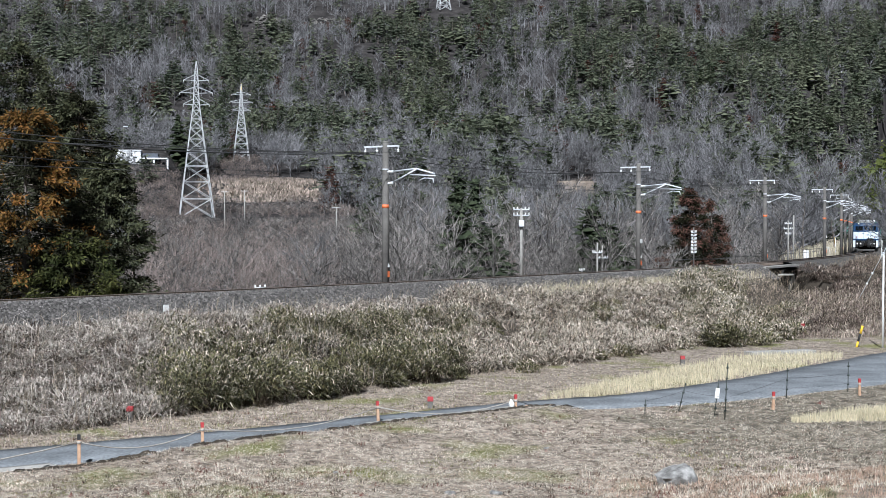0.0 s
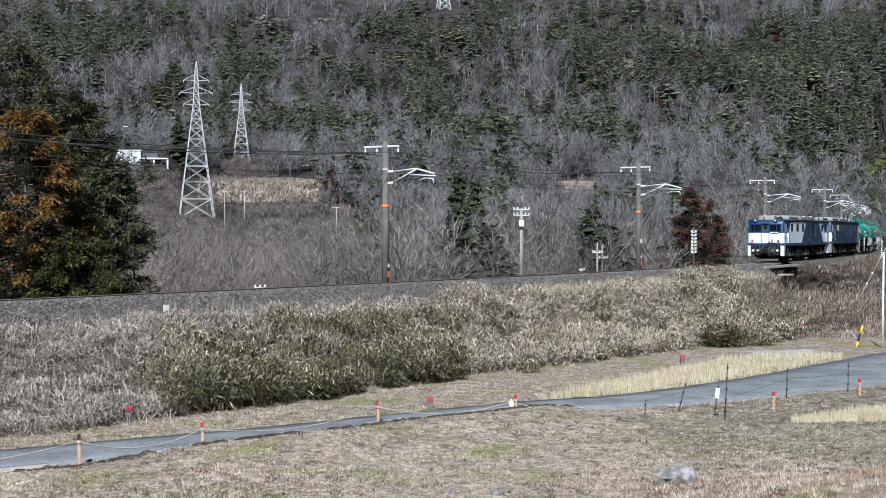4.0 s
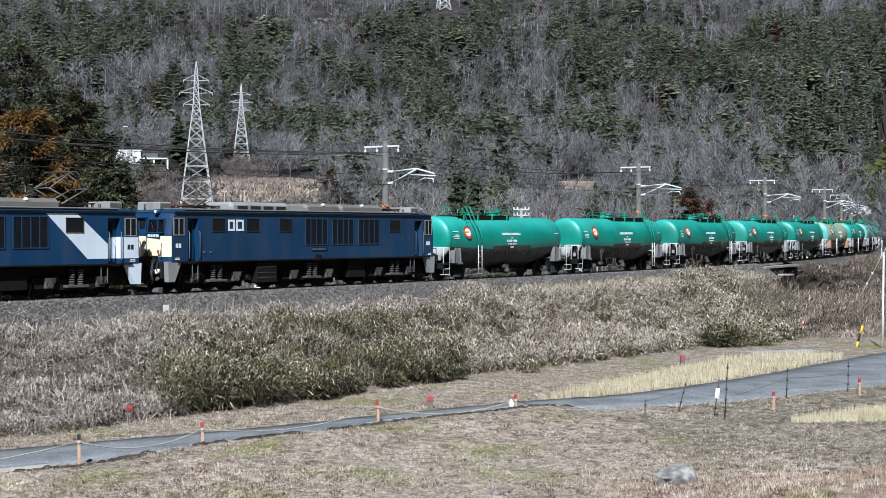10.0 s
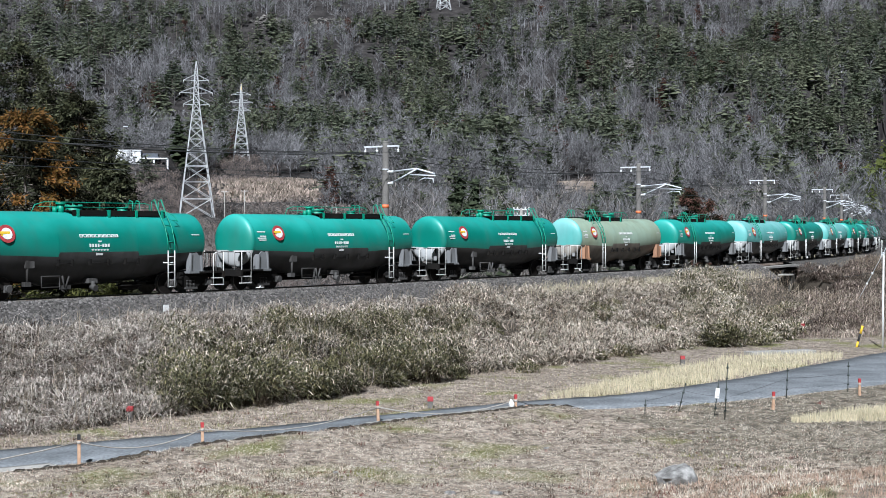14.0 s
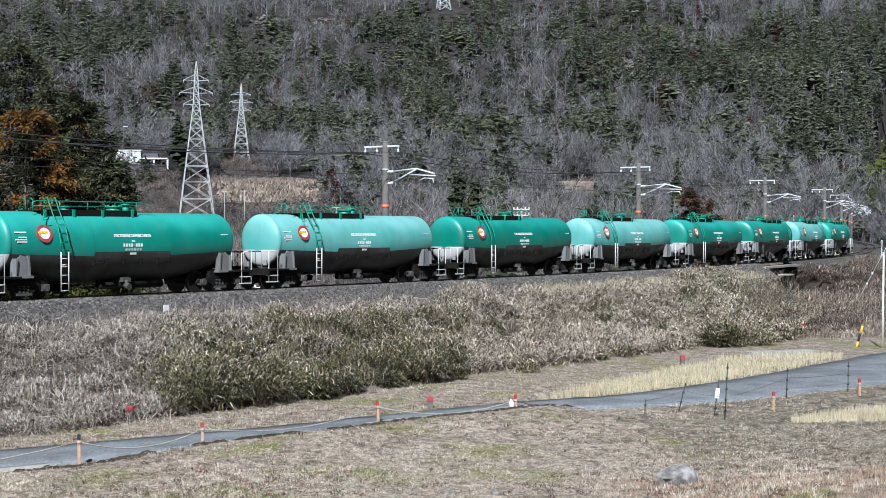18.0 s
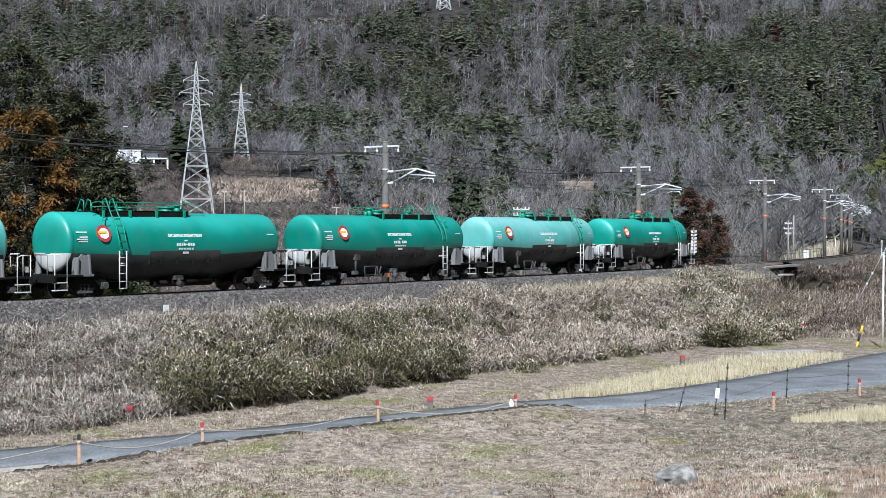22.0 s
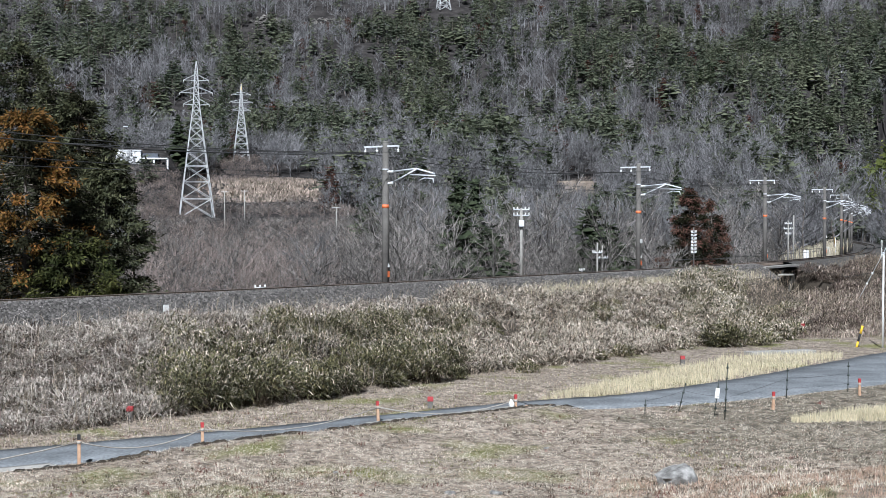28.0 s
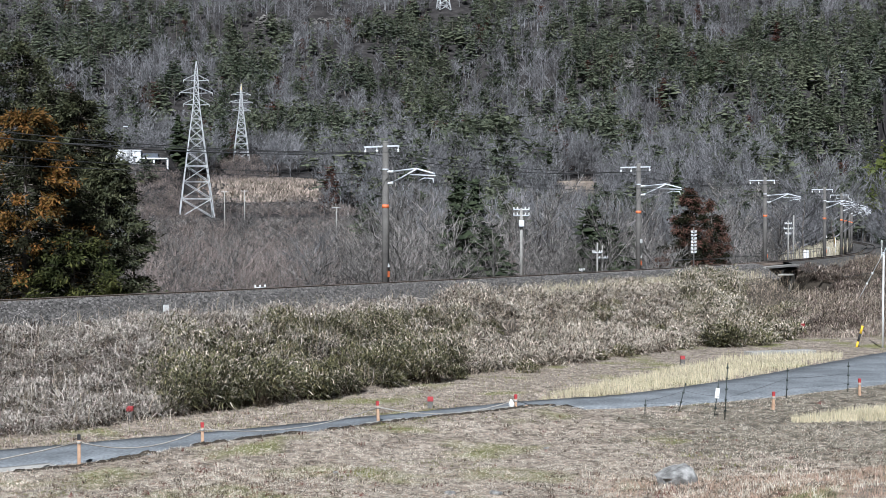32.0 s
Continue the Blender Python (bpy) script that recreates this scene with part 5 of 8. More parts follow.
M["russet"] = leafy(material("russet_cedar", (0.105, 0.050, 0.034), (0.065, 0.033, 0.023), 0.3, 0.85, island=0.4, spec=0.15), 0.15)

def broom(seed, limbs=9, twigs=4, w=0.016, low=0.22, spread=0.34):
    """A far leafless tree one metre high, in a few score blades."""
    g = np.random.default_rng(seed)
    V, F = [], []
    tri_prism(V, F, (0, 0, -0.06), (g.normal() * 0.03, g.normal() * 0.03, 0.9), 0.024, 0.006)
    for i in range(limbs):
        h = low + (0.8 - low) * (i + g.random()) / limbs
        az = i * 2.4 + g.normal() * 0.5
        r = spread * (1.1 - 0.6 * h) * g.uniform(0.7, 1.2)
        a = np.array([0, 0, h])
        b = np.array([math.cos(az) * r, math.sin(az) * r, h + 0.16 + 0.14 * g.random()])
        sliver(V, F, a, b + [0, 0, 0.08], w, g)
        for k in range(twigs):
            p = a + (b - a) * g.uniform(0.3, 1.0)
            sliver(V, F, p, p + (b - a) * 0.35 + g.normal(size=3) * 0.06 + [0, 0, 0.10], w * 0.7, g)
    return np.array(V), np.array(F)


brooms = [broom(400 + k, 9 + k % 3, 5, 0.010 + 0.002 * (k % 3), 0.2, 0.32 + 0.05 * (k % 3)) for k in range(8)]
far_pines = [conifer(430 + k, 8 + k % 3, 0.21 + 0.035 * (k % 3), 0.20 + 0.04 * (k % 4)) for k in range(10)] + [pine(440 + k, 7, 0.25 + 0.03 * k, 5, 7, 0.3, 0.4, 0.28, 0.06) for k in range(4)]
low_scrub = [broom(450 + k, 15, 5, 0.014, 0.02, 0.6) for k in range(5)]
bare = [bare_tree(k, 9 + k % 3, 6, 6, 0.36 + 0.06 * (k % 4), 0.019, 0.0058) for k in range(7)]
M["shelf_straw"] = leafy(material("shelf_dry_grass", (0.37, 0.31, 0.255), (0.18, 0.148, 0.122), 0.2, 0.9, island=0.6, spec=0.1), 0.2)
bare_mid = [bare_tree(20 + k, 10, 6, 5, 0.42 + 0.05 * (k % 3), 0.016, 0.0042, 0.2) for k in range(4)]
shrub = [bare_tree(40 + k, 13, 6, 6, 0.6, 0.013, 0.0045, 0.05) for k in range(5)]
pines = [pine(60 + k, 7, 0.32 + 0.03 * (k % 3), 6, 7, 0.22, 0.35, 0.35, 0.088) for k in range(5)]
cypresses = [pine(80 + k, 11, 0.20, 7, 8, 0.10, 1.0, 0.6, 0.06) for k in range(3)]

# the woods on the mountain side
g = np.random.default_rng(21)
N_FAR = 9600
bear = g.uniform(-0.325, 0.325, N_FAR)
rise = g.uniform(0, 1, N_FAR)
dist = np.interp(rise, [0, 0.10, 0.22, 0.31, 0.62, 0.88, 1.0], [190, 330, 480, 560, 820, 1120, 1420])
px, py = bear * dist, dist
pz = ground_z(px, py)
up = (pz + 5 - EYE_Z) / dist       # tangent of the elevation
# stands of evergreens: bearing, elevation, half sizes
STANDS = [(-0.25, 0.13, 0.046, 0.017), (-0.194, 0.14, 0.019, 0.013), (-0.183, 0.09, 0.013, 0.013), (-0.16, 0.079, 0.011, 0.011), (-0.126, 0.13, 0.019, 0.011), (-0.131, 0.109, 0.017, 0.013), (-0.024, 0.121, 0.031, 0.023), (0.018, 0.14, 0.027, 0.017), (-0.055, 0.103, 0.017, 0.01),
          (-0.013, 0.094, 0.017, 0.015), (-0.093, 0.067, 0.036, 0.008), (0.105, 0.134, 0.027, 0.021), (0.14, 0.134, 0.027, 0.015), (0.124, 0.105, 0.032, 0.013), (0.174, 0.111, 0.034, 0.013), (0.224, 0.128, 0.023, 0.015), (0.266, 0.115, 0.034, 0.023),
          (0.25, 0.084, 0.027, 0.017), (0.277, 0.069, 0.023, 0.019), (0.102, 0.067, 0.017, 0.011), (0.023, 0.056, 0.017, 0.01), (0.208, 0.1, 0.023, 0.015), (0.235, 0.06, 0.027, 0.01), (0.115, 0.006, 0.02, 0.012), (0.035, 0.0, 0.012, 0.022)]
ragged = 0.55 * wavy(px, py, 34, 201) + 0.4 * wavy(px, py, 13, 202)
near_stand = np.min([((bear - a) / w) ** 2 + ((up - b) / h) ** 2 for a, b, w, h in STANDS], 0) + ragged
# open stony patches: bearing, elevation, half sizes
STONY = [(-0.1198, 0.1416, 0.0172, 0.005), (-0.076, 0.1408, 0.0198, 0.0053), (0.0328, 0.0668, 0.016, 0.005), (0.1252, 0.1141, 0.0069, 0.0031), (0.0679, 0.0752, 0.0122, 0.0057), (0.0137, 0.0824, 0.0076, 0.0031)]
stony = np.min([((bear - a) / w) ** 2 + ((up - 0.002 - b) / h) ** 2 for a, b, w, h in STONY], 0) < 0.85
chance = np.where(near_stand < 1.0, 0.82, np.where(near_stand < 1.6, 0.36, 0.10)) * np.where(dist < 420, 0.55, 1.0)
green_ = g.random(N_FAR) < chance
clear = ((dist > 395) & (dist < 508) & (bear > -0.20) & (bear < -0.08)) | ((dist > 420) & (dist < 540) & (bear < -0.20) & (bear > -0.30)) | ((dist > 405) & (dist < 508) & (bear > 0.076) & (bear < 0.106))
clear |= (abs(bear + 0.167) < 0.016) & (dist > 330) & (dist < 405)
clear |= (abs(bear + 0.136) < 0.012) & (dist > 500) & (dist < 566)
clear |= ((abs(bear - 0.0003) < 0.0085) | (abs(bear + 0.2415) < 0.005)) & (dist > 925) & (dist < 1010)
clear |= stony
u_, q_ = beside(px, py)
clear |= (abs(q_) < 7) & (dist < 440)
clear |= (bear > -0.215) & (bear < -0.05) & (dist < 405)
pos = np.stack([px, py, pz], -1)
k = ~green_ & ~clear
hh = g.uniform(7, 12, N_FAR) * np.where(dist < 420, 0.62, 1.0)
for sel, kinds, label in ((k & (dist < 560), bare, "leafless grey winter woodland at the mountain's foot"), (k & (dist >= 560), brooms, "leafless grey winter woodland on the mountain")):
    wood = strew("bare_woodland", kinds, pos[sel], hh[sel], hh[sel] * g.uniform(0.9, 1.25, sel.sum()), g.integers(0, len(kinds), sel.sum()), [M["twig"]])
    tagged(wood, label, "woodland", kind="stuff")
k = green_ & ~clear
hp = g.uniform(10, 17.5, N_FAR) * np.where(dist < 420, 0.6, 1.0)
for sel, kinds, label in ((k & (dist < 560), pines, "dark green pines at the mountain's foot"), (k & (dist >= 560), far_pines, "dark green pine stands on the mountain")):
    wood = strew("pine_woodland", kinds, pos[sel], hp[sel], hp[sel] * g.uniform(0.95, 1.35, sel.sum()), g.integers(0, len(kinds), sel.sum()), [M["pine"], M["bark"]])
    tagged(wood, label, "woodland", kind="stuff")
k = (g.random(N_FAR) < 0.05) & ~clear & (dist > 300)
wood = strew("cypress_woodland", cypresses, pos[k] + [3, 2, 0], hp[k], hp[k], g.integers(0, 3, k.sum()), [M["cypress"], M["bark"]])
tagged(wood, "scattered dark cypresses among bare trees", "woodland", kind="stuff")
k = (g.random(N_FAR) < 0.022) & ~clear & (dist > 300)
wood = strew("russet_woodland", cypresses, pos[k] + [-3, 2, 0], hp[k] * 0.8, hp[k] * 0.9, g.integers(0, 3, k.sum()), [M["russet"], M["bark"]])
tagged(wood, "scattered red-brown cedars among bare trees", "woodland", kind="stuff")

# pale broken stone on the open patches
M["scree"] = material("pale_broken_stone", (0.21, 0.198, 0.186), (0.12, 0.11, 0.10), 0.4, 0.95, island=0.4, spec=0.1)
sb, sd = g.uniform(-0.13, 0.13, 60000), g.uniform(430, 1300, 60000)
sx, sy = sb * sd, sd
sz = ground_z(sx, sy)
k = np.min([((sb - a) / w) ** 2 + (((sz + 1.0 - EYE_Z) / sd - b) / h) ** 2 for a, b, w, h in STONY], 0) + 0.5 * wavy(sx, sy, 7, 203) < 0.75
sx, sy, sz = sx[k], sy[k], sz[k]
n = len(sx)
hull = np.array([(1, 0, 0), (-1, 0, 0), (0, 1, 0), (0, -1, 0), (0.2, 0.1, 0.8), (0, 0, -0.6)], float)
VV = hull[None] * g.uniform(0.5, 1.9, (n, 1, 3)) * g.uniform(0.7, 1.3, (n, 6, 1)) + np.stack([sx, sy, sz], -1)[:, None]
hf = np.array([(0, 2, 4), (2, 1, 4), (1, 3, 4), (3, 0, 4)])
ob = mesh_np("scree", VV.reshape(-1, 3), [(hf[None] + (np.arange(n) * 6)[:, None, None]).reshape(-1, 3)], [M["scree"]])
tagged(ob, "pale broken stone on open mountain patches", "stones", kind="stuff")

# more bare trees high on the mountain, where they stand close
N_TOP = 5200
bt = g.uniform(-0.325, 0.325, N_TOP)
dt = np.interp(g.random(N_TOP), [0, 0.25, 0.75, 1], [430, 640, 1080, 1420])
xt, yt = bt * dt, dt
zt = ground_z(xt, yt)
ut = (zt + 5 - EYE_Z) / dt
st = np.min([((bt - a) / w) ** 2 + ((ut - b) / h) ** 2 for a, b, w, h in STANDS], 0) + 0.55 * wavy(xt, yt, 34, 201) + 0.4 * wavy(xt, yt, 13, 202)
bald = np.min([((bt - a) / w) ** 2 + ((ut - 0.002 - b) / h) ** 2 for a, b, w, h in STONY], 0) < 0.85
k = ~(((dt < 540) & (bt < -0.08) & (bt > -0.30)) | ((dt < 508) & (bt > 0.076) & (bt < 0.106))) & ((st > 1.3) | (g.random(N_TOP) < 0.12)) & ~bald & ~((abs(bt + 0.136) < 0.012) & (dt < 566)) & ~(((abs(bt - 0.0003) < 0.0085) | (abs(bt + 0.2415) < 0.005)) & (dt > 925) & (dt < 1010))
ht = g.uniform(7, 11, N_TOP)
wood = strew("bare_woodland", brooms, np.stack([xt, yt, zt], -1)[k], ht[k], ht[k] * g.uniform(0.9, 1.3, k.sum()), g.integers(0, 8, k.sum()), [M["twig"]])
tagged(wood, "close grey leafless woodland high on the mountain", "woodland", kind="stuff")

# pines on the steep flank at the valley's mouth and among the lower woods
gp = np.random.default_rng(231)
bp_ = np.concatenate([gp.uniform(0.285, 0.327, 170), gp.uniform(0.16, 0.29, 150)])
dp_ = np.concatenate([gp.uniform(560, 1050, 170), gp.uniform(430, 640, 150)])
at_ = np.stack([bp_ * dp_, dp_, ground_z(bp_ * dp_, dp_)], -1)
hs = gp.uniform(8, 14, 320)
wood = strew("pine_woodland", far_pines, at_, hs, hs * gp.uniform(0.95, 1.3, 320), gp.integers(0, len(far_pines), 320), [M["pine"], M["bark"]])
tagged(wood, "dark green pines on the steep flank of the valley", "woodland", kind="stuff")

# thicket between the railway and the mountain
N_MID = 720
bear = g.uniform(-0.33, 0.31, N_MID)
dist = np.interp(g.random(N_MID), [0, 0.45, 0.8, 1], [88, 150, 240, 400])
px, py = bear * dist, dist
u_, q_ = beside(px, py)
ok = (q_ < -7) & ~((abs(bear + 0.167) < 0.022) & (dist > 300) & (dist < 400)) & ~((bear < -0.19) & (dist < 100))
pos = np.stack([px, py, ground_z(px, py)], -1)[ok]
hs = (g.uniform(2.6, 5.2, N_MID) * np.interp(dist, [88, 150, 400], [0.75, 1.0, 1.25]))[ok]
room = EYE_Z + 23 / 2620 * dist[ok] - pos[:, 2]
open_ = (bear[ok] > -0.215) & (bear[ok] < -0.06)
hs = np.where(open_, np.minimum(hs, np.maximum(room, 0.9)), hs)
brown = open_ & (g.random(ok.sum()) < 0.7) | (wavy(px, py, 40, 9)[ok] > 0.45)
tall = (g.random(len(hs)) < 0.38) & ~open_
for sel, kinds, grow, mt, nm, label in ((~brown & ~tall, shrub, 1.0, "thicket_twig", "thicket", "grey leafless thicket behind the railway"), (brown & ~tall, shrub, 0.9, "twig_brown", "thicket", "red-brown leafless scrub behind the railway"),
                                        (tall, bare_mid, 1.6, "thicket_twig", "young_trees", "leafless young trees standing in the thicket")):
    thick = strew(nm, kinds, pos[sel], hs[sel] * grow, hs[sel] * grow * 1.1, g.integers(0, len(kinds), sel.sum()), [M[mt]])
    tagged(thick, label, "thicket", kind="stuff")
# low scrub on the valley side below the shelf
NB = 1500
bs_ = g.uniform(-0.222, -0.035, NB)
ds_ = np.interp(g.random(NB), [0, 0.3, 0.75, 1], [150, 260, 400, 470])
ok = ((ds_ < 452) | (bs_ < -0.148) | (bs_ > -0.088)) & ~((abs(bs_ + 0.1665) < 0.013) & (abs(ds_ - 392) < 9)) & (beside(bs_ * ds_, ds_)[1] < -8)
bs_, ds_ = bs_[ok], ds_[ok]
at_ = np.stack([bs_ * ds_, ds_, ground_z(bs_ * ds_, ds_)], -1)
room = EYE_Z + np.where(ds_ < 396, 0.0095, 0.025) * ds_ - at_[:, 2]
hs = np.clip(g.uniform(1.6, 3.4, len(ds_)), 0.9, np.maximum(room, 1.0))
tint = wavy(at_[:, 0], at_[:, 1], 22, 79) + 0.5 * g.normal(size=len(ds_)) > 0.25
for sel, mt, label in ((tint, "thicket_twig", "grey leafless scrub on the valley side"), (~tint, "twig_brown", "red-brown leafless scrub on the valley side")):
    ob = strew("scrub", low_scrub, at_[sel], hs[sel], hs[sel] * 1.3, g.integers(0, 5, sel.sum()), [M[mt]])
    tagged(ob, label, "scrub", kind="stuff")
# scrub on the slope below the works building
bs_, ds_ = g.uniform(-0.228, -0.165, 420), g.uniform(376, 438, 420)
at_ = np.stack([bs_ * ds_, ds_, ground_z(bs_ * ds_, ds_)], -1)
ok = ~((abs(bs_ + 0.1665) < 0.013) & (abs(ds_ - 392) < 9)) & ~((bs_ < -0.183) & (ds_ > 430))
hs = g.uniform(1.3, 2.4, 420)
ob = strew("scrub", low_scrub, at_[ok], hs[ok], hs[ok] * 1.4, g.integers(0, 5, ok.sum()), [M["twig_brown"]])
tagged(ob, "brown leafless scrub below the works building", "scrub", kind="stuff")
# single low shrubs on the two open shelves
bs_ = np.concatenate([np.clip(g.normal(-0.118, 0.035, 200), -0.18, -0.06), g.uniform(0.074, 0.108, 50)])
ds_ = np.concatenate([g.uniform(440, 500, 200), g.uniform(410, 506, 50)])
at_ = np.stack([bs_ * ds_, ds_, ground_z(bs_ * ds_, ds_)], -1)
hs = g.uniform(0.7, 1.9, 250) * np.where(bs_ > 0, 1.3, 1.0)
ob = strew("scrub", low_scrub, at_, hs, hs * 1.4, g.integers(0, 5, 250), [M["twig_brown"]])
tagged(ob, "single leafless shrubs on the open hillside shelves", "scrub", kind="stuff")
# brown shrubs round the foot of the second pylon
bs_, ds_ = g.uniform(-0.158, -0.112, 260), g.uniform(500, 575, 260)
at_ = np.stack([bs_ * ds_, ds_, ground_z(bs_ * ds_, ds_)], -1)
hs = g.uniform(1.0, 2.6, 260)
ob = strew("scrub", low_scrub, at_, hs, hs * 1.4, g.integers(0, 5, 260), [M["twig_brown"]])
tagged(ob, "brown leafless shrubs round the pylon's foot", "scrub", kind="stuff")
# tufts of dry grass on the open shelf below the pylons
xs_, ys_ = np.clip(g.normal(-0.118, 0.020, 3500), -0.165, -0.075), g.uniform(440, 505, 3500)
shelf = np.stack([xs_ * ys_, ys_, ground_z(xs_ * ys_, ys_)], -1)
tip = shelf + np.stack([g.normal(size=3500) * 0.6, g.normal(size=3500) * 0.6, g.uniform(0.5, 1.6, 3500)], -1)
wide = np.stack([g.uniform(0.2, 0.5, 3500), 0 * xs_, 0 * xs_], -1)
sh = mesh_np("shelf_grass", np.stack([shelf - wide, shelf + wide, tip], 1).reshape(-1, 3), [np.arange(10500).reshape(-1, 3)], [M["shelf_straw"]])
tagged(sh, "tufts of dry tan grass on the open shelf", "grass", kind="stuff")


# single trees
def tree_from(name, label, tpl, at, h, w, mats, seed=0):
    """One tree with its trunk and its crown as parts."""
    t = tagged(new(name), label, "tree")
    t.location = at
    V, F = tpl[0] * [w, w, h], tpl[1]
    nt = tpl[2]
    used = F[:nt].max() + 1
    trunk = mesh_np("trunk", V[:used], [F[:nt]], [mats[1]])
    crown = mesh_np("crown", V[used:], [F[nt:] - used], [mats[0]])
    trunk.parent = crown.parent = t
    return t


def big_cedar(seed, h, r, sprays, lean=0.0, taper=0.45):
    """A near cedar: trunk, limbs and some thousand drooping sprays in uneven clumps."""
    g = np.random.default_rng(seed)
    V, F = [], []
    for k in range(6):
        tri_prism(V, F, (lean * k / 6, 0, h * k / 6 - 0.3), (lean * (k + 1) / 6, 0, h * (k + 1) / 6 - 0.3), 0.22 * (1 - k / 6.5), 0.22 * (1 - (k + 1) / 6.5))
    knots = []
    for k in range(int(h * 13)):
        t = g.random() ** (0.8 if taper < 0.5 else 1.35)
        z = h * (0.06 + 0.92 * t)
        rr = r * (1 - t) ** taper * g.uniform(0.62, 1.12) + 0.15
        az = g.uniform(0, math.tau)
        e = np.array([math.cos(az) * rr + lean * t, math.sin(az) * rr, z - 0.12 * rr])
        tri_prism(V, F, (lean * t, 0, z), e, 0.035, 0.01)
        knots.append((e, rr, az))
    nt = len(F)
    nv = len(V)
    V = np.array(V)
    E = np.array([q[0] for q in knots])
    R = np.array([q[1] for q in knots])
    A = np.array([q[2] for q in knots])
    i = g.integers(0, len(E), sprays)
    along = g.beta(3, 1.1, sprays)
    c = np.stack([E[i, 0] * along, E[i, 1] * along, E[i, 2] + (1 - along) * 0.12 * R[i]], -1) + g.normal(size=(sprays, 3)) * [0.17, 0.17, 0.12]
    out = np.stack([np.cos(A[i]), np.sin(A[i]), np.full(sprays, -0.35)], -1) + g.normal(size=(sprays, 3)) * 0.75
    out /= np.linalg.norm(out, axis=1)[:, None]
    side = np.cross(out, g.normal(size=(sprays, 3)))
    side /= np.linalg.norm(side, axis=1)[:, None]
    L, W = g.uniform(0.14, 0.36, sprays)[:, None], g.uniform(0.022, 0.050, sprays)[:, None]
    P4 = np.stack([c, c + out * L * 0.5 + side * W, c + out * L, c + out * L * 0.5 - side * W], 1).reshape(-1, 3)
    Fq = np.arange(sprays * 4).reshape(-1, 4)
    # inner sprays and some clumps go dark: gap shade put into the colour
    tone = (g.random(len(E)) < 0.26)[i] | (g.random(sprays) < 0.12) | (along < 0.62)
    return V, np.array(F), P4, Fq, tone.astype(np.int32)


def place_cedar(label, seed, bearing, d, top, r, sprays, mat, taper=0.45):
    at = afield(bearing, d)
    h = top - at.z
    V, F, P4, Fq, tone = big_cedar(seed, h, r, int(sprays * 1.1), 0.0, taper)
    t = tagged(new("cedar_tree"), label, "tree", "cedars behind the track")
    t.location = at
    trunk = mesh_np("trunk", V, [F], [M["bark"]])
    crown = mesh_np("crown", P4, [Fq], [mat, M["cedar_shade"]], False, tone)
    trunk.parent = crown.parent = t
    return t


M["cedar_dark"] = leafy(material("cedar_dark_green", (0.094, 0.098, 0.048), (0.042, 0.049, 0.024), 0.9, 0.6, island=0.4, spec=0.35), 0.12)
M["russet_near"] = leafy(material("winter_red_brown_cedar", (0.155, 0.083, 0.06), (0.075, 0.042, 0.031), 0.8, 0.85, island=0.5, spec=0.15), 0.15)
M["cedar_shade"] = leafy(material("cedar_inner_foliage", (0.022, 0.022, 0.011), (0.012, 0.013, 0.007), 0.9, 0.8, island=0.4, spec=0.1), 0.05)
M["cedar_orange"] = leafy(material("cedar_winter_orange", (0.225, 0.115, 0.030), (0.13, 0.075, 0.022), 0.8, 0.75, island=0.4, spec=0.15), 0.2)
M["cedar_olive"] = leafy(material("cedar_olive", (0.085, 0.088, 0.026), (0.035, 0.045, 0.016), 0.6, 0.78, island=0.5, spec=0.15), 0.2)
M["bush_green"] = leafy(material("broadleaf_green", (0.125, 0.145, 0.036), (0.065, 0.082, 0.025), 0.5, 0.6, island=0.4, spec=0.25), 0.25)
place_cedar("tall dark green cedar behind the railway", 1, -0.287, 84, 13.4, 5.2, 24000, M["cedar_dark"])
place_cedar("cedar with orange-brown winter foliage", 2, -0.282, 66, 8.0, 4.2, 22000, M["cedar_orange"])
place_cedar("cedar with dark foliage and a rusty top", 3, -0.246, 78, 9.8, 3.9, 20000, M["cedar_dark"])
place_cedar("broad dark green cedar beside the track", 4, -0.2275, 71, 6.2, 2.8, 18000, M["cedar_dark"])
place_cedar("low olive-green cedar beside the track", 5, -0.250, 65, 2.4, 3.0, 12000, M["cedar_olive"])
place_cedar("orange-tinged cedar behind the railway", 6, -0.325, 72, 9.5, 3.4, 12000, M["cedar_orange"])
place_cedar("rusty cedar top behind the dark cedars", 7, -0.245, 82, 9.2, 2.0, 5000, M["cedar_orange"])
place_cedar("dark green cedar behind the railway", 9, -0.262, 82, 10.6, 4.2, 16000, M["cedar_dark"])
place_cedar("tall dark cedar at the wood's edge", 8, -0.34, 80, 12.0, 4.0, 9000, M["cedar_dark"])

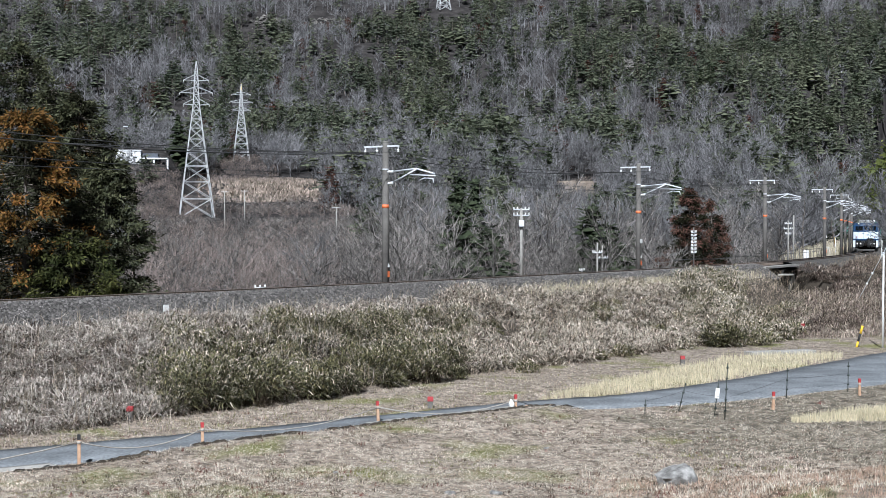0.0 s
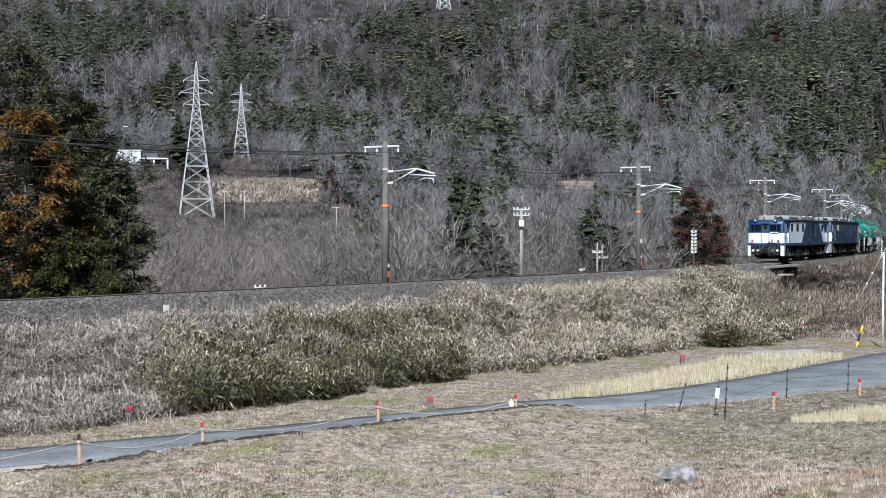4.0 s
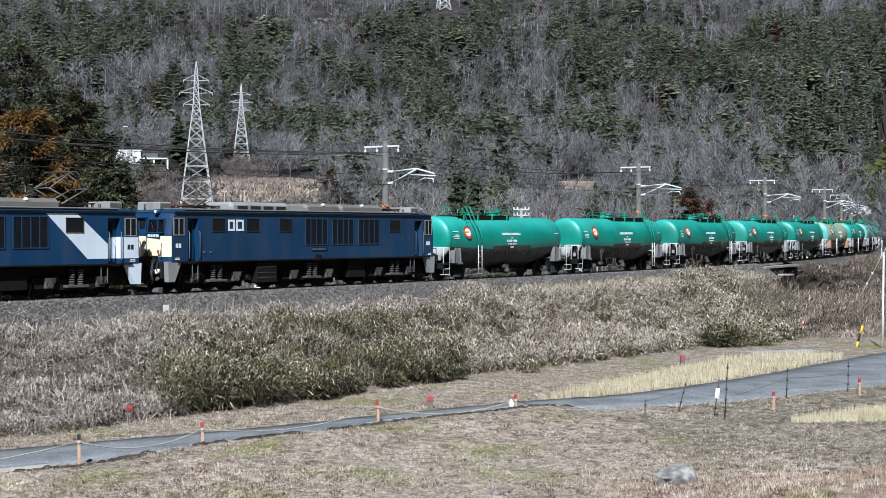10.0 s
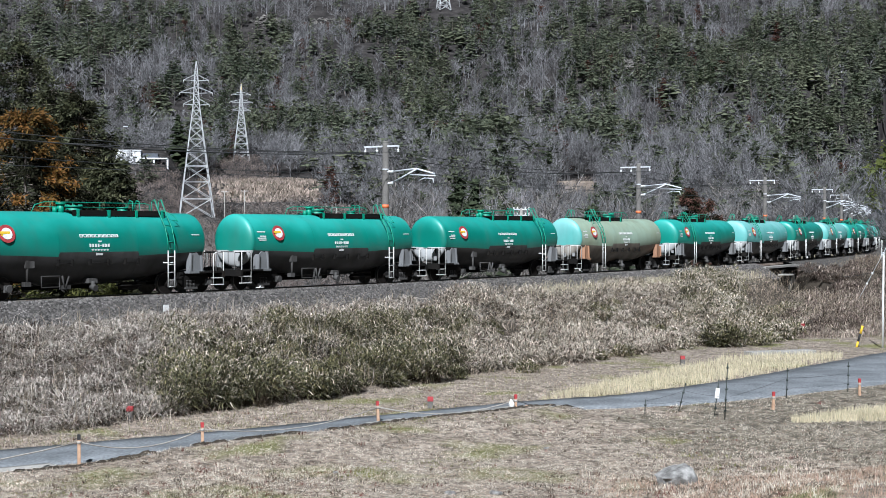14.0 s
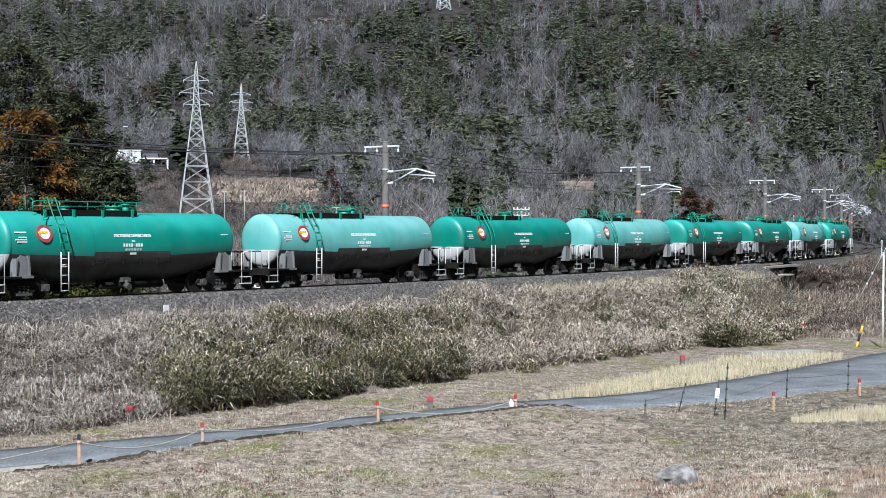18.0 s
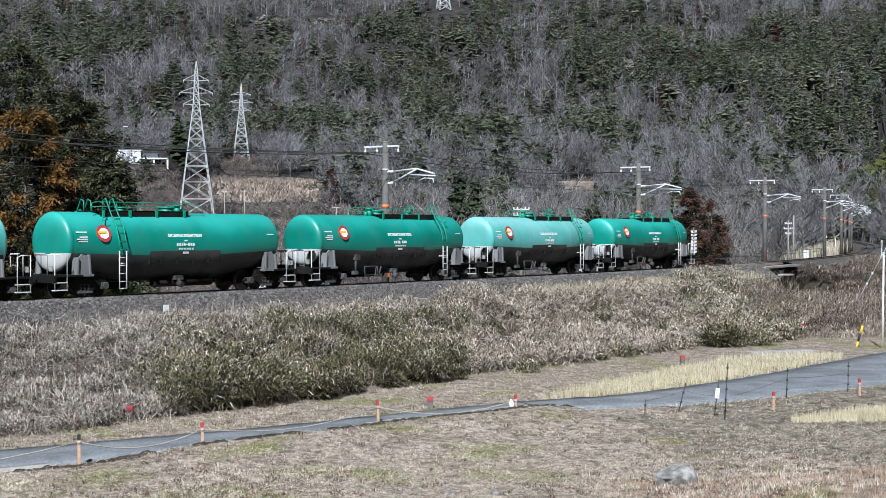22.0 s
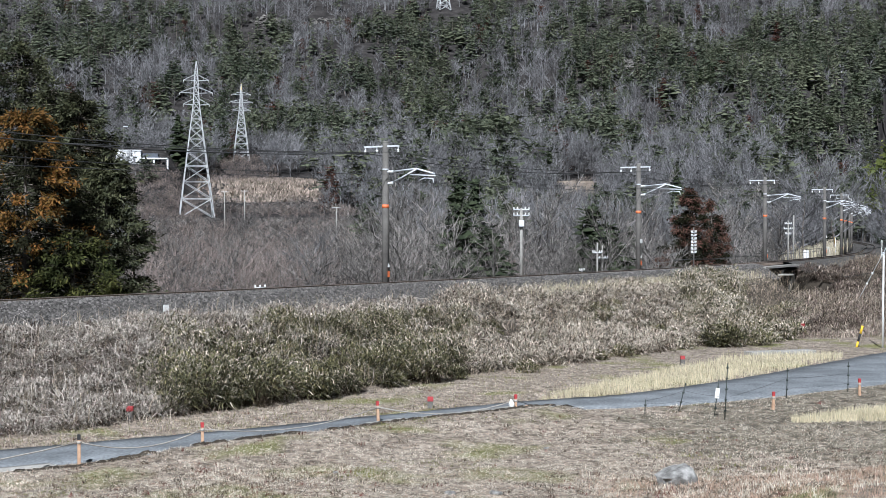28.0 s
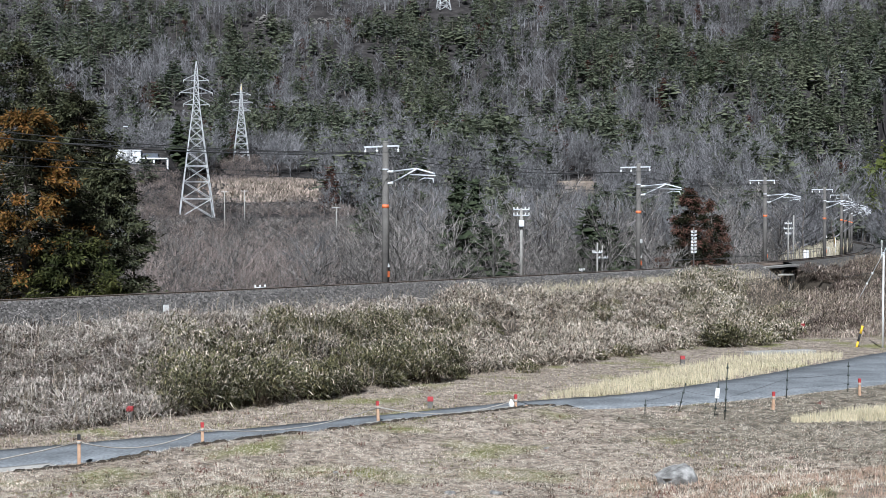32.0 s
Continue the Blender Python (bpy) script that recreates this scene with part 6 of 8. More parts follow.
place_cedar("red-brown winter cedar beyond the railway", 21, 0.1665, 128, 6.2, 3.4, 19000, M["russet_near"], 0.75)
place_cedar("smaller red-brown winter cedar beside a taller one", 22, 0.1815, 131, 5.2, 2.6, 10000, M["russet_near"], 0.75)
near_pines = [conifer(140 + k, 20 + 2 * k, 0.22 + 0.03 * k, 0.05, 15) for k in range(4)]
for b, d, h, w, kk, label in ((0.0365, 118, 5.8, 7.0, 3, "dark green pine in the thicket"), (0.0, 118, 5.0, 6.0, 1, "low dark evergreen in the thicket"), (0.022, 190, 13.0, 10.0, 2, "dark green pine in the thicket"),
                              (0.114, 120, 6.6, 8.0, 3, "dark green evergreen in the thicket"), (0.128, 170, 7.0, 8.0, 0, "dark green evergreen in the thicket"), (-0.178, 470, 17, 15, 1, "dark pine beside the pylon"),
                              (0.0125, 110, 9.0, 8.0, 1, "dark conical evergreen in the thicket"), (0.031, 104, 6.0, 7.5, 0, "low dark evergreen in the thicket"), (0.1005, 114, 7.6, 9.0, 2, "green evergreen in the thicket"),
                              (0.159, 320, 15.0, 10.0, 0, "narrow dark cypress on the slope"), (0.2505, 260, 13.0, 9.0, 1, "dark conical evergreen beyond the curve"), (0.205, 230, 10.0, 9.0, 3, "dark green pine beyond the railway"),
                              (0.012, 210, 14.0, 11.0, 3, "dark green pine in the thicket")):
    tree_from("pine_tree", label, near_pines[kk], afield(b, d), h, w * 1.15, [M["cypress"], M["bark"]])
big_bare = [bare_tree(200 + k, 14, 9, 7, 0.55, 0.022, 0.0035, 0.22) for k in range(3)]
for b, d, h, kk in ((0.243, 172, 8.5, 0), (0.262, 190, 9.0, 1), (0.228, 160, 6.0, 2), (0.095, 140, 6.5, 1), (0.106, 150, 7.0, 0), (-0.09, 120, 4.5, 2), (0.30, 150, 7, 1), (0.318, 140, 7.5, 0)):
    t = tagged(new("bare_tree"), "leafless grey tree beyond the railway", "tree")
    t.location = afield(b, d)
    V, F = big_bare[kk]
    w = mesh_np("trunk", V[:24] * [h, h, h], [F[:24]], [M["bark"]])
    c = mesh_np("crown", V * [h * 1.1, h * 1.1, h], [F[24:]], [M["twig"]])
    w.parent = c.parent = t
leafy_b = [pine(160, 11, 0.5, 14, 18, 0.12, 0.6, 0.9, 0.06), pine(161, 9, 0.42, 14, 20, 0.5, 0.6, 0.9, 0.05)]
tree_from("evergreen_tree", "bright yellow-green broadleaf tree", leafy_b[1], afield(0.305, 200), 14.5, 10.0, [M["bush_green"], M["bark"]])
for b, d, h in ((0.1495, 132, 1.8), (0.121, 120, 1.6), (0.110, 118, 2.0)):
    tree_from("evergreen_bush", "small yellow-green bush beside the track", leafy_b[0], afield(b, d), h, h * 1.1, [M["bush_green"], M["bark"]])
# ---------------------------------------------------------------- farm road and field
dr = np.gradient(ROAD[:, :2], axis=0)
dr /= np.linalg.norm(dr, axis=1)[:, None]
nrm = np.stack([dr[:, 1], -dr[:, 0]], -1)
jag = np.random.default_rng(3).normal(size=(len(ROAD), 2)) * 0.05
cross = [(-1.0, -0.14, 0), (-1.0, 0.0, 0), (-0.5, 0.02, 0), (0.0, 0.03, 0), (0.5, 0.02, 0), (1.0, 0.0, 1), (1.0, -0.14, 1)]
V = np.stack([np.concatenate([ROAD[:, :2] + nrm * (ROAD[:, 2:] * a + (jag[:, :1] if a > 0.9 else -jag[:, 1:] if a < -0.9 else 0)), np.full((len(ROAD), 1), FIELD_Z + 0.015 + z)], 1) for a, z, _ in cross], 1)
ii = np.arange(V.shape[0] * 7).reshape(-1, 7)
F = np.stack([ii[:-1, :-1], ii[:-1, 1:], ii[1:, 1:], ii[1:, :-1]], -1).reshape(-1, 4)
road = mesh_np("road", V.reshape(-1, 3), [F], [M["road"]], False)
tagged(road, "narrow worn grey asphalt farm road", "road", kind="structure")


def blades(name, pts, h, w, mats, lean=0.5, seed=0, droop=0.3, index=None, seg=2, dirs=None):
    """Grass or leaves: bent tapering strips on the given points, joined."""
    g = np.random.default_rng(seed)
    n = len(pts)
    az = g.uniform(0, math.tau, n)
    face = g.uniform(0, math.tau, n)
    tilt = np.abs(g.normal(size=n)) * lean
    d = np.stack([np.cos(az) * np.sin(tilt), np.sin(az) * np.sin(tilt), np.cos(tilt)], -1)
    if dirs is not None:
        d = dirs
        az = np.arctan2(d[:, 1], d[:, 0])
    s = np.stack([np.cos(face), np.sin(face), np.zeros(n)], -1) * (np.broadcast_to(w, n) / 2)[:, None]
    hh = np.broadcast_to(h, n)[:, None]
    out = np.stack([np.cos(az), np.sin(az), np.zeros(n)], -1)
    if seg == 1:
        V = np.stack([pts - s, pts + s, pts + d * hh], 1).reshape(-1, 3)
        return mesh_np(name, V, [np.arange(n * 3).reshape(-1, 3)], mats, False, index)
    mid = pts + d * hh * 0.55
    tip = mid + (d * 0.45 + out * droop * 0.5 - np.array([0, 0, droop * 0.35])) * hh
    V = np.stack([pts - s * 0.7, pts + s * 0.7, mid + s, mid - s, tip], 1).reshape(-1, 3)
    k = np.arange(n)[:, None] * 5
    quad, tri = k + [0, 1, 2, 3], k + [3, 2, 4]
    idx_ = None if index is None else np.concatenate([index, index])
    return mesh_np(name, V, [quad, tri], mats, False, idx_)


def spots(n, a0, a1, d0, d1, seed, power=1.0):
    """Random places by bearing and distance, evenly over the view."""
    g = np.random.default_rng(seed)
    t = g.random(n)
    d = 1 / (1 / d1 + (1 / d0 - 1 / d1) * t ** power)
    x = g.uniform(a0, a1, n) * d
    return x, d


def plant(x, y, lift=0.0):
    return np.stack([x, y, ground_z(x, y) + lift], -1)


M["straw_blade"] = leafy(material("dead_grass_blade", (0.56, 0.455, 0.37), (0.38, 0.30, 0.24), 0.7, 0.85, island=0.4, spec=0.15), 0.3)
M["green_blade"] = leafy(material("short_green_grass", (0.22, 0.23, 0.062), (0.14, 0.15, 0.045), 0.7, 0.8, island=0.4, spec=0.15), 0.3)
M["pale_blade"] = leafy(material("pale_straw_blade", (0.72, 0.65, 0.47), (0.58, 0.515, 0.355), 0.7, 0.85, island=0.3, spec=0.15), 0.3)
M["pale_tuft"] = leafy(material("bleached_grass", (0.82, 0.75, 0.64), (0.64, 0.57, 0.47), 0.7, 0.85, island=0.4, spec=0.15), 0.25)
M["pink_blade"] = leafy(material("reddish_dry_grass", (0.52, 0.385, 0.295), (0.38, 0.27, 0.2), 0.7, 0.85, island=0.4, spec=0.15), 0.3)
M["bamboo_leaf"] = leafy(material("bamboo_grass_leaf", (0.225, 0.208, 0.105), (0.105, 0.10, 0.047), 0.6, 0.6, island=0.6, spec=0.3), 0.12)
M["dead_leaf"] = leafy(material("dead_reed_leaf", (0.62, 0.555, 0.46), (0.40, 0.35, 0.285), 0.6, 0.85, island=0.6, spec=0.15), 0.12)
M["dead_pink"] = leafy(material("dead_knotweed", (0.47, 0.405, 0.33), (0.28, 0.235, 0.185), 0.6, 0.85, island=0.6, spec=0.15), 0.12)
M["stem"] = material("dark_brush_stem", (0.085, 0.065, 0.045), (0.05, 0.038, 0.028), 1.0, 0.9, island=0.4, spec=0.15)
M["stalk"] = material("dry_stalk", (0.42, 0.35, 0.26), (0.30, 0.24, 0.17), 0.6, 0.85, island=0.4, spec=0.2)

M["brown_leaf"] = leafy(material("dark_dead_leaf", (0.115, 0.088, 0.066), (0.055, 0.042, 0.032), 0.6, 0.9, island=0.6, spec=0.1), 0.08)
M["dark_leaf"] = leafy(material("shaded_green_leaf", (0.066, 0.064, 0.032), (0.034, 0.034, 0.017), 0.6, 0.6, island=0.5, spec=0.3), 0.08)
M["bramble"] = leafy(material("purple_brown_bramble", (0.215, 0.17, 0.145), (0.12, 0.095, 0.08), 0.6, 0.9, island=0.6, spec=0.1), 0.08)
M["grey_brush"] = leafy(material("bleached_grey_brush", (0.58, 0.53, 0.47), (0.38, 0.34, 0.295), 0.6, 0.9, island=0.6, spec=0.1), 0.12)
M["thatch"] = leafy(material("dark_old_thatch", (0.135, 0.105, 0.078), (0.075, 0.058, 0.042), 0.7, 0.9, island=0.4, spec=0.1), 0.15)

M["weed"] = leafy(material("dark_red_weed", (0.17, 0.062, 0.048), (0.09, 0.04, 0.03), 0.7, 0.85, island=0.5, spec=0.15), 0.15)
# dead grass over the field
x, y = spots(150000, -0.325, 0.325, 27.5, 62, 31, 0.8)
e, along = road_side(x, y)
u, q = beside(x, y)
keep = (abs(e) > 0.06) & (q > 8.0)
patch = wavy(x, y, 2.3, 12) + 0.5 * wavy(x, y, 0.7, 13)
keep &= np.random.default_rng(1).random(len(x)) < np.clip(0.68 + 0.8 * patch, 0.10, 1) * np.where((x > 5.6 + 2.6 * wavy(x, y, 1.1, 51)) & (y + 0.1 * x > 34.6 + 3.0 * wavy(x, y, 1.3, 52)) & (e > 0), 0.5, 1.0)
x, y, patch = x[keep], y[keep], patch[keep]
gr = np.random.default_rng(2)
moss = wavy(x, y, 1.9, 14) + 0.6 * wavy(x, y, 0.6, 15)
grn = (moss > 0.52) & (y < 60)
pk = (x > 3.5) & (y + 0.1 * x < 32.4)
speck = wavy(x, y, 0.14, 16) + 0.7 * wavy(x, y, 0.3, 17) + 0.25 * wavy(x, y, 3.0, 18)
weed = (wavy(x, y, 0.75, 211) > 0.66) & (wavy(x, y, 4.0, 212) > 0.0) & (y < 42)
mi = np.where(weed, 5, np.where(speck < -0.22, 3, np.where(grn, 1, np.where(pk, 2, np.where(speck > 0.32, 4, 0))))).astype(np.int32)
hgt = gr.uniform(0.025, 0.065, len(x)) * (1 + 0.5 * patch) + np.where(pk, 0.06, 0)
field_grass = blades("field_grass", plant(x, y, -0.01), hgt, gr.uniform(0.012, 0.028, len(x)), [M["straw_blade"], M["green_blade"], M["pink_blade"], M["thatch"], M["pale_tuft"], M["weed"]], 0.95, 3, index=mi, seg=1)
tagged(field_grass, "flattened dead winter grass with green patches", "grass", kind="stuff")
# tufts
x, y = spots(9000, -0.325, 0.325, 27.5, 58, 33, 0.8)
e, along = road_side(x, y)
keep = (abs(e) > 0.12) & (beside(x, y)[1] > 9) & (wavy(x, y, 2.3, 12) + 0.8 * gr.normal(size=len(x)) > -0.2)
x, y = x[keep], y[keep]
n = len(x)
r = gr.uniform(0.03, 0.10, n)
tx = (x[:, None] + gr.normal(size=(n, 11)) * r[:, None]).ravel()
ty = (y[:, None] + gr.normal(size=(n, 11)) * r[:, None]).ravel()
th = (gr.uniform(0.035, 0.10, n)[:, None] * gr.uniform(0.6, 1.2, (n, 11))).ravel()
tone = np.where(gr.random(n) < 0.18, 1, np.where((x > 3.2) & (y + 0.1 * x < 32.6), 2, 0))
tufts = blades("grass_tufts", plant(tx, ty, -0.01), th, gr.uniform(0.007, 0.014, n * 11), [M["pale_tuft"], M["pink_blade"], M["pink_blade"]], 1.15, 8, index=np.repeat(tone, 11), seg=1)
tagged(tufts, "tufts of bleached dead grass in the field", "grass", kind="stuff")
# the grassy mound close by
x, y = spots(42000, 0.09, 0.33, 23.0, 33.2, 37)
keep = (y + 0.10 * x < 32.6 + 0.5 * wavy(x, y, 0.8, 38)) & (x > 3.0)
x, y = x[keep], y[keep]
tuft = wavy(x, y, 0.22, 39) + 0.6 * wavy(x, y, 0.7, 40)
mi = np.where(tuft < -0.45, 2, np.where(tuft > 0.35, 1, 0)).astype(np.int32)
ob = blades("mound_grass", plant(x, y, -0.01), gr.uniform(0.05, 0.13, len(x)) * (1 + 0.4 * tuft), gr.uniform(0.008, 0.018, len(x)), [M["pink_blade"], M["pale_tuft"], M["thatch"]], 0.9, 19, index=mi, seg=1)
tagged(ob, "pinkish dry grass on the near mound", "grass", kind="stuff")
# dark clumps of old stems that stand in the field
x, y = spots(2600, -0.325, 0.325, 27.5, 50, 221, 0.8)
keep = (abs(road_side(x, y)[0]) > 0.4) & (beside(x, y)[1] > 10) & (wavy(x, y, 3.1, 222) + 0.5 * gr.normal(size=len(x)) > 0.1)
x, y = x[keep], y[keep]
n = len(x)
r = gr.uniform(0.03, 0.13, n)
tx, ty = (x[:, None] + gr.normal(size=(n, 16)) * r[:, None]).ravel(), (y[:, None] + gr.normal(size=(n, 16)) * r[:, None]).ravel()
th = (gr.uniform(0.04, 0.12, n)[:, None] * gr.uniform(0.5, 1.2, (n, 16))).ravel()
tone = np.where(gr.random(n) < 0.2, 1, np.where(gr.random(n) < 0.35, 2, 0))
ob = blades("weed_clumps", plant(tx, ty, -0.01), th, gr.uniform(0.012, 0.03, n * 16), [M["thatch"], M["weed"], M["brown_leaf"]], 0.9, 223, index=np.repeat(tone, 16), seg=1)
tagged(ob, "low dark clumps of withered weeds in the field", "grass", kind="stuff")
# straw lying flat
x, y = spots(70000, -0.325, 0.325, 27.5, 62, 35, 0.8)
e, along = road_side(x, y)
keep = (abs(e) > 0.03) & (beside(x, y)[1] > 9)
x, y = x[keep], y[keep]
n = len(x)
az = gr.uniform(0, math.tau, n)
lie = np.stack([np.cos(az), np.sin(az), gr.uniform(0.0, 0.35, n)], -1)
straw = blades("lying_straw", plant(x, y, 0.012), gr.uniform(0.08, 0.24, n), gr.uniform(0.008, 0.016, n), [M["pale_tuft"], M["pink_blade"]], 0.5, 9, index=(gr.random(n) < 0.3).astype(np.int32), seg=1, dirs=lie)
tagged(straw, "loose straw lying over the field", "grass", kind="stuff")

# grass fringe along the foot of the bank and the road
x, y = spots(42000, -0.325, 0.325, 34, 90, 41, 0.9)
e, along = road_side(x, y)
u, q = beside(x, y)
keep = (e < -0.1) & (q > 8.5)
x, y = x[keep], y[keep]
fringe = blades("verge_grass", plant(x, y, -0.01), gr.uniform(0.07, 0.2, len(x)), gr.uniform(0.008, 0.018, len(x)), [M["straw_blade"], M["green_blade"]], 0.8, 5, index=(gr.random(len(x)) < 0.34).astype(np.int32), seg=1)
tagged(fringe, "short dry verge grass between road and bank", "grass", kind="stuff")

# pale worn concrete edging on the near side of the road
i = np.where((ROAD[:, 0] > -22) & (ROAD[:, 0] < -9.5))[0]
inner, outer = ROAD[i, :2] + nrm[i] * (ROAD[i, 2:] - 0.02), ROAD[i, :2] + nrm[i] * (ROAD[i, 2:] + 0.20 + 0.05 * gr.normal(size=(len(i), 1)))
VV = np.stack([np.concatenate([p, np.full((len(i), 1), FIELD_Z + z)], 1) for p, z in ((inner, -0.12), (inner, 0.035), (outer, 0.03), (outer, -0.12))], 1)
ii = np.arange(len(i) * 4).reshape(-1, 4)
F = np.stack([ii[:-1, :-1], ii[:-1, 1:], ii[1:, 1:], ii[1:, :-1]], -1).reshape(-1, 4)
ob = mesh_np("road_edging", VV.reshape(-1, 3), [F], [M["concrete"]])
tagged(ob, "pale worn concrete edging of the farm road", "kerb", kind="structure")
# broken dark turf along the near edge of the road
i = np.where((ROAD[:, 0] > -15.5) & (ROAD[:, 0] < 3.3))[0]
edge = np.concatenate([np.linspace(ROAD[k, :2] + nrm[k] * (ROAD[k, 2] + 0.16), ROAD[k + 1, :2] + nrm[k + 1] * (ROAD[k + 1, 2] + 0.16), 16, endpoint=False) for k in i[:-1]])
keep = wavy(edge[:, 0], edge[:, 1], 0.9, 53) + 0.06 * edge[:, 0] > -0.75
edge = edge[keep]
away = 0.05 + 0.42 * smooth(-10.5, -7.5, edge[:, 0])
edge = edge + np.stack([0.6 * away, -0.8 * away], -1)
n = len(edge)
sod = np.array([(1, 0, 0), (0, 1, 0), (-1, 0, 0), (0, -1, 0), (0.3, 0.1, 1), (-0.35, -0.1, 0.8)], float)
sf = np.array([(0, 1, 4), (1, 2, 5), (1, 5, 4), (2, 3, 5), (3, 0, 4), (3, 4, 5)])
size = np.stack([gr.uniform(0.08, 0.2, n), gr.uniform(0.03, 0.06, n), gr.uniform(0.03, 0.075, n)], -1)
VV = sod[None] * size[:, None] * gr.uniform(0.7, 1.3, (n, 6, 1))
VV = VV + np.concatenate([edge + gr.normal(size=(n, 2)) * 0.04, ground_z(edge[:, 0], edge[:, 1])[:, None] - 0.01], 1)[:, None]
sods = mesh_np("turf_edge", VV.reshape(-1, 3), [(sf[None] + (np.arange(n) * 6)[:, None, None]).reshape(-1, 3)], [M["dark_soil"]])
tagged(sods, "broken dark turf along the road edge", "turf", kind="stuff")

# pale straw strips
x, y = spots(60000, 0.05, 0.27, 42, 68, 43)
e, along = road_side(x, y)
a = x / y
top = np.interp(a, [0.055, 0.12, 0.19, 0.26], [45.6, 52.5, 62, 64.0])
keep = (e < -0.15) & (e > -9) & (y < top)
x, y = x[keep], y[keep]
strip = blades("straw_strip", plant(x, y, -0.01), gr.uniform(0.12, 0.34, len(x)), gr.uniform(0.012, 0.024, len(x)), [M["pale_blade"]], 0.4, 6, index=None, seg=1)
tagged(strip, "strip of pale yellow standing straw beside the road", "grass", kind="stuff")
x, y = spots(9000, 0.235, 0.33, 41.0, 45.5, 44)
keep = (y < 41.5 + (x - 9.8) * 0.75) & (road_side(x, y)[0] > 0.3)
x, y = x[keep], y[keep]
strip = blades("straw_strip", plant(x, y, -0.01), gr.uniform(0.12, 0.3, len(x)), gr.uniform(0.012, 0.024, len(x)), [M["pale_blade"]], 0.4, 7, seg=1)
tagged(strip, "patch of pale yellow straw in the field", "grass", kind="stuff")


# the overgrown bank
def brush_height(u, q):
    """How high the brush stands over the bank, by place."""
    h = 0.25 + 0.3 * np.clip(0.5 + wavy(u, q, 3.1, 61), 0, 1)
    sasa = smooth(10.5, 5.5, u) * smooth(-19, -14, u)
    h = h + sasa * (0.35 + 0.75 * smooth(4.5, 8.0, q) * smooth(13.2, 10.5, q)) * (0.75 + 0.45 * wavy(u, q, 2.3, 62))
    h = h + smooth(-16, -20, u) * smooth(-60, -50, u) * (0.25 + 0.55 * smooth(3.5, 7, q)) * (0.8 + 0.4 * wavy(u, q, 2.7, 63))
    mound = smooth(-48, -54, u) * smooth(-67.5, -64, u)
    h = h + mound * (1.0 + 0.5 * wavy(u, q, 3, 64)) * smooth(15, 8, q)
    h = h + smooth(-70, -76, u) * (0.8 + 0.7 * wavy(u, q, 4, 65))
    return np.clip(h, 0.1, 3.0) * smooth(14.0, 12.2, q + 0.8 * wavy(u, q, 2.0, 66)) * smooth(2.5, 3.6, q)


def bank_points(n, u0, u1, q0, q1, seed):
    g = np.random.default_rng(seed)
    u = g.uniform(u0, u1, n)
    q = g.uniform(q0, q1, n)
    h = np.interp(u, TU, TH)
    x = np.interp(u, TU, TX) - np.sin(h) * q
    y = np.interp(u, TU, TY) + np.cos(h) * q
    return u, q, x, y


def bank_leaves(name, label, n, u0, u1, q0, q1, size, width, pale, seed, mats):
    u, q, x, y = bank_points(n, u0, u1, q0, q1, seed)
    g = np.random.default_rng(seed + 1)
    b = brush_height(u, q)
    keep = b > 0.12
    u, q, x, y, b = u[keep], q[keep], x[keep], y[keep], b[keep]
    z = ground_z(x, y) + b * (1 - 0.75 * g.random(len(u)) ** 1.7)
    pts = np.stack([x, y, z], -1)
    n = len(u)
    prob = np.clip(pale + 0.35 * wavy(u, q, 1.6, seed + 2) + 0.25 * (b < 0.5), 0.02, 0.98)
    mi = (g.random(n) < prob).astype(np.int32)
    ob = blades(name, pts, g.uniform(size * 0.6, size * 1.5, n), g.uniform(width * 0.7, width * 1.4, n), mats, 1.15, seed + 3, 0.9, mi)
    return tagged(ob, label, "brush", kind="stuff")


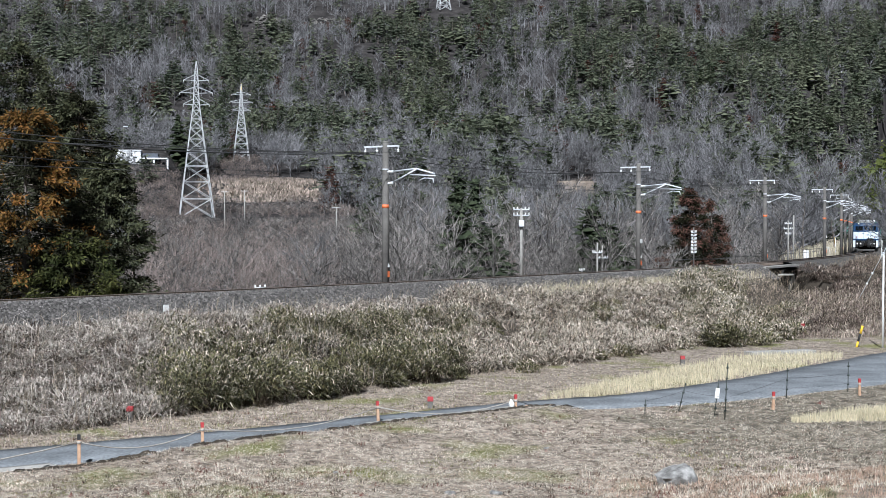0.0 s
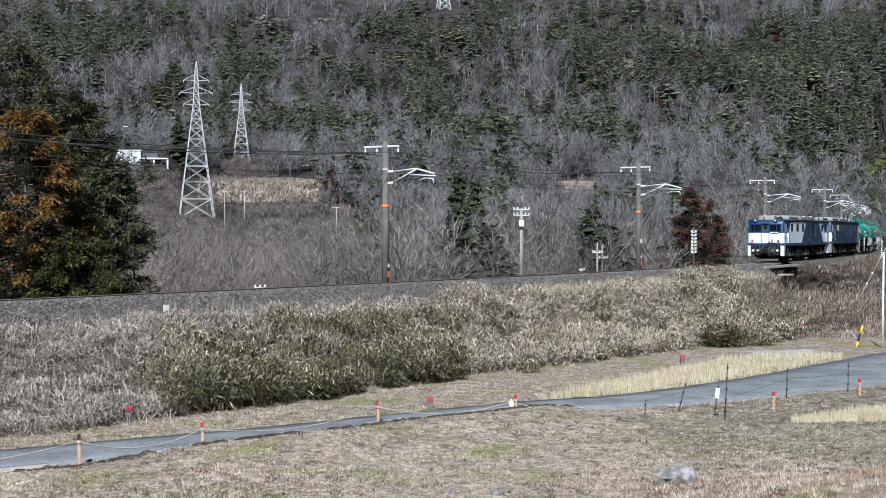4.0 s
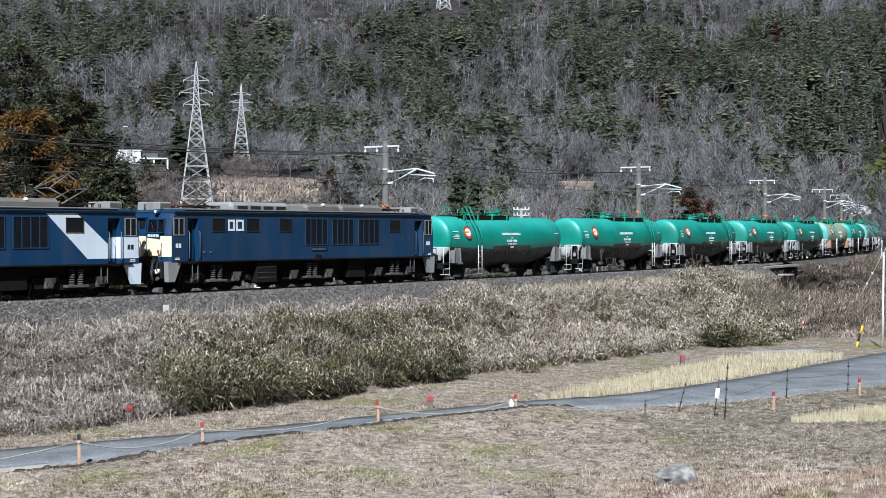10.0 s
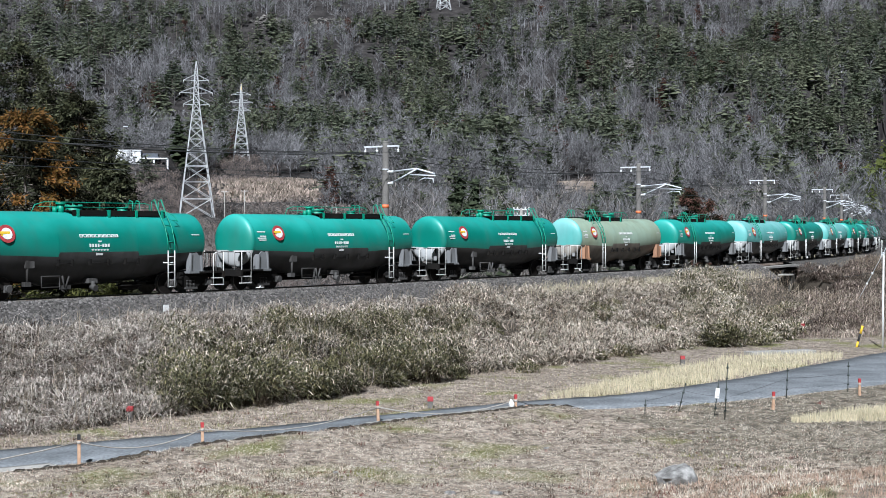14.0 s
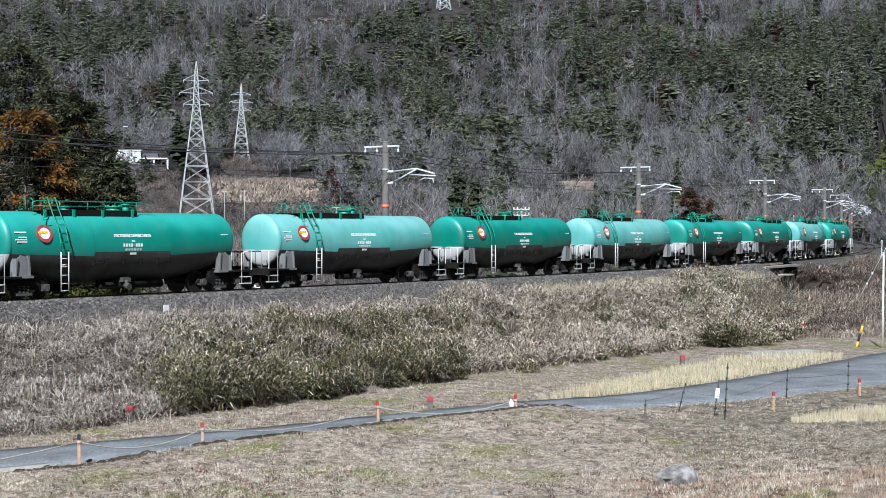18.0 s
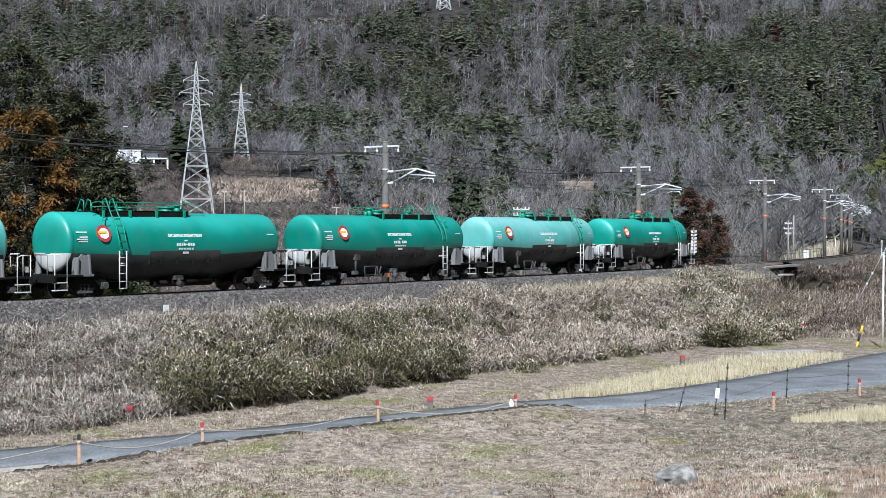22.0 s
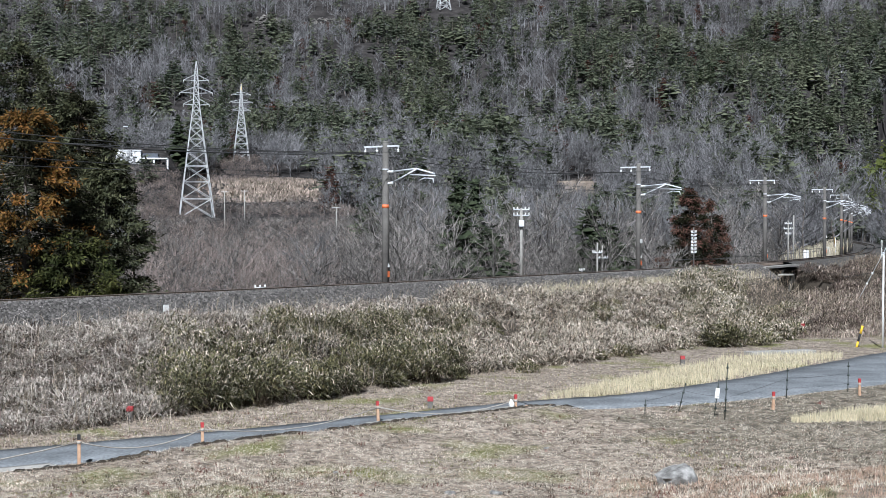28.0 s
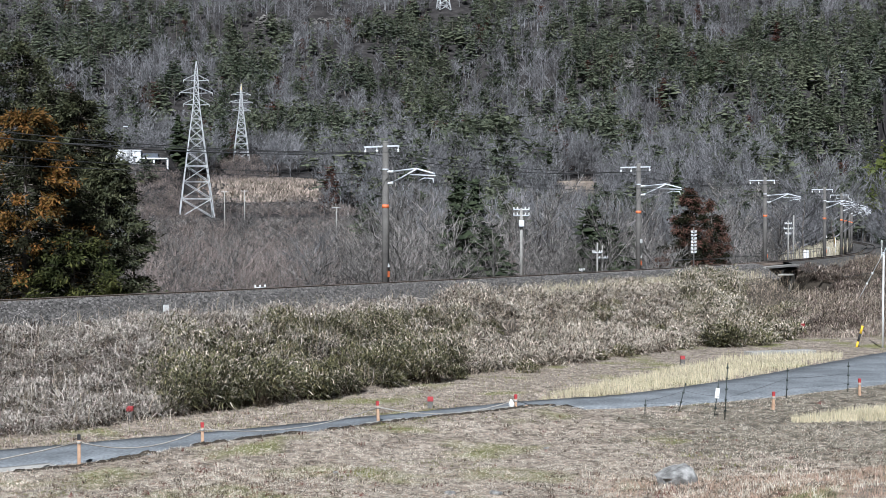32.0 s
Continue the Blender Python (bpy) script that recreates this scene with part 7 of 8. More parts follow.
def bushes(name, label, n, b0, b1, q0, q1, r0, r1, leaves, size, width, pale, seed, mats, tall=0.75, foot=0.3, dark=0.24):
    """Heaps of leaves: shells of many bent blades round scattered centres on the bank."""
    g = np.random.default_rng(seed)
    u, q, x, y = bank_points(n * 40, -140, 40, q0, q1, seed)
    k = np.where((x / y > b0) & (x / y < b1) & (y > 20))[0][:n]
    u, q, x, y = u[k], q[k], x[k], y[k]
    n = len(k)
    r = g.uniform(r0, r1, n) * (0.8 + 0.35 * wavy(u, q, 3.3, seed))
    z = ground_z(x, y) + r * foot
    # the sight line into the bridge opening stays free
    b_, top_ = (x + r) / y, (z + r * tall * 1.2 - EYE_Z) / y
    k = ~((b_ > 0.214) & ((x - r) / y < 0.236) & (top_ > -0.034))
    u, q, x, y, r, z = u[k], q[k], x[k], y[k], r[k], z[k]
    n = len(u)
    m = n * leaves
    i = np.repeat(np.arange(n), leaves)
    d = g.normal(size=(m, 3))
    d /= np.linalg.norm(d, axis=1)[:, None]
    d[:, 2] = np.where(d[:, 2] < -0.25, -d[:, 2], d[:, 2])
    rad = r[i] * (0.62 + 0.5 * g.random(m))
    lump = 1 + 0.22 * np.sin(d[:, 0] * 7 + i) * np.cos(d[:, 1] * 6 + 2 * i)
    pts = np.stack([x[i], y[i], z[i]], -1) + d * (rad * lump)[:, None] * [1, 1, tall]
    way = d * 0.7 + g.normal(size=(m, 3)) * 0.62 + [0, 0, 0.12]
    way /= np.linalg.norm(way, axis=1)[:, None]
    # pale tops, dark undersides and gaps: light and shade put into the colour
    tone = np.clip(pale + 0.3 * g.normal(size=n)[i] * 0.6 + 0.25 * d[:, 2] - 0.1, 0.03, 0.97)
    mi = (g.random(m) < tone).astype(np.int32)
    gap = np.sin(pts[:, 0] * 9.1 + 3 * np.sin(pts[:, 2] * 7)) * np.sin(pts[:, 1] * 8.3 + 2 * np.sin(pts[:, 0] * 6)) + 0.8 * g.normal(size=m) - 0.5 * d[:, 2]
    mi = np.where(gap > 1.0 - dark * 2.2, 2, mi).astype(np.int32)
    gz = ground_z(pts[:, 0], pts[:, 1])
    pts[:, 2] = np.maximum(pts[:, 2], gz + 0.02)
    stems = np.stack([x[i], y[i], ground_z(x, y)[i]], -1)[::9] + g.normal(size=(len(i[::9]), 3)) * (r[i[::9]] * 0.3)[:, None] * [1, 1, 0]
    reach = pts[::9] - stems
    long = np.linalg.norm(reach, axis=1)
    wood_ = blades(name.replace("bamboo_grass", "bamboo_stems").replace("dead_brush", "brush_stems"), stems, long, g.uniform(0.012, 0.03, len(long)), [M["stem"]], 0.2, seed, 0.1, seg=1, dirs=reach / long[:, None])
    tagged(wood_, "dark stems inside the brush", "brush", kind="stuff")
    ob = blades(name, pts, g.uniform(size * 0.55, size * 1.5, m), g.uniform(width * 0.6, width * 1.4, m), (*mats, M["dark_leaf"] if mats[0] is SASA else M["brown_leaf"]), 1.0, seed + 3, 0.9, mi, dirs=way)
    return tagged(ob, label, "brush", kind="stuff")


def vines(n, b0, b1, q0, q1, lift, seed, mat, label):
    """Long dead stems that arch over the brush and fall to its foot."""
    u, q, x, y = bank_points(n * 8, -120, 40, q0, q1, seed)
    k = np.where((x / y > b0) & (x / y < b1) & (y > 20))[0][:n]
    g = np.random.default_rng(seed)
    u, q, x, y = u[k], q[k], x[k], y[k]
    n = len(k)
    base = plant(x, y, 0.0) + np.stack([0 * x, 0 * x, g.uniform(0.1, lift, n)], -1)
    az = g.uniform(0, math.tau, n)
    out = np.stack([np.cos(az), np.sin(az), 0 * az], -1)
    long = g.uniform(0.3, 0.95, n)[:, None]
    rise = g.uniform(-0.25, 0.4, n)[:, None] * [0, 0, 1.0]
    w = g.uniform(0.003, 0.0065, n)[:, None] * np.stack([-np.sin(az), np.cos(az), 0.6 + 0 * az], -1)
    pts = [base + out * long * f + rise * long * r for f, r in ((0, 0), (0.3, 0.75), (0.62, 0.9), (0.9, 0.45), (1.05, -0.1))]
    pts = [p + g.normal(size=(n, 3)) * 0.035 for p in pts]
    V = np.stack([a for p in pts for a in (p - w, p + w)], 1).reshape(-1, 3)
    i = np.arange(n)[:, None] * 10
    F = np.concatenate([i + [2 * j, 2 * j + 1, 2 * j + 3, 2 * j + 2] for j in range(4)])
    return tagged(mesh_np("vines", V, [F], [mat]), label, "brush", kind="stuff")


SASA, DEAD, PINK = M["bamboo_leaf"], M["dead_leaf"], M["dead_pink"]
GREY, BRAMBLE = M["grey_brush"], M["bramble"]
bushes("dead_brush", "bleached grey brush and vines on the open bank", 310, -0.34, -0.17, 3.3, 12.6, 0.28, 0.6, 260, 0.22, 0.021, 0.75, 79, [BRAMBLE, GREY], 0.6, 0.1, 0.24)
bushes("dead_brush", "dead tan brush along the top of the bank", 150, -0.21, 0.03, 3.1, 6.2, 0.3, 0.6, 260, 0.24, 0.024, 0.8, 74, [PINK, GREY], 0.7, 0.15)
bushes("bamboo_grass", "dense green and tan bamboo grass on the bank", 135, -0.192, 0.012, 5.6, 11.2, 0.4, 1.0, 560, 0.15, 0.036, 0.28, 71, [SASA, DEAD], 0.75, 0.3, 0.38)
bushes("bamboo_grass", "tall bamboo grass overhanging the foot of the bank", 60, -0.182, 0.014, 10.4, 13.0, 0.4, 1.3, 800, 0.155, 0.036, 0.20, 72, [SASA, DEAD], 0.9, 0.6, 0.50)
bushes("dead_brush", "dead stems hanging through the bamboo grass", 22, -0.19, 0.012, 5.6, 13.0, 0.35, 0.8, 200, 0.30, 0.018, 0.62, 78, [PINK, GREY], 0.85, 0.5, 0.30)
vines(1500, -0.34, -0.15, 3.6, 12.8, 0.35, 301, GREY, "bleached vines over the open bank")
vines(700, -0.20, 0.02, 4.4, 12.8, 0.7, 302, DEAD, "pale dead stems arching through the bamboo grass")
vines(1500, 0.0, 0.21, 3.8, 13.2, 0.7, 303, M["grey_brush"], "bleached stems tangled over the dead brush")
vines(1500, -0.34, 0.02, 4.0, 13.0, 0.5, 304, M["bramble"], "brown bramble stems over the bank")
vines(900, 0.22, 0.34, 3.6, 16.0, 1.0, 305, PINK, "brown stems over the brush beyond the bridge")
bushes("dead_brush", "tangled tan and pinkish dead brush on the bank", 240, 0.0, 0.185, 3.2, 13.0, 0.35, 0.95, 320, 0.22, 0.034, 0.70, 75, [PINK, DEAD], 0.75, 0.3, 0.26)
bushes("bamboo_grass", "green patches among the dead brush", 34, 0.02, 0.18, 6.0, 13.2, 0.35, 0.65, 420, 0.14, 0.046, 0.35, 76, [SASA, DEAD])
bushes("bamboo_grass", "green-tan brush heap beside the bridge", 60, 0.160, 0.200, 3.2, 12.5, 0.65, 1.15, 420, 0.20, 0.050, 0.6, 83, [SASA, DEAD])
# shadowy hollow: its shade is put into a high share of dark leaves
bushes("bamboo_grass", "dark green bush at the foot of the bank", 9, 0.176, 0.196, 12.2, 14.5, 0.7, 1.0, 700, 0.17, 0.050, 0.06, 84, [SASA, DEAD], 0.95, 0.55, 0.62)
bushes("bamboo_grass", "low green-tan brush below the bridge", 40, 0.200, 0.245, 9.5, 15.5, 0.4, 0.75, 360, 0.20, 0.050, 0.5, 85, [SASA, DEAD])
bushes("dead_brush", "purple-brown brush beyond the bridge", 130, 0.236, 0.34, 3.0, 16, 0.6, 1.2, 330, 0.32, 0.040, 0.22, 87, [BRAMBLE, PINK], 0.75, 0.3, 0.34)
bushes("dead_brush", "dark brown brush on the slope beside the bridge", 34, 0.241, 0.28, 3.0, 10.0, 0.4, 0.75, 330, 0.28, 0.036, 0.2, 88, [BRAMBLE, PINK], 0.75, 0.3, 0.36)
u, q, x, y = bank_points(30000, -50, 34, 2.7, 13.2, 89)
cover = blades("ground_straw", plant(x, y, 0.01), gr.uniform(0.1, 0.35, len(x)), gr.uniform(0.008, 0.018, len(x)), [M["straw_blade"], PINK], 1.1, 15, 0.5, (gr.random(len(x)) < 0.4).astype(np.int32))
tagged(cover, "thin dry grass covering the bank", "grass", kind="stuff")

# stalks sticking out of the brush
def stalks(n, u0, u1, q0, q1, h0, h1, seed, mat, label):
    u, q, x, y = bank_points(n, u0, u1, q0, q1, seed)
    g = np.random.default_rng(seed)
    b = brush_height(u, q)
    k = b > 0.15
    pts = plant(x[k], y[k]) + np.stack([0 * b[k], 0 * b[k], b[k] * 0.45], -1)
    ob = blades("dry_stalks", pts, g.uniform(h0, h1, k.sum()), g.uniform(0.008, 0.016, k.sum()), [mat], 1.15, seed, 0.6)
    return tagged(ob, label, "brush", kind="stuff")


stalks(6000, -50, 30, 3, 13.2, 0.5, 1.1, 91, M["stalk"], "dry stalks and vines in the brush")
stalks(3500, -47.0, -15, 2.6, 4.6, 0.4, 0.9, 93, M["pale_blade"], "tall dry grass along the top of the bank")
stalks(2500, -130, -70, 2.6, 12, 0.6, 1.5, 95, M["stalk"], "dry stalks on the far bank")
stalks(3500, 4, 36, 3, 13, 0.4, 1.0, 97, GREY, "dry stalks on the open bank")

# brush on the slope right of the bridge and dry reeds by the far track
x, y = spots(26000, 0.235, 0.33, 74, 150, 101)
u, q = beside(x, y)
keep = (q > 9) & (q < 60)
x, y = x[keep], y[keep]
g5 = np.random.default_rng(5)
ob = blades("dead_brush", plant(x, y, 0.0) + np.stack([0 * x, 0 * x, g5.random(len(x)) ** 2 * 1.1 * smooth(78, 90, y)], -1), g5.uniform(0.2, 0.6, len(x)), g5.uniform(0.02, 0.04, len(x)), [M["bramble"], M["dead_pink"]], 0.9, 11, 0.7, (g5.random(len(x)) < 0.5).astype(np.int32))
tagged(ob, "grey-brown dead brush on the rising slope", "brush", kind="stuff")
u, q, x, y = bank_points(5000, -190, -108, -9, -3.2, 105)
ob = blades("dry_reeds", plant(x, y), g5.uniform(0.8, 2.2, 5000), g5.uniform(0.02, 0.05, 5000), [M["pale_blade"], M["dead_leaf"]], 0.25, 13, 0.3, (g5.random(5000) < 0.4).astype(np.int32))
tagged(ob, "pale dry reeds beside the far curve", "reeds", kind="stuff")
u, q, x, y = bank_points(6000, -330, -190, -16.0, -3.4, 106)
ob = blades("dry_reeds", plant(x, y), g5.uniform(0.9, 2.4, 6000), g5.uniform(0.05, 0.11, 6000), [M["pale_blade"], M["dead_leaf"], M["stalk"]], 0.3, 16, 0.3, g5.integers(0, 3, 6000).astype(np.int32))
tagged(ob, "tall tan grass beyond the far curve", "reeds", kind="stuff")
u, q, x, y = bank_points(7000, -60, 20, -6.5, -3.0, 107)
ob = blades("dry_grass", plant(x, y), g5.uniform(0.2, 0.7, 7000), g5.uniform(0.01, 0.02, 7000), [M["dead_leaf"], M["stalk"]], 0.5, 14, 0.4, (g5.random(7000) < 0.4).astype(np.int32))
tagged(ob, "dry grass behind the ballast", "grass", kind="stuff")

# ballast stones on the near shoulder
g6 = np.random.default_rng(17)
NS = 34000
us = 30 - 85 * g6.random(NS) ** 1.25
qs = g6.uniform(0.75, 3.2, NS)
hh = np.interp(us, TU, TH)
bx = np.interp(us, TU, TX) - np.sin(hh) * qs
by = np.interp(us, TU, TY) + np.cos(hh) * qs
bz = rail_z(us) + np.interp(qs, [0, 0.75, 1.1, 1.5, 1.85, 3.15], [-0.2, -0.2, -0.03, -0.005, -0.12, -1.0])
octa = np.array([(1, 0, 0), (-1, 0, 0), (0, 1, 0), (0, -1, 0), (0, 0, 1), (0, 0, -1)], float)
of = np.array([(0, 2, 4), (2, 1, 4), (1, 3, 4), (3, 0, 4)])
size = g6.uniform(0.026, 0.07, (NS, 1, 3))
ang = g6.uniform(0, math.tau, NS)
VV = octa[None] * size * g6.uniform(0.6, 1.3, (NS, 6, 1))
c, s = np.cos(ang)[:, None], np.sin(ang)[:, None]
VV = np.stack([VV[..., 0] * c - VV[..., 1] * s + bx[:, None], VV[..., 0] * s + VV[..., 1] * c + by[:, None], VV[..., 2] + bz[:, None]], -1)
stones = mesh_np("ballast_stones", VV.reshape(-1, 3), [(of[None] + (np.arange(NS) * 6)[:, None, None]).reshape(-1, 3)], [M["stone"]])
tagged(stones, "loose grey ballast stones on the shoulder", "ballast", kind="stuff")


# rocks in the field
def rock(name, label, at, sx, sy, sz, seed, rz=0.0):
    bm = B()
    bmesh.ops.create_icosphere(bm, subdivisions=2, radius=1.0)
    for v in bm.verts:
        p = v.co.copy()
        n = noise.noise(p * 0.9 + Vector((seed * 7.1, 0, 0))) * 0.45 + noise.noise(p * 2.6 + Vector((seed, 3, 0))) * 0.16
        p = p * (1 + n)
        p.z = min(p.z, 0.42 + 0.42 * p.x, 0.95 - 0.75 * p.x, 1.0 - 0.7 * p.y, 0.75 + 0.75 * p.y)
        p.x = max(-0.85 + 0.25 * p.z, min(0.9 - 0.3 * p.z, p.x))
        v.co = Vector((p.x * sx, p.y * sy, max(p.z, -0.5) * sz))
    ob = part(name, bm, M["rock"], None)
    ob.matrix_world = pose(*at, 0, 0, rz)
    return tagged(ob, label, "rock")


M["rock"] = material("grey_field_stone", (0.36, 0.35, 0.335), (0.11, 0.105, 0.10), 5, 0.9, bump=1.0, bump_scale=16)
rock("rock", "large flat-topped grey stone in the grass", afield(0.158, 31.0) + Vector((0, 0, 0.14)), 0.47, 0.42, 0.48, 3, 20)
for b, d, r, sd in ((0.036, 29.6, 0.16, 5), (0.005, 29.6, 0.13, 6), (-0.2605, 34.0, 0.11, 7), (0.03, 43.0, 0.1, 8), (0.021, 42.6, 0.12, 9), (0.07, 36, 0.08, 10), (-0.073, 32.2, 0.07, 11)):
    rock("rock", "small grey stone in the dead grass", afield(b, d) + Vector((0, 0, 0.03)), r, r * 0.8, r * 0.6, sd, sd * 40)
# ---------------------------------------------------------------- overhead line
def lathe(bm, x, y, prof, n=10, mat=0):
    """Stacked rings of (z, radius) about an upright axis."""
    loft(bm, [[(x + r * math.cos(k * math.tau / n), y + r * math.sin(k * math.tau / n), z) for k in range(n)] for z, r in prof], mat=mat)
    return bm


def make_mast():
    """A concrete mast whose own x runs along the track and whose own y points to it."""
    m = new("catenary_mast")
    part("pole", lathe(B(), 0, 0, [(-0.95, 0.20), (3.2, 0.18), (6.95, 0.15)], 14), M["poleconc"], m)
    part("pole_cap", lathe(B(), 0, 0, [(6.94, 0.155), (7.0, 0.155)], 14), M["concrete"], m)
    part("orange_band", lathe(B(), 0, 0, [(3.62, 0.186), (3.80, 0.185)], 14), M["orange"], m)
    part("joint_ring", lathe(B(), 0, 0, [(5.55, 0.172), (5.62, 0.172)], 14), M["galv"], m)
    bm = B()
    box(bm, -0.04, 0.04, -1.35, 0.85, 6.72, 6.80)
    for y in (-1.3, -0.55, 0.8):
        rod(bm, (0, y, 6.72), (0, y, 6.52), 0.022, n=6)
    arm = part("crossarm", bm, M["galv"], m, "white steel crossarm")
    for y in (-1.3, -0.55, 0.8):
        part("insulator", lathe(B(), 0, y, [(6.60, 0.03), (6.56, 0.075), (6.52, 0.03), (6.48, 0.075), (6.44, 0.03)], 10), M["white"], arm)
    bm = B()
    pipe(bm, [(0, 0.12, 5.46), (0, 0.5, 5.47)], 0.055, 8)
    pipe(bm, [(0, 0.5, 5.47), (0, 1.95, 5.58), (0, 3.05, 5.30)], 0.042, 8)
    pipe(bm, [(0, 0.5, 4.93), (0, 1.95, 5.56)], 0.042, 8)
    pipe(bm, [(0, 0.12, 4.86), (0, 0.5, 4.93)], 0.055, 8)
    pipe(bm, [(0, 1.55, 5.28), (0, 3.1, 5.20)], 0.034, 8)
    pipe(bm, [(0, 2.1, 4.98), (0, 2.45, 5.10), (0, 2.95, 5.06), (0, 3.0, 4.86)], 0.028, 6)
    part("cantilever", bm, M["galv"], m, "white tubular cantilever arm")
    for z in (5.46, 4.88):
        loft_pts = []
        for k in range(4):
            loft_pts += [(0.19 + 0.07 * k, 0.04), (0.205 + 0.07 * k, 0.075), (0.235 + 0.07 * k, 0.075), (0.25 + 0.07 * k, 0.04)]
        bm = B()
        loft(bm, [[(r * math.cos(c * math.tau / 10), y, z + r * math.sin(c * math.tau / 10)) for c in range(10)] for y, r in loft_pts])
        part("insulator", bm, M["white"], m)
    pl = part("warning_plate", prism(B(), [(-0.11, 0.62), (0.11, 0.62), (0, 0.82)], 0.19, 0.205), M["white"], m)
    part("number_tag", box(B(), -0.08, 0.08, 0.195, 0.21, 0.12, 0.42), M["orange"], m, "orange tag with unreadable figures")
    return m


MASTS = [47.0, 17.0, -13.0, -43.0, -74.0, -106.0, -132.0, -152.0, -172.0, -193.0, -214.0]
mast = make_mast()
for k, u in enumerate(MASTS):
    o = mast if k == 0 else copy_thing(mast, Matrix.Identity(4))
    p = on_track(u, -3.0, 0.0)
    h = np.interp(u, TU, TH)
    o.matrix_world = pose(*p, 0, 0, math.degrees(h))
    tagged(o, "dark concrete mast with white cantilever carrying overhead wires", "mast", "catenary masts")
    if u in (-43.0, -106.0):
        part("white_board", box(B(), -0.17, 0.17, 0.185, 0.21, 1.62, 1.90), M["white"], o)


def wire(name, label, pts, r, sag=0.0, mat=None):
    """A wire through the given points, that hangs between them."""
    bm = B()
    ring_prev = None
    line = []
    for a, b in zip(pts, pts[1:]):
        a, b = Vector(a), Vector(b)
        for k in range(9):
            t = k / 9
            line.append(a.lerp(b, t) - Vector((0, 0, sag * 4 * t * (1 - t))))
    line.append(Vector(pts[-1]))
    rings = []
    for i, p in enumerate(line):
        w = (line[min(i + 1, len(line) - 1)] - line[max(i - 1, 0)]).normalized()
        s = w.cross(Vector((0, 0, 1))).normalized()
        t = s.cross(w)
        rings.append([p + s * (r * math.cos(c)) + t * (r * math.sin(c)) for c in (0.5, 0.5 + math.tau / 4, 0.5 + math.tau / 2, 0.5 + 3 * math.tau / 4)])
    loft(bm, rings)
    return tagged(part(name, bm, mat or M["wire"]), label, "wire")


for off, z, r, sag, nm, lab in ((-4.3, 6.45, 0.03, 0.45, "feeder_wire", "dark feeder wire hung from mast crossarms"), (-2.2, 6.45, 0.022, 0.4, "feeder_wire", "thin dark feeder wire between masts"),
                                (0.0, 5.28, 0.014, 0.25, "messenger_wire", "dark messenger wire over the track"), (0.0, 4.84, 0.014, 0.0, "contact_wire", "contact wire over the track")):
    wire(nm, lab, [on_track(u, off, z) for u in MASTS], r, sag)
droppers = B()
for u in np.arange(20, -110, -5.0):
    t = ((u + 13) / 30) % 1
    rod(droppers, on_track(u, 0, 4.84), on_track(u, 0, 5.28 - 0.25 * 4 * t * (1 - t)), 0.006, n=4)
tagged(part("dropper_wires", droppers, M["wire"]), "short dropper wires between the overhead wires", "wire", kind="stuff")


# ---------------------------------------------------------------- poles behind the track
def utility_pole(label, at, h, arms, r=0.12, mat="concrete", can=True):
    p = tagged(new("utility_pole"), label, "pole")
    p.location = at
    part("shaft", lathe(B(), 0, 0, [(-0.3, r), (h, r * 0.72)], 12), M[mat], p)
    for z, w, a in arms:
        bm = B()
        ca, sa = math.cos(a), math.sin(a)
        rod(bm, (-w * ca, -w * sa, z), (w * ca, w * sa, z), 0.04, n=6)
        arm = part("crossarm", bm, M["galv"], p)
        for t in (-0.95, -0.5, 0.5, 0.95):
            part("insulator", lathe(B(), t * w * ca, t * w * sa, [(z + 0.03, 0.03), (z + 0.07, 0.06), (z + 0.12, 0.03), (z + 0.16, 0.05)], 8), M["white"], arm)
    if can:
        part("switch_box", box(B(), -0.16, 0.16, -0.3, -0.1, h - 1.15, h - 0.75, 0.03), M["galv"], p)
        bm = B()
        pipe(bm, [(0.1, -0.1, h - 1.0), (0.35, -0.1, h - 0.8), (0.3, -0.05, h - 0.5)], 0.02)
        part("cable_loop", bm, M["wire"], p)
    return p


utility_pole("pale concrete utility pole beside the track", on_track(-30.0, -5.0, -0.9), 4.75, [(4.65, 0.5, -0.3), (4.3, 0.5, -0.3)], 0.11)
utility_pole("slim pale pole behind the track", on_track(-46.2, -7.5, -2.0), 3.6, [(2.9, 0.35, 0.2)], 0.07, can=False)
utility_pole("slim pale pole behind the track", on_track(-47.1, -7.5, -2.0), 3.4, [(2.5, 0.4, 0.1)], 0.07, can=False)
utility_pole("short telegraph post with many short crossarms", on_track(-62.8, -6.0, -1.3), 4.0, [(3.6 - 0.27 * k, 0.22, 0.3) for k in range(7)], 0.06, "poleconc", can=False)
utility_pole("old telegraph post with several crossarms", on_track(-93.0, -4.7, -1.2), 4.6, [(4.3, 0.4, 0.4), (3.8, 0.5, 0.4), (3.3, 0.35, 0.4)], 0.08, can=False)
utility_pole("slim wooden pole behind the curve", on_track(-98.0, -5.0, -1.2), 5.2, [], 0.08, can=False)
for b, d, h in ((-0.1475, 330, 7.5), (-0.134, 335, 7.5), (-0.072, 300, 5.5)):
    utility_pole("slim pale pole among the scrub", afield(b, d), h + 2.0, [(h + 1.8, 0.8, 0.0)], 0.14, can=False)
lamp = utility_pole("tall slim street lamp at the building", afield(-0.2155, 470), 7.0, [], 0.09, "poleconc", can=False)
part("lamp_head", box(B(), -0.1, 1.3, -0.15, 0.15, 6.9, 7.1), M["galv"], lamp)


def rail_cabinet(name, label, u, off, z, build):
    t = tagged(new(name), label, "rail fitting")
    t.matrix_world = track_pose(u, off, z)
    build(t)
    return t


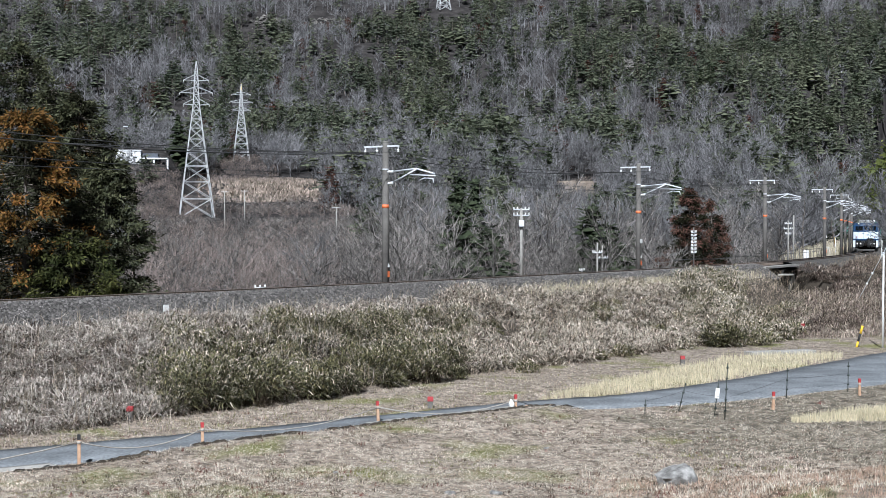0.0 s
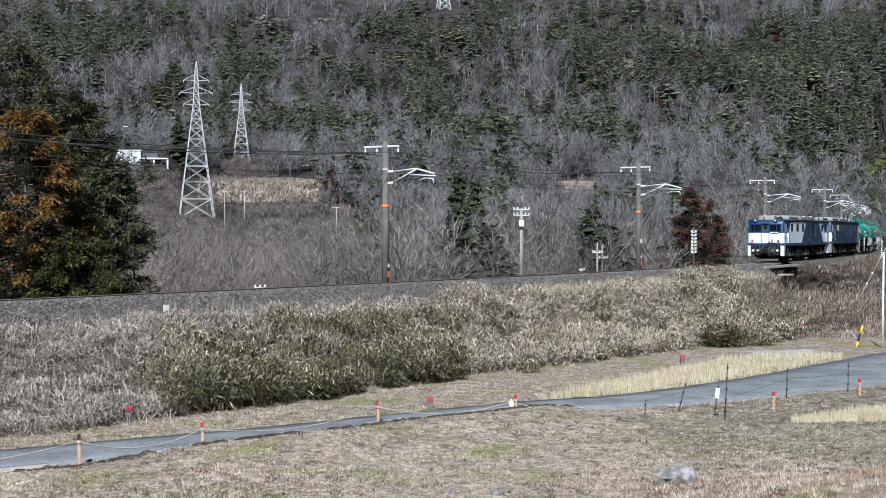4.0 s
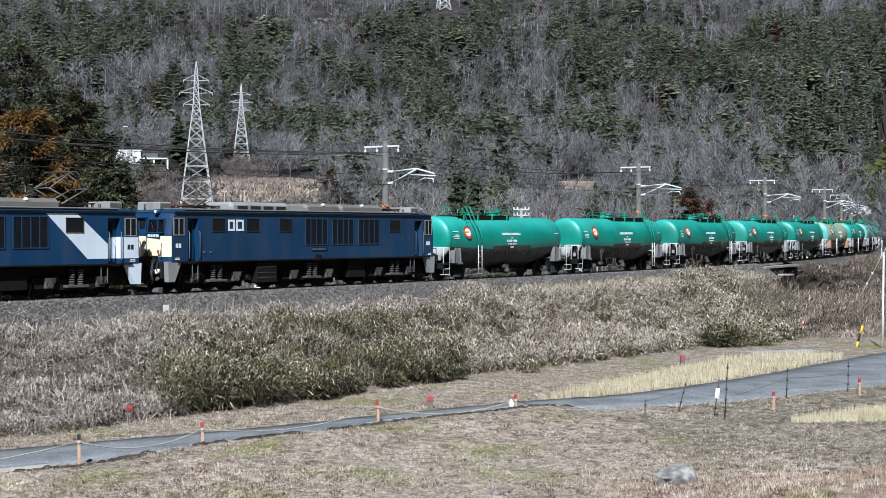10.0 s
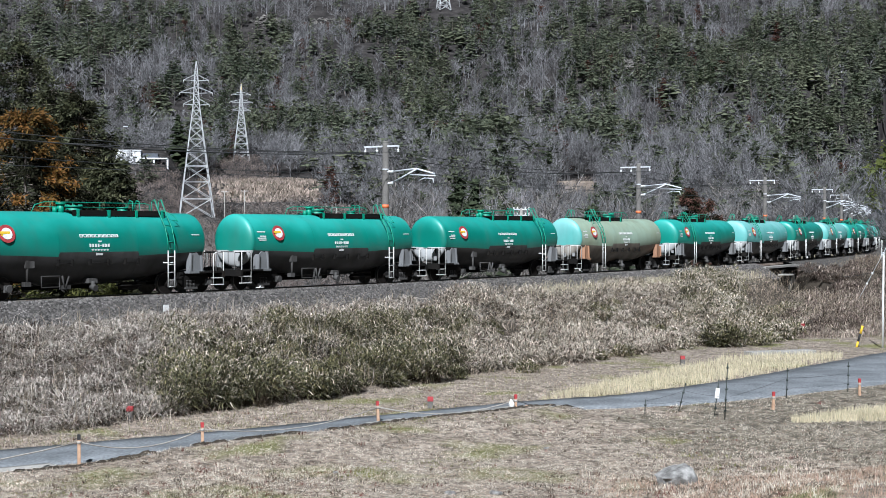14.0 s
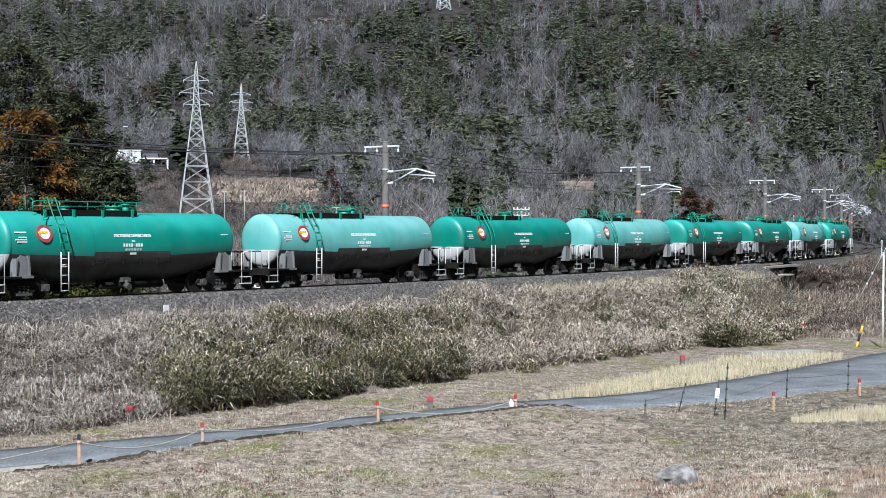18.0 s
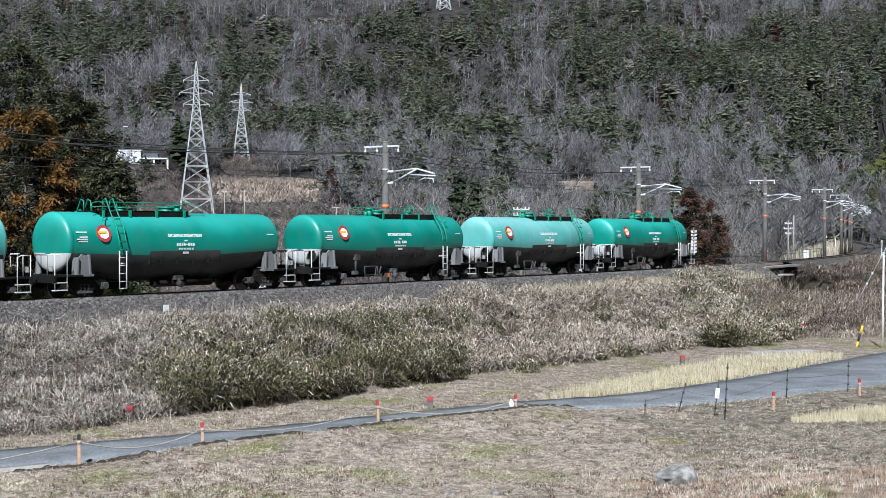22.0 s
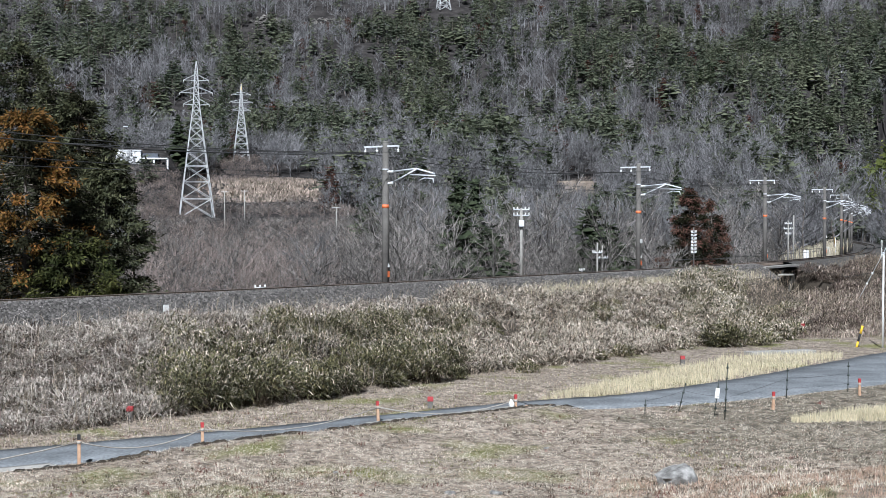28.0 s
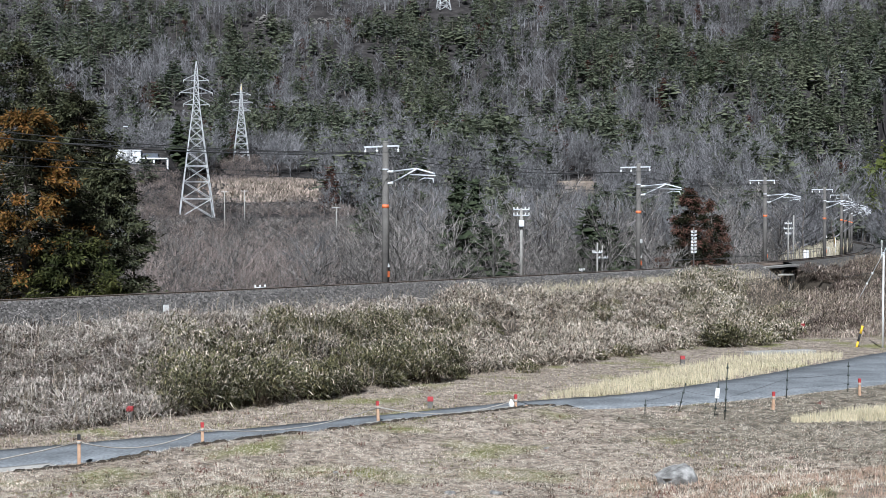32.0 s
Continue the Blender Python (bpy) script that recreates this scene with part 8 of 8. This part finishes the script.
def bracket(t):
    part("cross_bar", rod(B(), (-0.36, 0, 0.2), (0.36, 0, 0.2), 0.03, n=8), M["white"], t)
    for x in (-0.33, 0.0, 0.33):
        part("insulator", lathe(B(), x, 0, [(0.18, 0.03), (0.24, 0.045), (0.3, 0.045), (0.33, 0.02)], 8), M["white"], t)
    part("post", rod(B(), (0, 0, -0.5), (0, 0, 0.25), 0.03, n=8), M["galv"], t)


rail_cabinet("insulator_bracket", "low white insulator bracket beside the ballast", -4.0, -3.4, -0.35, bracket)
rail_cabinet("insulator_bracket", "low white insulator bracket beside the ballast", -38.3, -5.0, -0.35, bracket)


def low_rail(t):
    for x in (-1.2, 0.0, 1.2):
        part("post", rod(B(), (x, 0, -0.6), (x, 0, 0.42), 0.03, n=8), M["poleconc"], t)
    part("top_rail", rod(B(), (-1.3, 0, 0.42), (1.3, 0, 0.42), 0.03, n=8), M["poleconc"], t)


rail_cabinet("low_railing", "low grey tube railing beside the track", -53.4, -5.2, -0.35, low_rail)


def cable_trough(t):
    bm = B()
    for k in range(18):
        u = -52.0 - k * 2.2
        rod(bm, on_track(u, -3.9, 0.25 + 0.05 * math.sin(k)), on_track(u - 2.2, -3.9, 0.25 + 0.05 * math.sin(k + 1)), 0.035, n=6)
    return bm


tagged(part("signal_cable", cable_trough(None), M["wire"]), "dark cable carried on short posts", "cable")
guard = tagged(new("bridge_railing"), "dark tube railing beside the curve", "railing")
for k in range(18):
    u = -71.0 - k * 2.2
    part("post", rod(B(), on_track(u, -3.6, -0.7), on_track(u, -3.6, 0.55), 0.025, n=6), M["poleconc"], guard)
    if k < 17:
        for z in (0.25, 0.53):
            part("tube", rod(B(), on_track(u, -3.6, z), on_track(u - 2.2, -3.6, z), 0.025, n=6), M["poleconc"], guard)

# signs and cases by the far curve
for u, off, h, w in ((-126.0, -4.2, 1.2, 0.4), (-104.2, -4.6, 1.1, 0.22), (-103.0, -4.6, 1.1, 0.22)):
    c = tagged(new("signal_case"), "white trackside equipment case", "case")
    c.matrix_world = track_pose(u, off, -0.75)
    part("cabinet", box(B(), -w / 2, w / 2, -0.2, 0.2, 0.1, h, 0.02), M["white"], c)
    part("plinth", box(B(), -w / 2 - 0.05, w / 2 + 0.05, -0.25, 0.25, -0.3, 0.1), M["concrete"], c)
sg = tagged(new("trackside_sign"), "yellow trackside sign on a post", "sign")
sg.matrix_world = track_pose(-129.0, -3.6, -0.7)
part("post", rod(B(), (0, 0, -0.2), (0, 0, 2.2), 0.04, n=8), M["galv"], sg)
part("board", box(B(), -0.35, 0.35, -0.06, -0.03, 1.6, 2.3), M["yellow"], sg)
sg = tagged(new("trackside_sign"), "white lamp-headed post beside the curve", "sign")
sg.matrix_world = track_pose(-92.8, 4.2, -0.7)
part("post", rod(B(), (0, 0, -0.4), (0, 0, 1.9), 0.035, n=8), M["white"], sg)
part("head", box(B(), -0.09, 0.09, -0.09, 0.09, 1.6, 2.2, 0.03), M["white"], sg)
sg = tagged(new("kilometre_post"), "small white marker post in the ballast", "post")
sg.matrix_world = track_pose(7.7, 2.9, -0.72)
part("stem", box(B(), -0.03, 0.03, -0.02, 0.02, -0.4, 0.2), M["poleconc"], sg)
part("face", box(B(), -0.13, 0.13, 0.02, 0.06, 0.06, 0.44), M["white"], sg)

# ---------------------------------------------------------------- the little bridge
br = tagged(new("bridge"), "small girder bridge over an underpass with dark abutments", "bridge", kind="structure")


def across(bm, u0, u1, o0, o1, z0, z1):
    """A block that follows the track from u0 to u1 and spans the offsets o0 to o1."""
    p = [on_track(u0, o0), on_track(u1, o0), on_track(u1, o1), on_track(u0, o1)]
    loft(bm, [[(q[0], q[1], q[2] + z0) for q in p], [(q[0], q[1], q[2] + z1) for q in p]], smooth=False)
    bmesh.ops.recalc_face_normals(bm, faces=bm.faces)
    return bm


# shade under the deck is put into the stone's colour
M["soot"] = material("soot_dark_stone", (0.055, 0.052, 0.048), (0.03, 0.028, 0.026), 2.0, 0.95, bump=0.6, bump_scale=12)
for s in (1, -1):
    a = BRIDGE_U + s * (BRIDGE_HALF + 0.25)
    part("abutment", across(B(), a - 0.5, a + 0.5, -4.2, 1.9, -3.3, -0.62), M["soot"], br, "stone abutment darkened for deck shade")
    for k in range(3):
        part("pilaster", across(B(), a - s * 0.5 - 0.04, a - s * 0.5 + 0.04, -3.2 + 1.5 * k, -2.6 + 1.5 * k, -3.2, -0.62), M["soot"], br)
for off in (0.62, -0.62):
    bm = B()
    for z0, z1, w in ((-0.20, -0.17, 0.16), (-0.62, -0.20, 0.02), (-0.66, -0.62, 0.16)):
        across(bm, BRIDGE_U - BRIDGE_HALF - 0.5, BRIDGE_U + BRIDGE_HALF + 0.5, off - w, off + w, z0, z1)
    part("girder", bm, M["rail"], br)
part("deck_plate", across(B(), BRIDGE_U - BRIDGE_HALF - 0.4, BRIDGE_U + BRIDGE_HALF + 0.4, -2.3, 1.3, -0.30, -0.22), M["rail"], br)
part("walk_slab", across(B(), BRIDGE_U - BRIDGE_HALF - 0.9, BRIDGE_U + BRIDGE_HALF + 0.4, 1.45, 2.2, -0.34, -0.20), M["concrete"], br, "pale concrete walkway slab")
# added wall closes the opening so that it reads black
part("back_wall", across(B(), BRIDGE_U - BRIDGE_HALF, BRIDGE_U + BRIDGE_HALF, -4.0, -3.7, -3.3, -0.5), M["soot"], br)
for k in range(13):
    u = BRIDGE_U - BRIDGE_HALF + 0.3 + 0.64 * k
    part("sleeper", across(B(), u - 0.1, u + 0.1, -1.2, 1.2, -0.17, -0.05), M["rail"], br)
bm = B()
pipe(bm, [on_track(BRIDGE_U - 3.0, 2.3, -2.2), on_track(BRIDGE_U - 2.6, 2.3, -0.95), on_track(BRIDGE_U + 1.5, 2.3, -0.85)], 0.08, 6)
part("prop", bm, M["concrete"], br)

# ---------------------------------------------------------------- pylons
def bar(bm, a, b, r):
    rod(bm, a, b, r, n=4, caps=False)


def make_pylon(h, base, arms, thick):
    """A lattice tower; arms are (height, half length)."""
    p = new("pylon")
    neck = 0.070 * h
    levels = [0.0, 0.12, 0.23, 0.33, 0.42, 0.50, 0.57, 0.63, 0.685, 0.735, 0.785, 0.835, 0.885, 0.93]
    def half(t):
        return base / 2 + (neck / 2 * 0.55 - base / 2) * min(1, t / 0.72) if t < 0.72 else neck / 2 * 0.55 * (1 - 0.55 * (t - 0.72) / 0.21)
    corner = [(1, 1), (-1, 1), (-1, -1), (1, -1)]
    for cx, cy in corner:
        bm = B()
        line = [(cx * half(a), cy * half(a), a * h) for a in levels] + [(0, 0, h)]
        loft(bm, [[(x + thick * dx, y + thick * dy, z) for dx, dy in ((1, 0), (0, 1), (-1, 0), (0, -1))] for x, y, z in line], smooth=False)
        part("leg", bm, M["pylon"], p)
    for i in range(4):
        a, b = corner[i], corner[(i + 1) % 4]
        bm = B()
        for l0, l1 in zip(levels, levels[1:]):
            h0, h1 = half(l0), half(l1)
            bar(bm, (a[0] * h0, a[1] * h0, l0 * h), (b[0] * h1, b[1] * h1, l1 * h), thick * 0.6)
            bar(bm, (b[0] * h0, b[1] * h0, l0 * h), (a[0] * h1, a[1] * h1, l1 * h), thick * 0.6)
            bar(bm, (a[0] * h1, a[1] * h1, l1 * h), (b[0] * h1, b[1] * h1, l1 * h), thick * 0.55)
        part("lattice", bm, M["pylon"], p)
    for z, w in arms:
        bm = B()
        hw = half(z / h)
        for s in (1, -1):
            for cy in (1, -1):
                bar(bm, (s * hw, cy * hw, z), (s * w, 0, z + 0.2), thick * 0.7)
                bar(bm, (s * hw, cy * hw, z + 0.038 * h), (s * w, 0, z + 0.2), thick * 0.7)
            bar(bm, (s * (hw + w) / 2, 0, z + 0.02 * h), (s * (hw + w) / 2, hw * 0.5, z), thick * 0.5)
        arm = part("crossarm", bm, M["pylon"], p)
        for s in (1, -1):
            part("insulator_string", rod(B(), (s * w, 0, z + 0.15), (s * w, 0, z - 0.012 * h), 0.07, n=6), M["white"], arm)
    return p


PY1 = afield(-0.1665, 392)
t1 = tagged(make_pylon(41.5, 9.0, [(36.2, 3.3), (32.9, 4.3), (29.8, 3.4)], 0.115), "tall white steel lattice transmission pylon", "pylon", "transmission pylons")
t1.matrix_world = pose(PY1.x, PY1.y, 6.2, 0, 0, 12)
PY2 = afield(-0.1362, 560)
t2 = tagged(make_pylon(29.5, 6.0, [(25.2, 3.6), (22.3, 4.4), (19.3, 3.4)], 0.125), "white lattice pylon with a yellow top", "pylon", "transmission pylons")
t2.matrix_world = pose(PY2.x, PY2.y, 29.0, 0, 0, 12)
part("painted_top", rod(B(), (0, 0, 27.0), (0, 0, 29.6), 0.45, 0.1, n=4), M["yellow"], t2, "yellow painted peak")
for b, d, z, hh_ in ((0.0003, 978, 149, 34.0), (-0.2415, 1006, 158, 32.0)):
    far_ = tagged(make_pylon(hh_, 8.0, [(28, 3.5), (25, 4.5), (22, 3.5)], 0.26), "distant white lattice pylon on the mountain", "pylon", "transmission pylons")
    gz = float(ground_z(b * d, d))
    far_.matrix_world = pose(b * d, d, gz - 1, 0, 0, 20)
for s in (1, -1):
    for za, zb, wa, wb in ((36.2, 25.2, 3.3, 3.6), (32.9, 22.3, 4.3, 4.4), (29.8, 19.3, 3.4, 3.4)):
        a = t1.matrix_world @ Vector((s * wa, 0, za - 1.4))
        b_ = t2.matrix_world @ Vector((s * wb, 0, zb - 1.0))
        wire("power_line", "thin grey high-voltage power line", [a, b_], 0.02, 2.5, M["galv"])

# the low-voltage line that crosses in front of the hill
wire("cable", "thick dark cable sloping across the valley", [(-35, 58, 7.2), on_track(-13, -4.1, 6.38)], 0.022, 0.25)

# ---------------------------------------------------------------- works building on its shelf
M["sheet"] = material("white_sheet_metal", (0.80, 0.81, 0.83), (0.72, 0.73, 0.75), 0.3, 0.5)
M["sheet_dark"] = material("dark_sheet_metal", (0.07, 0.08, 0.10), (0.05, 0.055, 0.07), 0.3, 0.6)


def building(label, b, d, z, w, depth, h, turn, extra=True):
    ob = tagged(new("works_building"), label, "building")
    ob.matrix_world = pose(b * d, d, z, 0, 0, turn)
    part("wall", box(B(), -w / 2, w / 2, 0, depth, -4, h), M["sheet"], ob)
    part("roof", box(B(), -w / 2 - 0.2, w / 2 + 0.2, -0.3, depth + 0.3, h, h + 0.25), M["sheet"], ob)
    for k in range(3):
        part("window", box(B(), -w / 2 + 0.8 + k * w / 3.4, -w / 2 + 0.8 + k * w / 3.4 + w / 6, -0.06, 0.02, h * 0.52, h * 0.62), M["sheet_dark"], ob)
    if extra:
        part("annex", box(B(), w / 2, w / 2 + 5.0, 1.5, depth, -3, h * 0.85), M["sheet_dark"], ob)
        part("canopy", box(B(), w / 2 - 0.2, w / 2 + 8.0, -1.5, 3, h * 0.45, h * 0.45 + 0.4), M["sheet"], ob)
        for x in (w / 2 + 4.0, w / 2 + 8.0):
            part("post", box(B(), x - 0.25, x + 0.25, -1.3, -0.9, -2.5, h * 0.45), M["sheet"], ob)
    return ob


building("white sheet-metal works building with canopy", -0.2125, 440, 22.0, 7.2, 6, 4.6, 6)
building("white sheet-metal shed behind the cedars", -0.248, 440, 22.3, 8.0, 6, 5.2, 0, False)
building("white sheet-metal shed behind the cedars", -0.264, 436, 22.3, 6.0, 6, 5.0, 0, False)
building("small white hut in the far woods", 0.0045, 545, 26.5, 3.0, 3, 2.2, 10, False)

# ---------------------------------------------------------------- stakes, ropes and markers
def stake(b, d, h, lean=(0, 0), top="red"):
    s = tagged(new("stake"), "weathered orange-brown wooden stake holding a rope", "stake", "rope stakes")
    p = afield(b, d)
    s.matrix_world = pose(p.x, p.y, p.z, lean[0], lean[1], 20)
    part("shaft", box(B(), -0.035, 0.035, -0.035, 0.035, -0.15, h, 0.006), M["stakewood"], s)
    part("painted_top", box(B(), -0.037, 0.037, -0.037, 0.037, h - 0.12, h + 0.01, 0.006), M["red"] if top == "red" else M["black"], s)
    part("rope_tie", rod(B(), (0, 0, h - 0.20), (0, 0, h - 0.14), 0.055, n=8), M["rope"], s)
    return Vector((p.x, p.y, p.z + h - 0.16))


M["rope"] = material("weathered_rope", (0.46, 0.43, 0.39), (0.33, 0.30, 0.27), 8, 0.9)
M["fence"] = material("dark_green_fence_post", (0.03, 0.04, 0.035), (0.02, 0.026, 0.022), 6, 0.5)
ends = [Vector((-14.5, 28.0, FIELD_Z + 0.5))]
for b, d, h, lean, top in ((-0.2463, 33.6, 0.70, (0, 0), "dark"), (-0.1627, 36.4, 0.64, (2, -1), "red"), (-0.0437, 40.8, 0.66, (-2, -2), "red"), (0.049, 43.0, 0.60, (0, 1), "red"), (0.2232, 43.6, 0.52, (1, 2), "red"), (0.2818, 47.5, 0.54, (0, -1), "red")):
    ends.append(stake(b, d, h, lean, top))
for a, b in zip(ends[:4], ends[1:5]):
    wire("rope", "slack grey rope between the stakes", [a, b], 0.016, 0.28, M["rope"])
stub = tagged(new("stake"), "short stub of a wooden stake", "stake")
stub.location = afield(0.0565, 43.2)
part("shaft", box(B(), -0.035, 0.035, -0.035, 0.035, -0.1, 0.28, 0.006), M["stakewood"], stub)
wire("rope", "slack dark cord from stake to ground", [ends[4], afield(0.092, 43.0) + Vector((0, 0, 0.06))], 0.012, 0.1, M["wire"])
bag = B()
bmesh.ops.create_icosphere(bag, subdivisions=3, radius=0.085)
for v in bag.verts:
    v.co = v.co * (1 + 0.3 * noise.noise(v.co * 9)) * (0.75 if v.co.z > 0 else 1.0)
    v.co.z *= 1.9
ob = tagged(part("plastic_bag", bag, M["white"]), "crumpled white plastic bag tied to a stake", "bag")
ob.location = afield(0.0462, 42.9) + Vector((0, 0, 0.36))


def fence_post(b, d, h, lx, ly, plate=False):
    s = tagged(new("fence_post"), "thin dark electric-fence post with insulators", "fence post", "electric fence posts")
    p = afield(b, d)
    s.matrix_world = pose(p.x, p.y, p.z, lx, ly, 0)
    part("shaft", rod(B(), (0, 0, -0.1), (0, 0, h), 0.014, n=8), M["fence"], s)
    for z in (0.25, 0.55, 0.85, 1.15, 1.45):
        if z < h:
            part("clip", rod(B(), (-0.03, 0, z), (0.035, 0, z + 0.02), 0.028, n=8), M["fence"], s)
    if plate:
        part("tag", box(B(), -0.06, 0.06, -0.03, -0.018, h * 0.5, h * 0.5 + 0.3), M["white"], s)
    return s.matrix_world


posts = [fence_post(*a) for a in ((0.1365, 42.6, 0.42, 0, 3), (0.1595, 43.6, 0.85, 0, 14), (0.1835, 42.0, 1.1, 4, 6, True), (0.1905, 41.4, 1.6, 0, 3), (0.2323, 47.0, 0.95, 0, 2), (0.2738, 48.5, 1.0, 0, 1))]
for z in (0.3, 0.62):
    wire("fence_wire", "thin fence wire strung between posts", [m @ Vector((0, 0, min(z, 0.38) if k == 0 else z)) for k, m in enumerate(posts)], 0.004, 0.03, M["wire"])


def marker(b, d, h, top=True):
    s = tagged(new("boundary_post"), "short grey boundary post with a red cap", "post", "red-capped posts")
    s.location = afield(b, d)
    part("body", box(B(), -0.085, 0.085, -0.085, 0.085, -0.2, h, 0.012), M["poleconc"], s)
    part("red_cap", box(B(), -0.09, 0.09, -0.09, 0.09, h, h + 0.14, 0.015), M["red"], s)


for b, d, h in ((-0.2116, 41.5, 0.28), (-0.0085, 45.0, 0.2), (0.162, 58.6, 0.30), (0.2432, 78.0, 0.35)):
    marker(b, d, h)
s = tagged(new("warning_post"), "leaning yellow and black striped post", "post")
p = afield(0.2795, 68.5)
s.matrix_world = pose(p.x, p.y, p.z, 0, 16, 0)
for k in range(3):
    part("yellow_band" if k % 2 == 0 else "black_band", rod(B(), (0, 0, -0.1 + k * 0.38), (0, 0, 0.28 + k * 0.38), 0.055, n=12), M["yellow"] if k % 2 == 0 else M["black"], s)
s = tagged(new("white_pole"), "slim white pole with a small cap", "pole")
p = afield(0.2972, 68.0)
s.matrix_world = pose(p.x, p.y, p.z, 0, 0.5, 0)
part("shaft", rod(B(), (0, 0, -0.2), (0, 0, 4.3), 0.05, 0.04, n=10), M["white"], s)
part("cap", rod(B(), (0, 0, 4.3), (0, 0, 4.38), 0.06, n=10), M["galv"], s)
guy = wire("guy_wire", "guy wire with white guards beside the pole", [afield(0.281, 69.5) + Vector((0, 0, 2.2)), p + Vector((0.15, 0, 4.6))], 0.012, 0.0, M["galv"])
for t in (0.3, 0.5, 0.85):
    c = (afield(0.281, 69.5) + Vector((0, 0, 2.2))).lerp(p + Vector((0.15, 0, 4.6)), t)
    o = part("wire_guard", rod(B(), c - Vector((0, 0, 0.05)), c + Vector((0, 0, 0.05)), 0.05, n=8), M["white"], guy)
wire("cable", "dark cable along the brush slope", [on_track(-66, 4.2, -1.2), afield(0.31, 92) + Vector((0, 0, 3.4))], 0.02, 0.3)
slab = B()
box(slab, -1.6, 1.6, -0.35, 0.35, -0.1, 0.10, 0.02)
ob = tagged(part("drain_cover", slab, M["concrete"]), "grey concrete drain slab at the field's edge", "slab")
p = afield(0.228, 64.0)
ob.matrix_world = pose(p.x, p.y, p.z + 0.05, 0, 0, 20)
slab = B()
for k in range(9):
    box(slab, -3.0 + k * 0.68, -2.36 + k * 0.68, -0.14, 0.14, -0.25, 0.06 + 0.02 * math.sin(k * 2.1), 0.012)
ob = tagged(part("kerb", slab, M["concrete"]), "row of weathered concrete kerb stones", "kerb", kind="structure")
ob.matrix_world = pose(0.25, 41.6, FIELD_Z + 0.12, 0, 0, 42)
# ---------------------------------------------------------------- the train put together
def run_at(t):
    """Metres that the train has gone by t seconds, from where it is at 13 s."""
    d = t - 13.0
    return -0.0695 + 13.57906 * d - 0.115853 * d * d / 2 + 0.008312 * d ** 3 / 6 + 0.001016 * d ** 4 / 100 + 0.001103 * d ** 5 / 1000


CARS = []
leader = tagged(make_loco(1), "blue and white electric freight locomotive hauling the train", "locomotive", "locomotives")
second = tagged(make_loco(2), "plain dark blue electric locomotive coupled second", "locomotive", "locomotives")
FRONT = 66.337
CARS += [(leader, FRONT - HALF), (second, FRONT - HALF - 18.6)]
first = make_wagon()
# paint of each wagon, and whether its ladder stands at the leading end
LINE = [("green", 1), ("green", 0), ("deep", 0), ("green", 0), ("deep", 0), ("beige", 1), ("green", 1), ("teal", 1), ("deep", 1), ("teal", 1), ("green", 1), ("deep", 0), ("teal", 0), ("green", 0)]
SAYS = {"green": "green tank wagon with grey belly and red emblem", "deep": "deep green tank wagon with grimy, shaded grey belly",
        "teal": "sun-faded pale teal tank wagon with grey belly", "beige": "bleached beige-green tank wagon with brown-grey belly"}


def flip_fittings(w):
    """Turns the ladders and top fittings end for end."""
    for o in w.children:
        if o.name.split(".")[0] in ("ladder", "walkway", "guard_rail", "manhole", "safety_valve", "filler_cap", "brake_lever", "brake_indicator", "hand_brake", "brake_cylinder"):
            o.matrix_basis = Matrix.Rotation(math.pi, 4, "Z") @ o.matrix_basis


wagons = [first] + [copy_thing(first, Matrix.Identity(4)) for k in range(13)]
for ob in list(scene.objects):
    if ob.name.split(".")[0] == "wheelset" and ob not in AXLES["wagon"] and ob not in AXLES["loco"]:
        AXLES["wagon"].append(ob)
for k, (w, (col, lead)) in enumerate(zip(wagons, LINE)):
    tagged(w, SAYS[col], "tank wagon", "tank wagons of the train")
    if lead:
        flip_fittings(w)
    if col == "beige":
        for o in [c for c in w.children if c.name.startswith("saddle")]:
            o.material_slots[0].link = "OBJECT"
            o.material_slots[0].material = P["saddlerust"]
            o["label"] = "rust-brown saddle plate"
    belly = P["greybrown"] if col == "beige" else P["grey"]
    for o in [c for c in w.children if c.name.startswith("tank")]:
        for q in (o, *o.children):
            q.material_slots[0].link = q.material_slots[1].link = "OBJECT"
            q.material_slots[0].material, q.material_slots[1].material = P[col], belly if q is o else P["belly"]
        o.material_slots[2].link = o.material_slots[3].link = "OBJECT"
        o.material_slots[3].material = P["teal"] if col == "beige" else P[col]
        o.material_slots[2].material = P["bellybrown"] if col == "beige" else P["belly"]
    CARS.append((w, -4.0 - 13.677 * (k - 2) - (0.25 if k == 0 else 0.0)))


def turning(radius):
    """Rows of a wheel's turn, one for every picture of the film."""
    rows = []
    for k in range(0, 32 * FPS + 1):
        t = k / FPS
        rows.append((t, Matrix.Rotation(run_at(t) / radius, 4, "Y")))
    return rows


def motions():
    for e, u0 in CARS:
        walk(e, [(float(t), track_pose(run_at(t) + u0)) for t in np.linspace(0, 32, 65)])
    for key, radius in (("loco", 0.56), ("wagon", 0.43)):
        lead = AXLES[key][0]
        walk(lead, turning(radius))
        for o in AXLES[key][1:]:
            o.rotation_mode = "QUATERNION"
            o.animation_data_create()
            o.animation_data.action = lead.animation_data.action
            o.animation_data.action_slot = lead.animation_data.action_slot


motions()
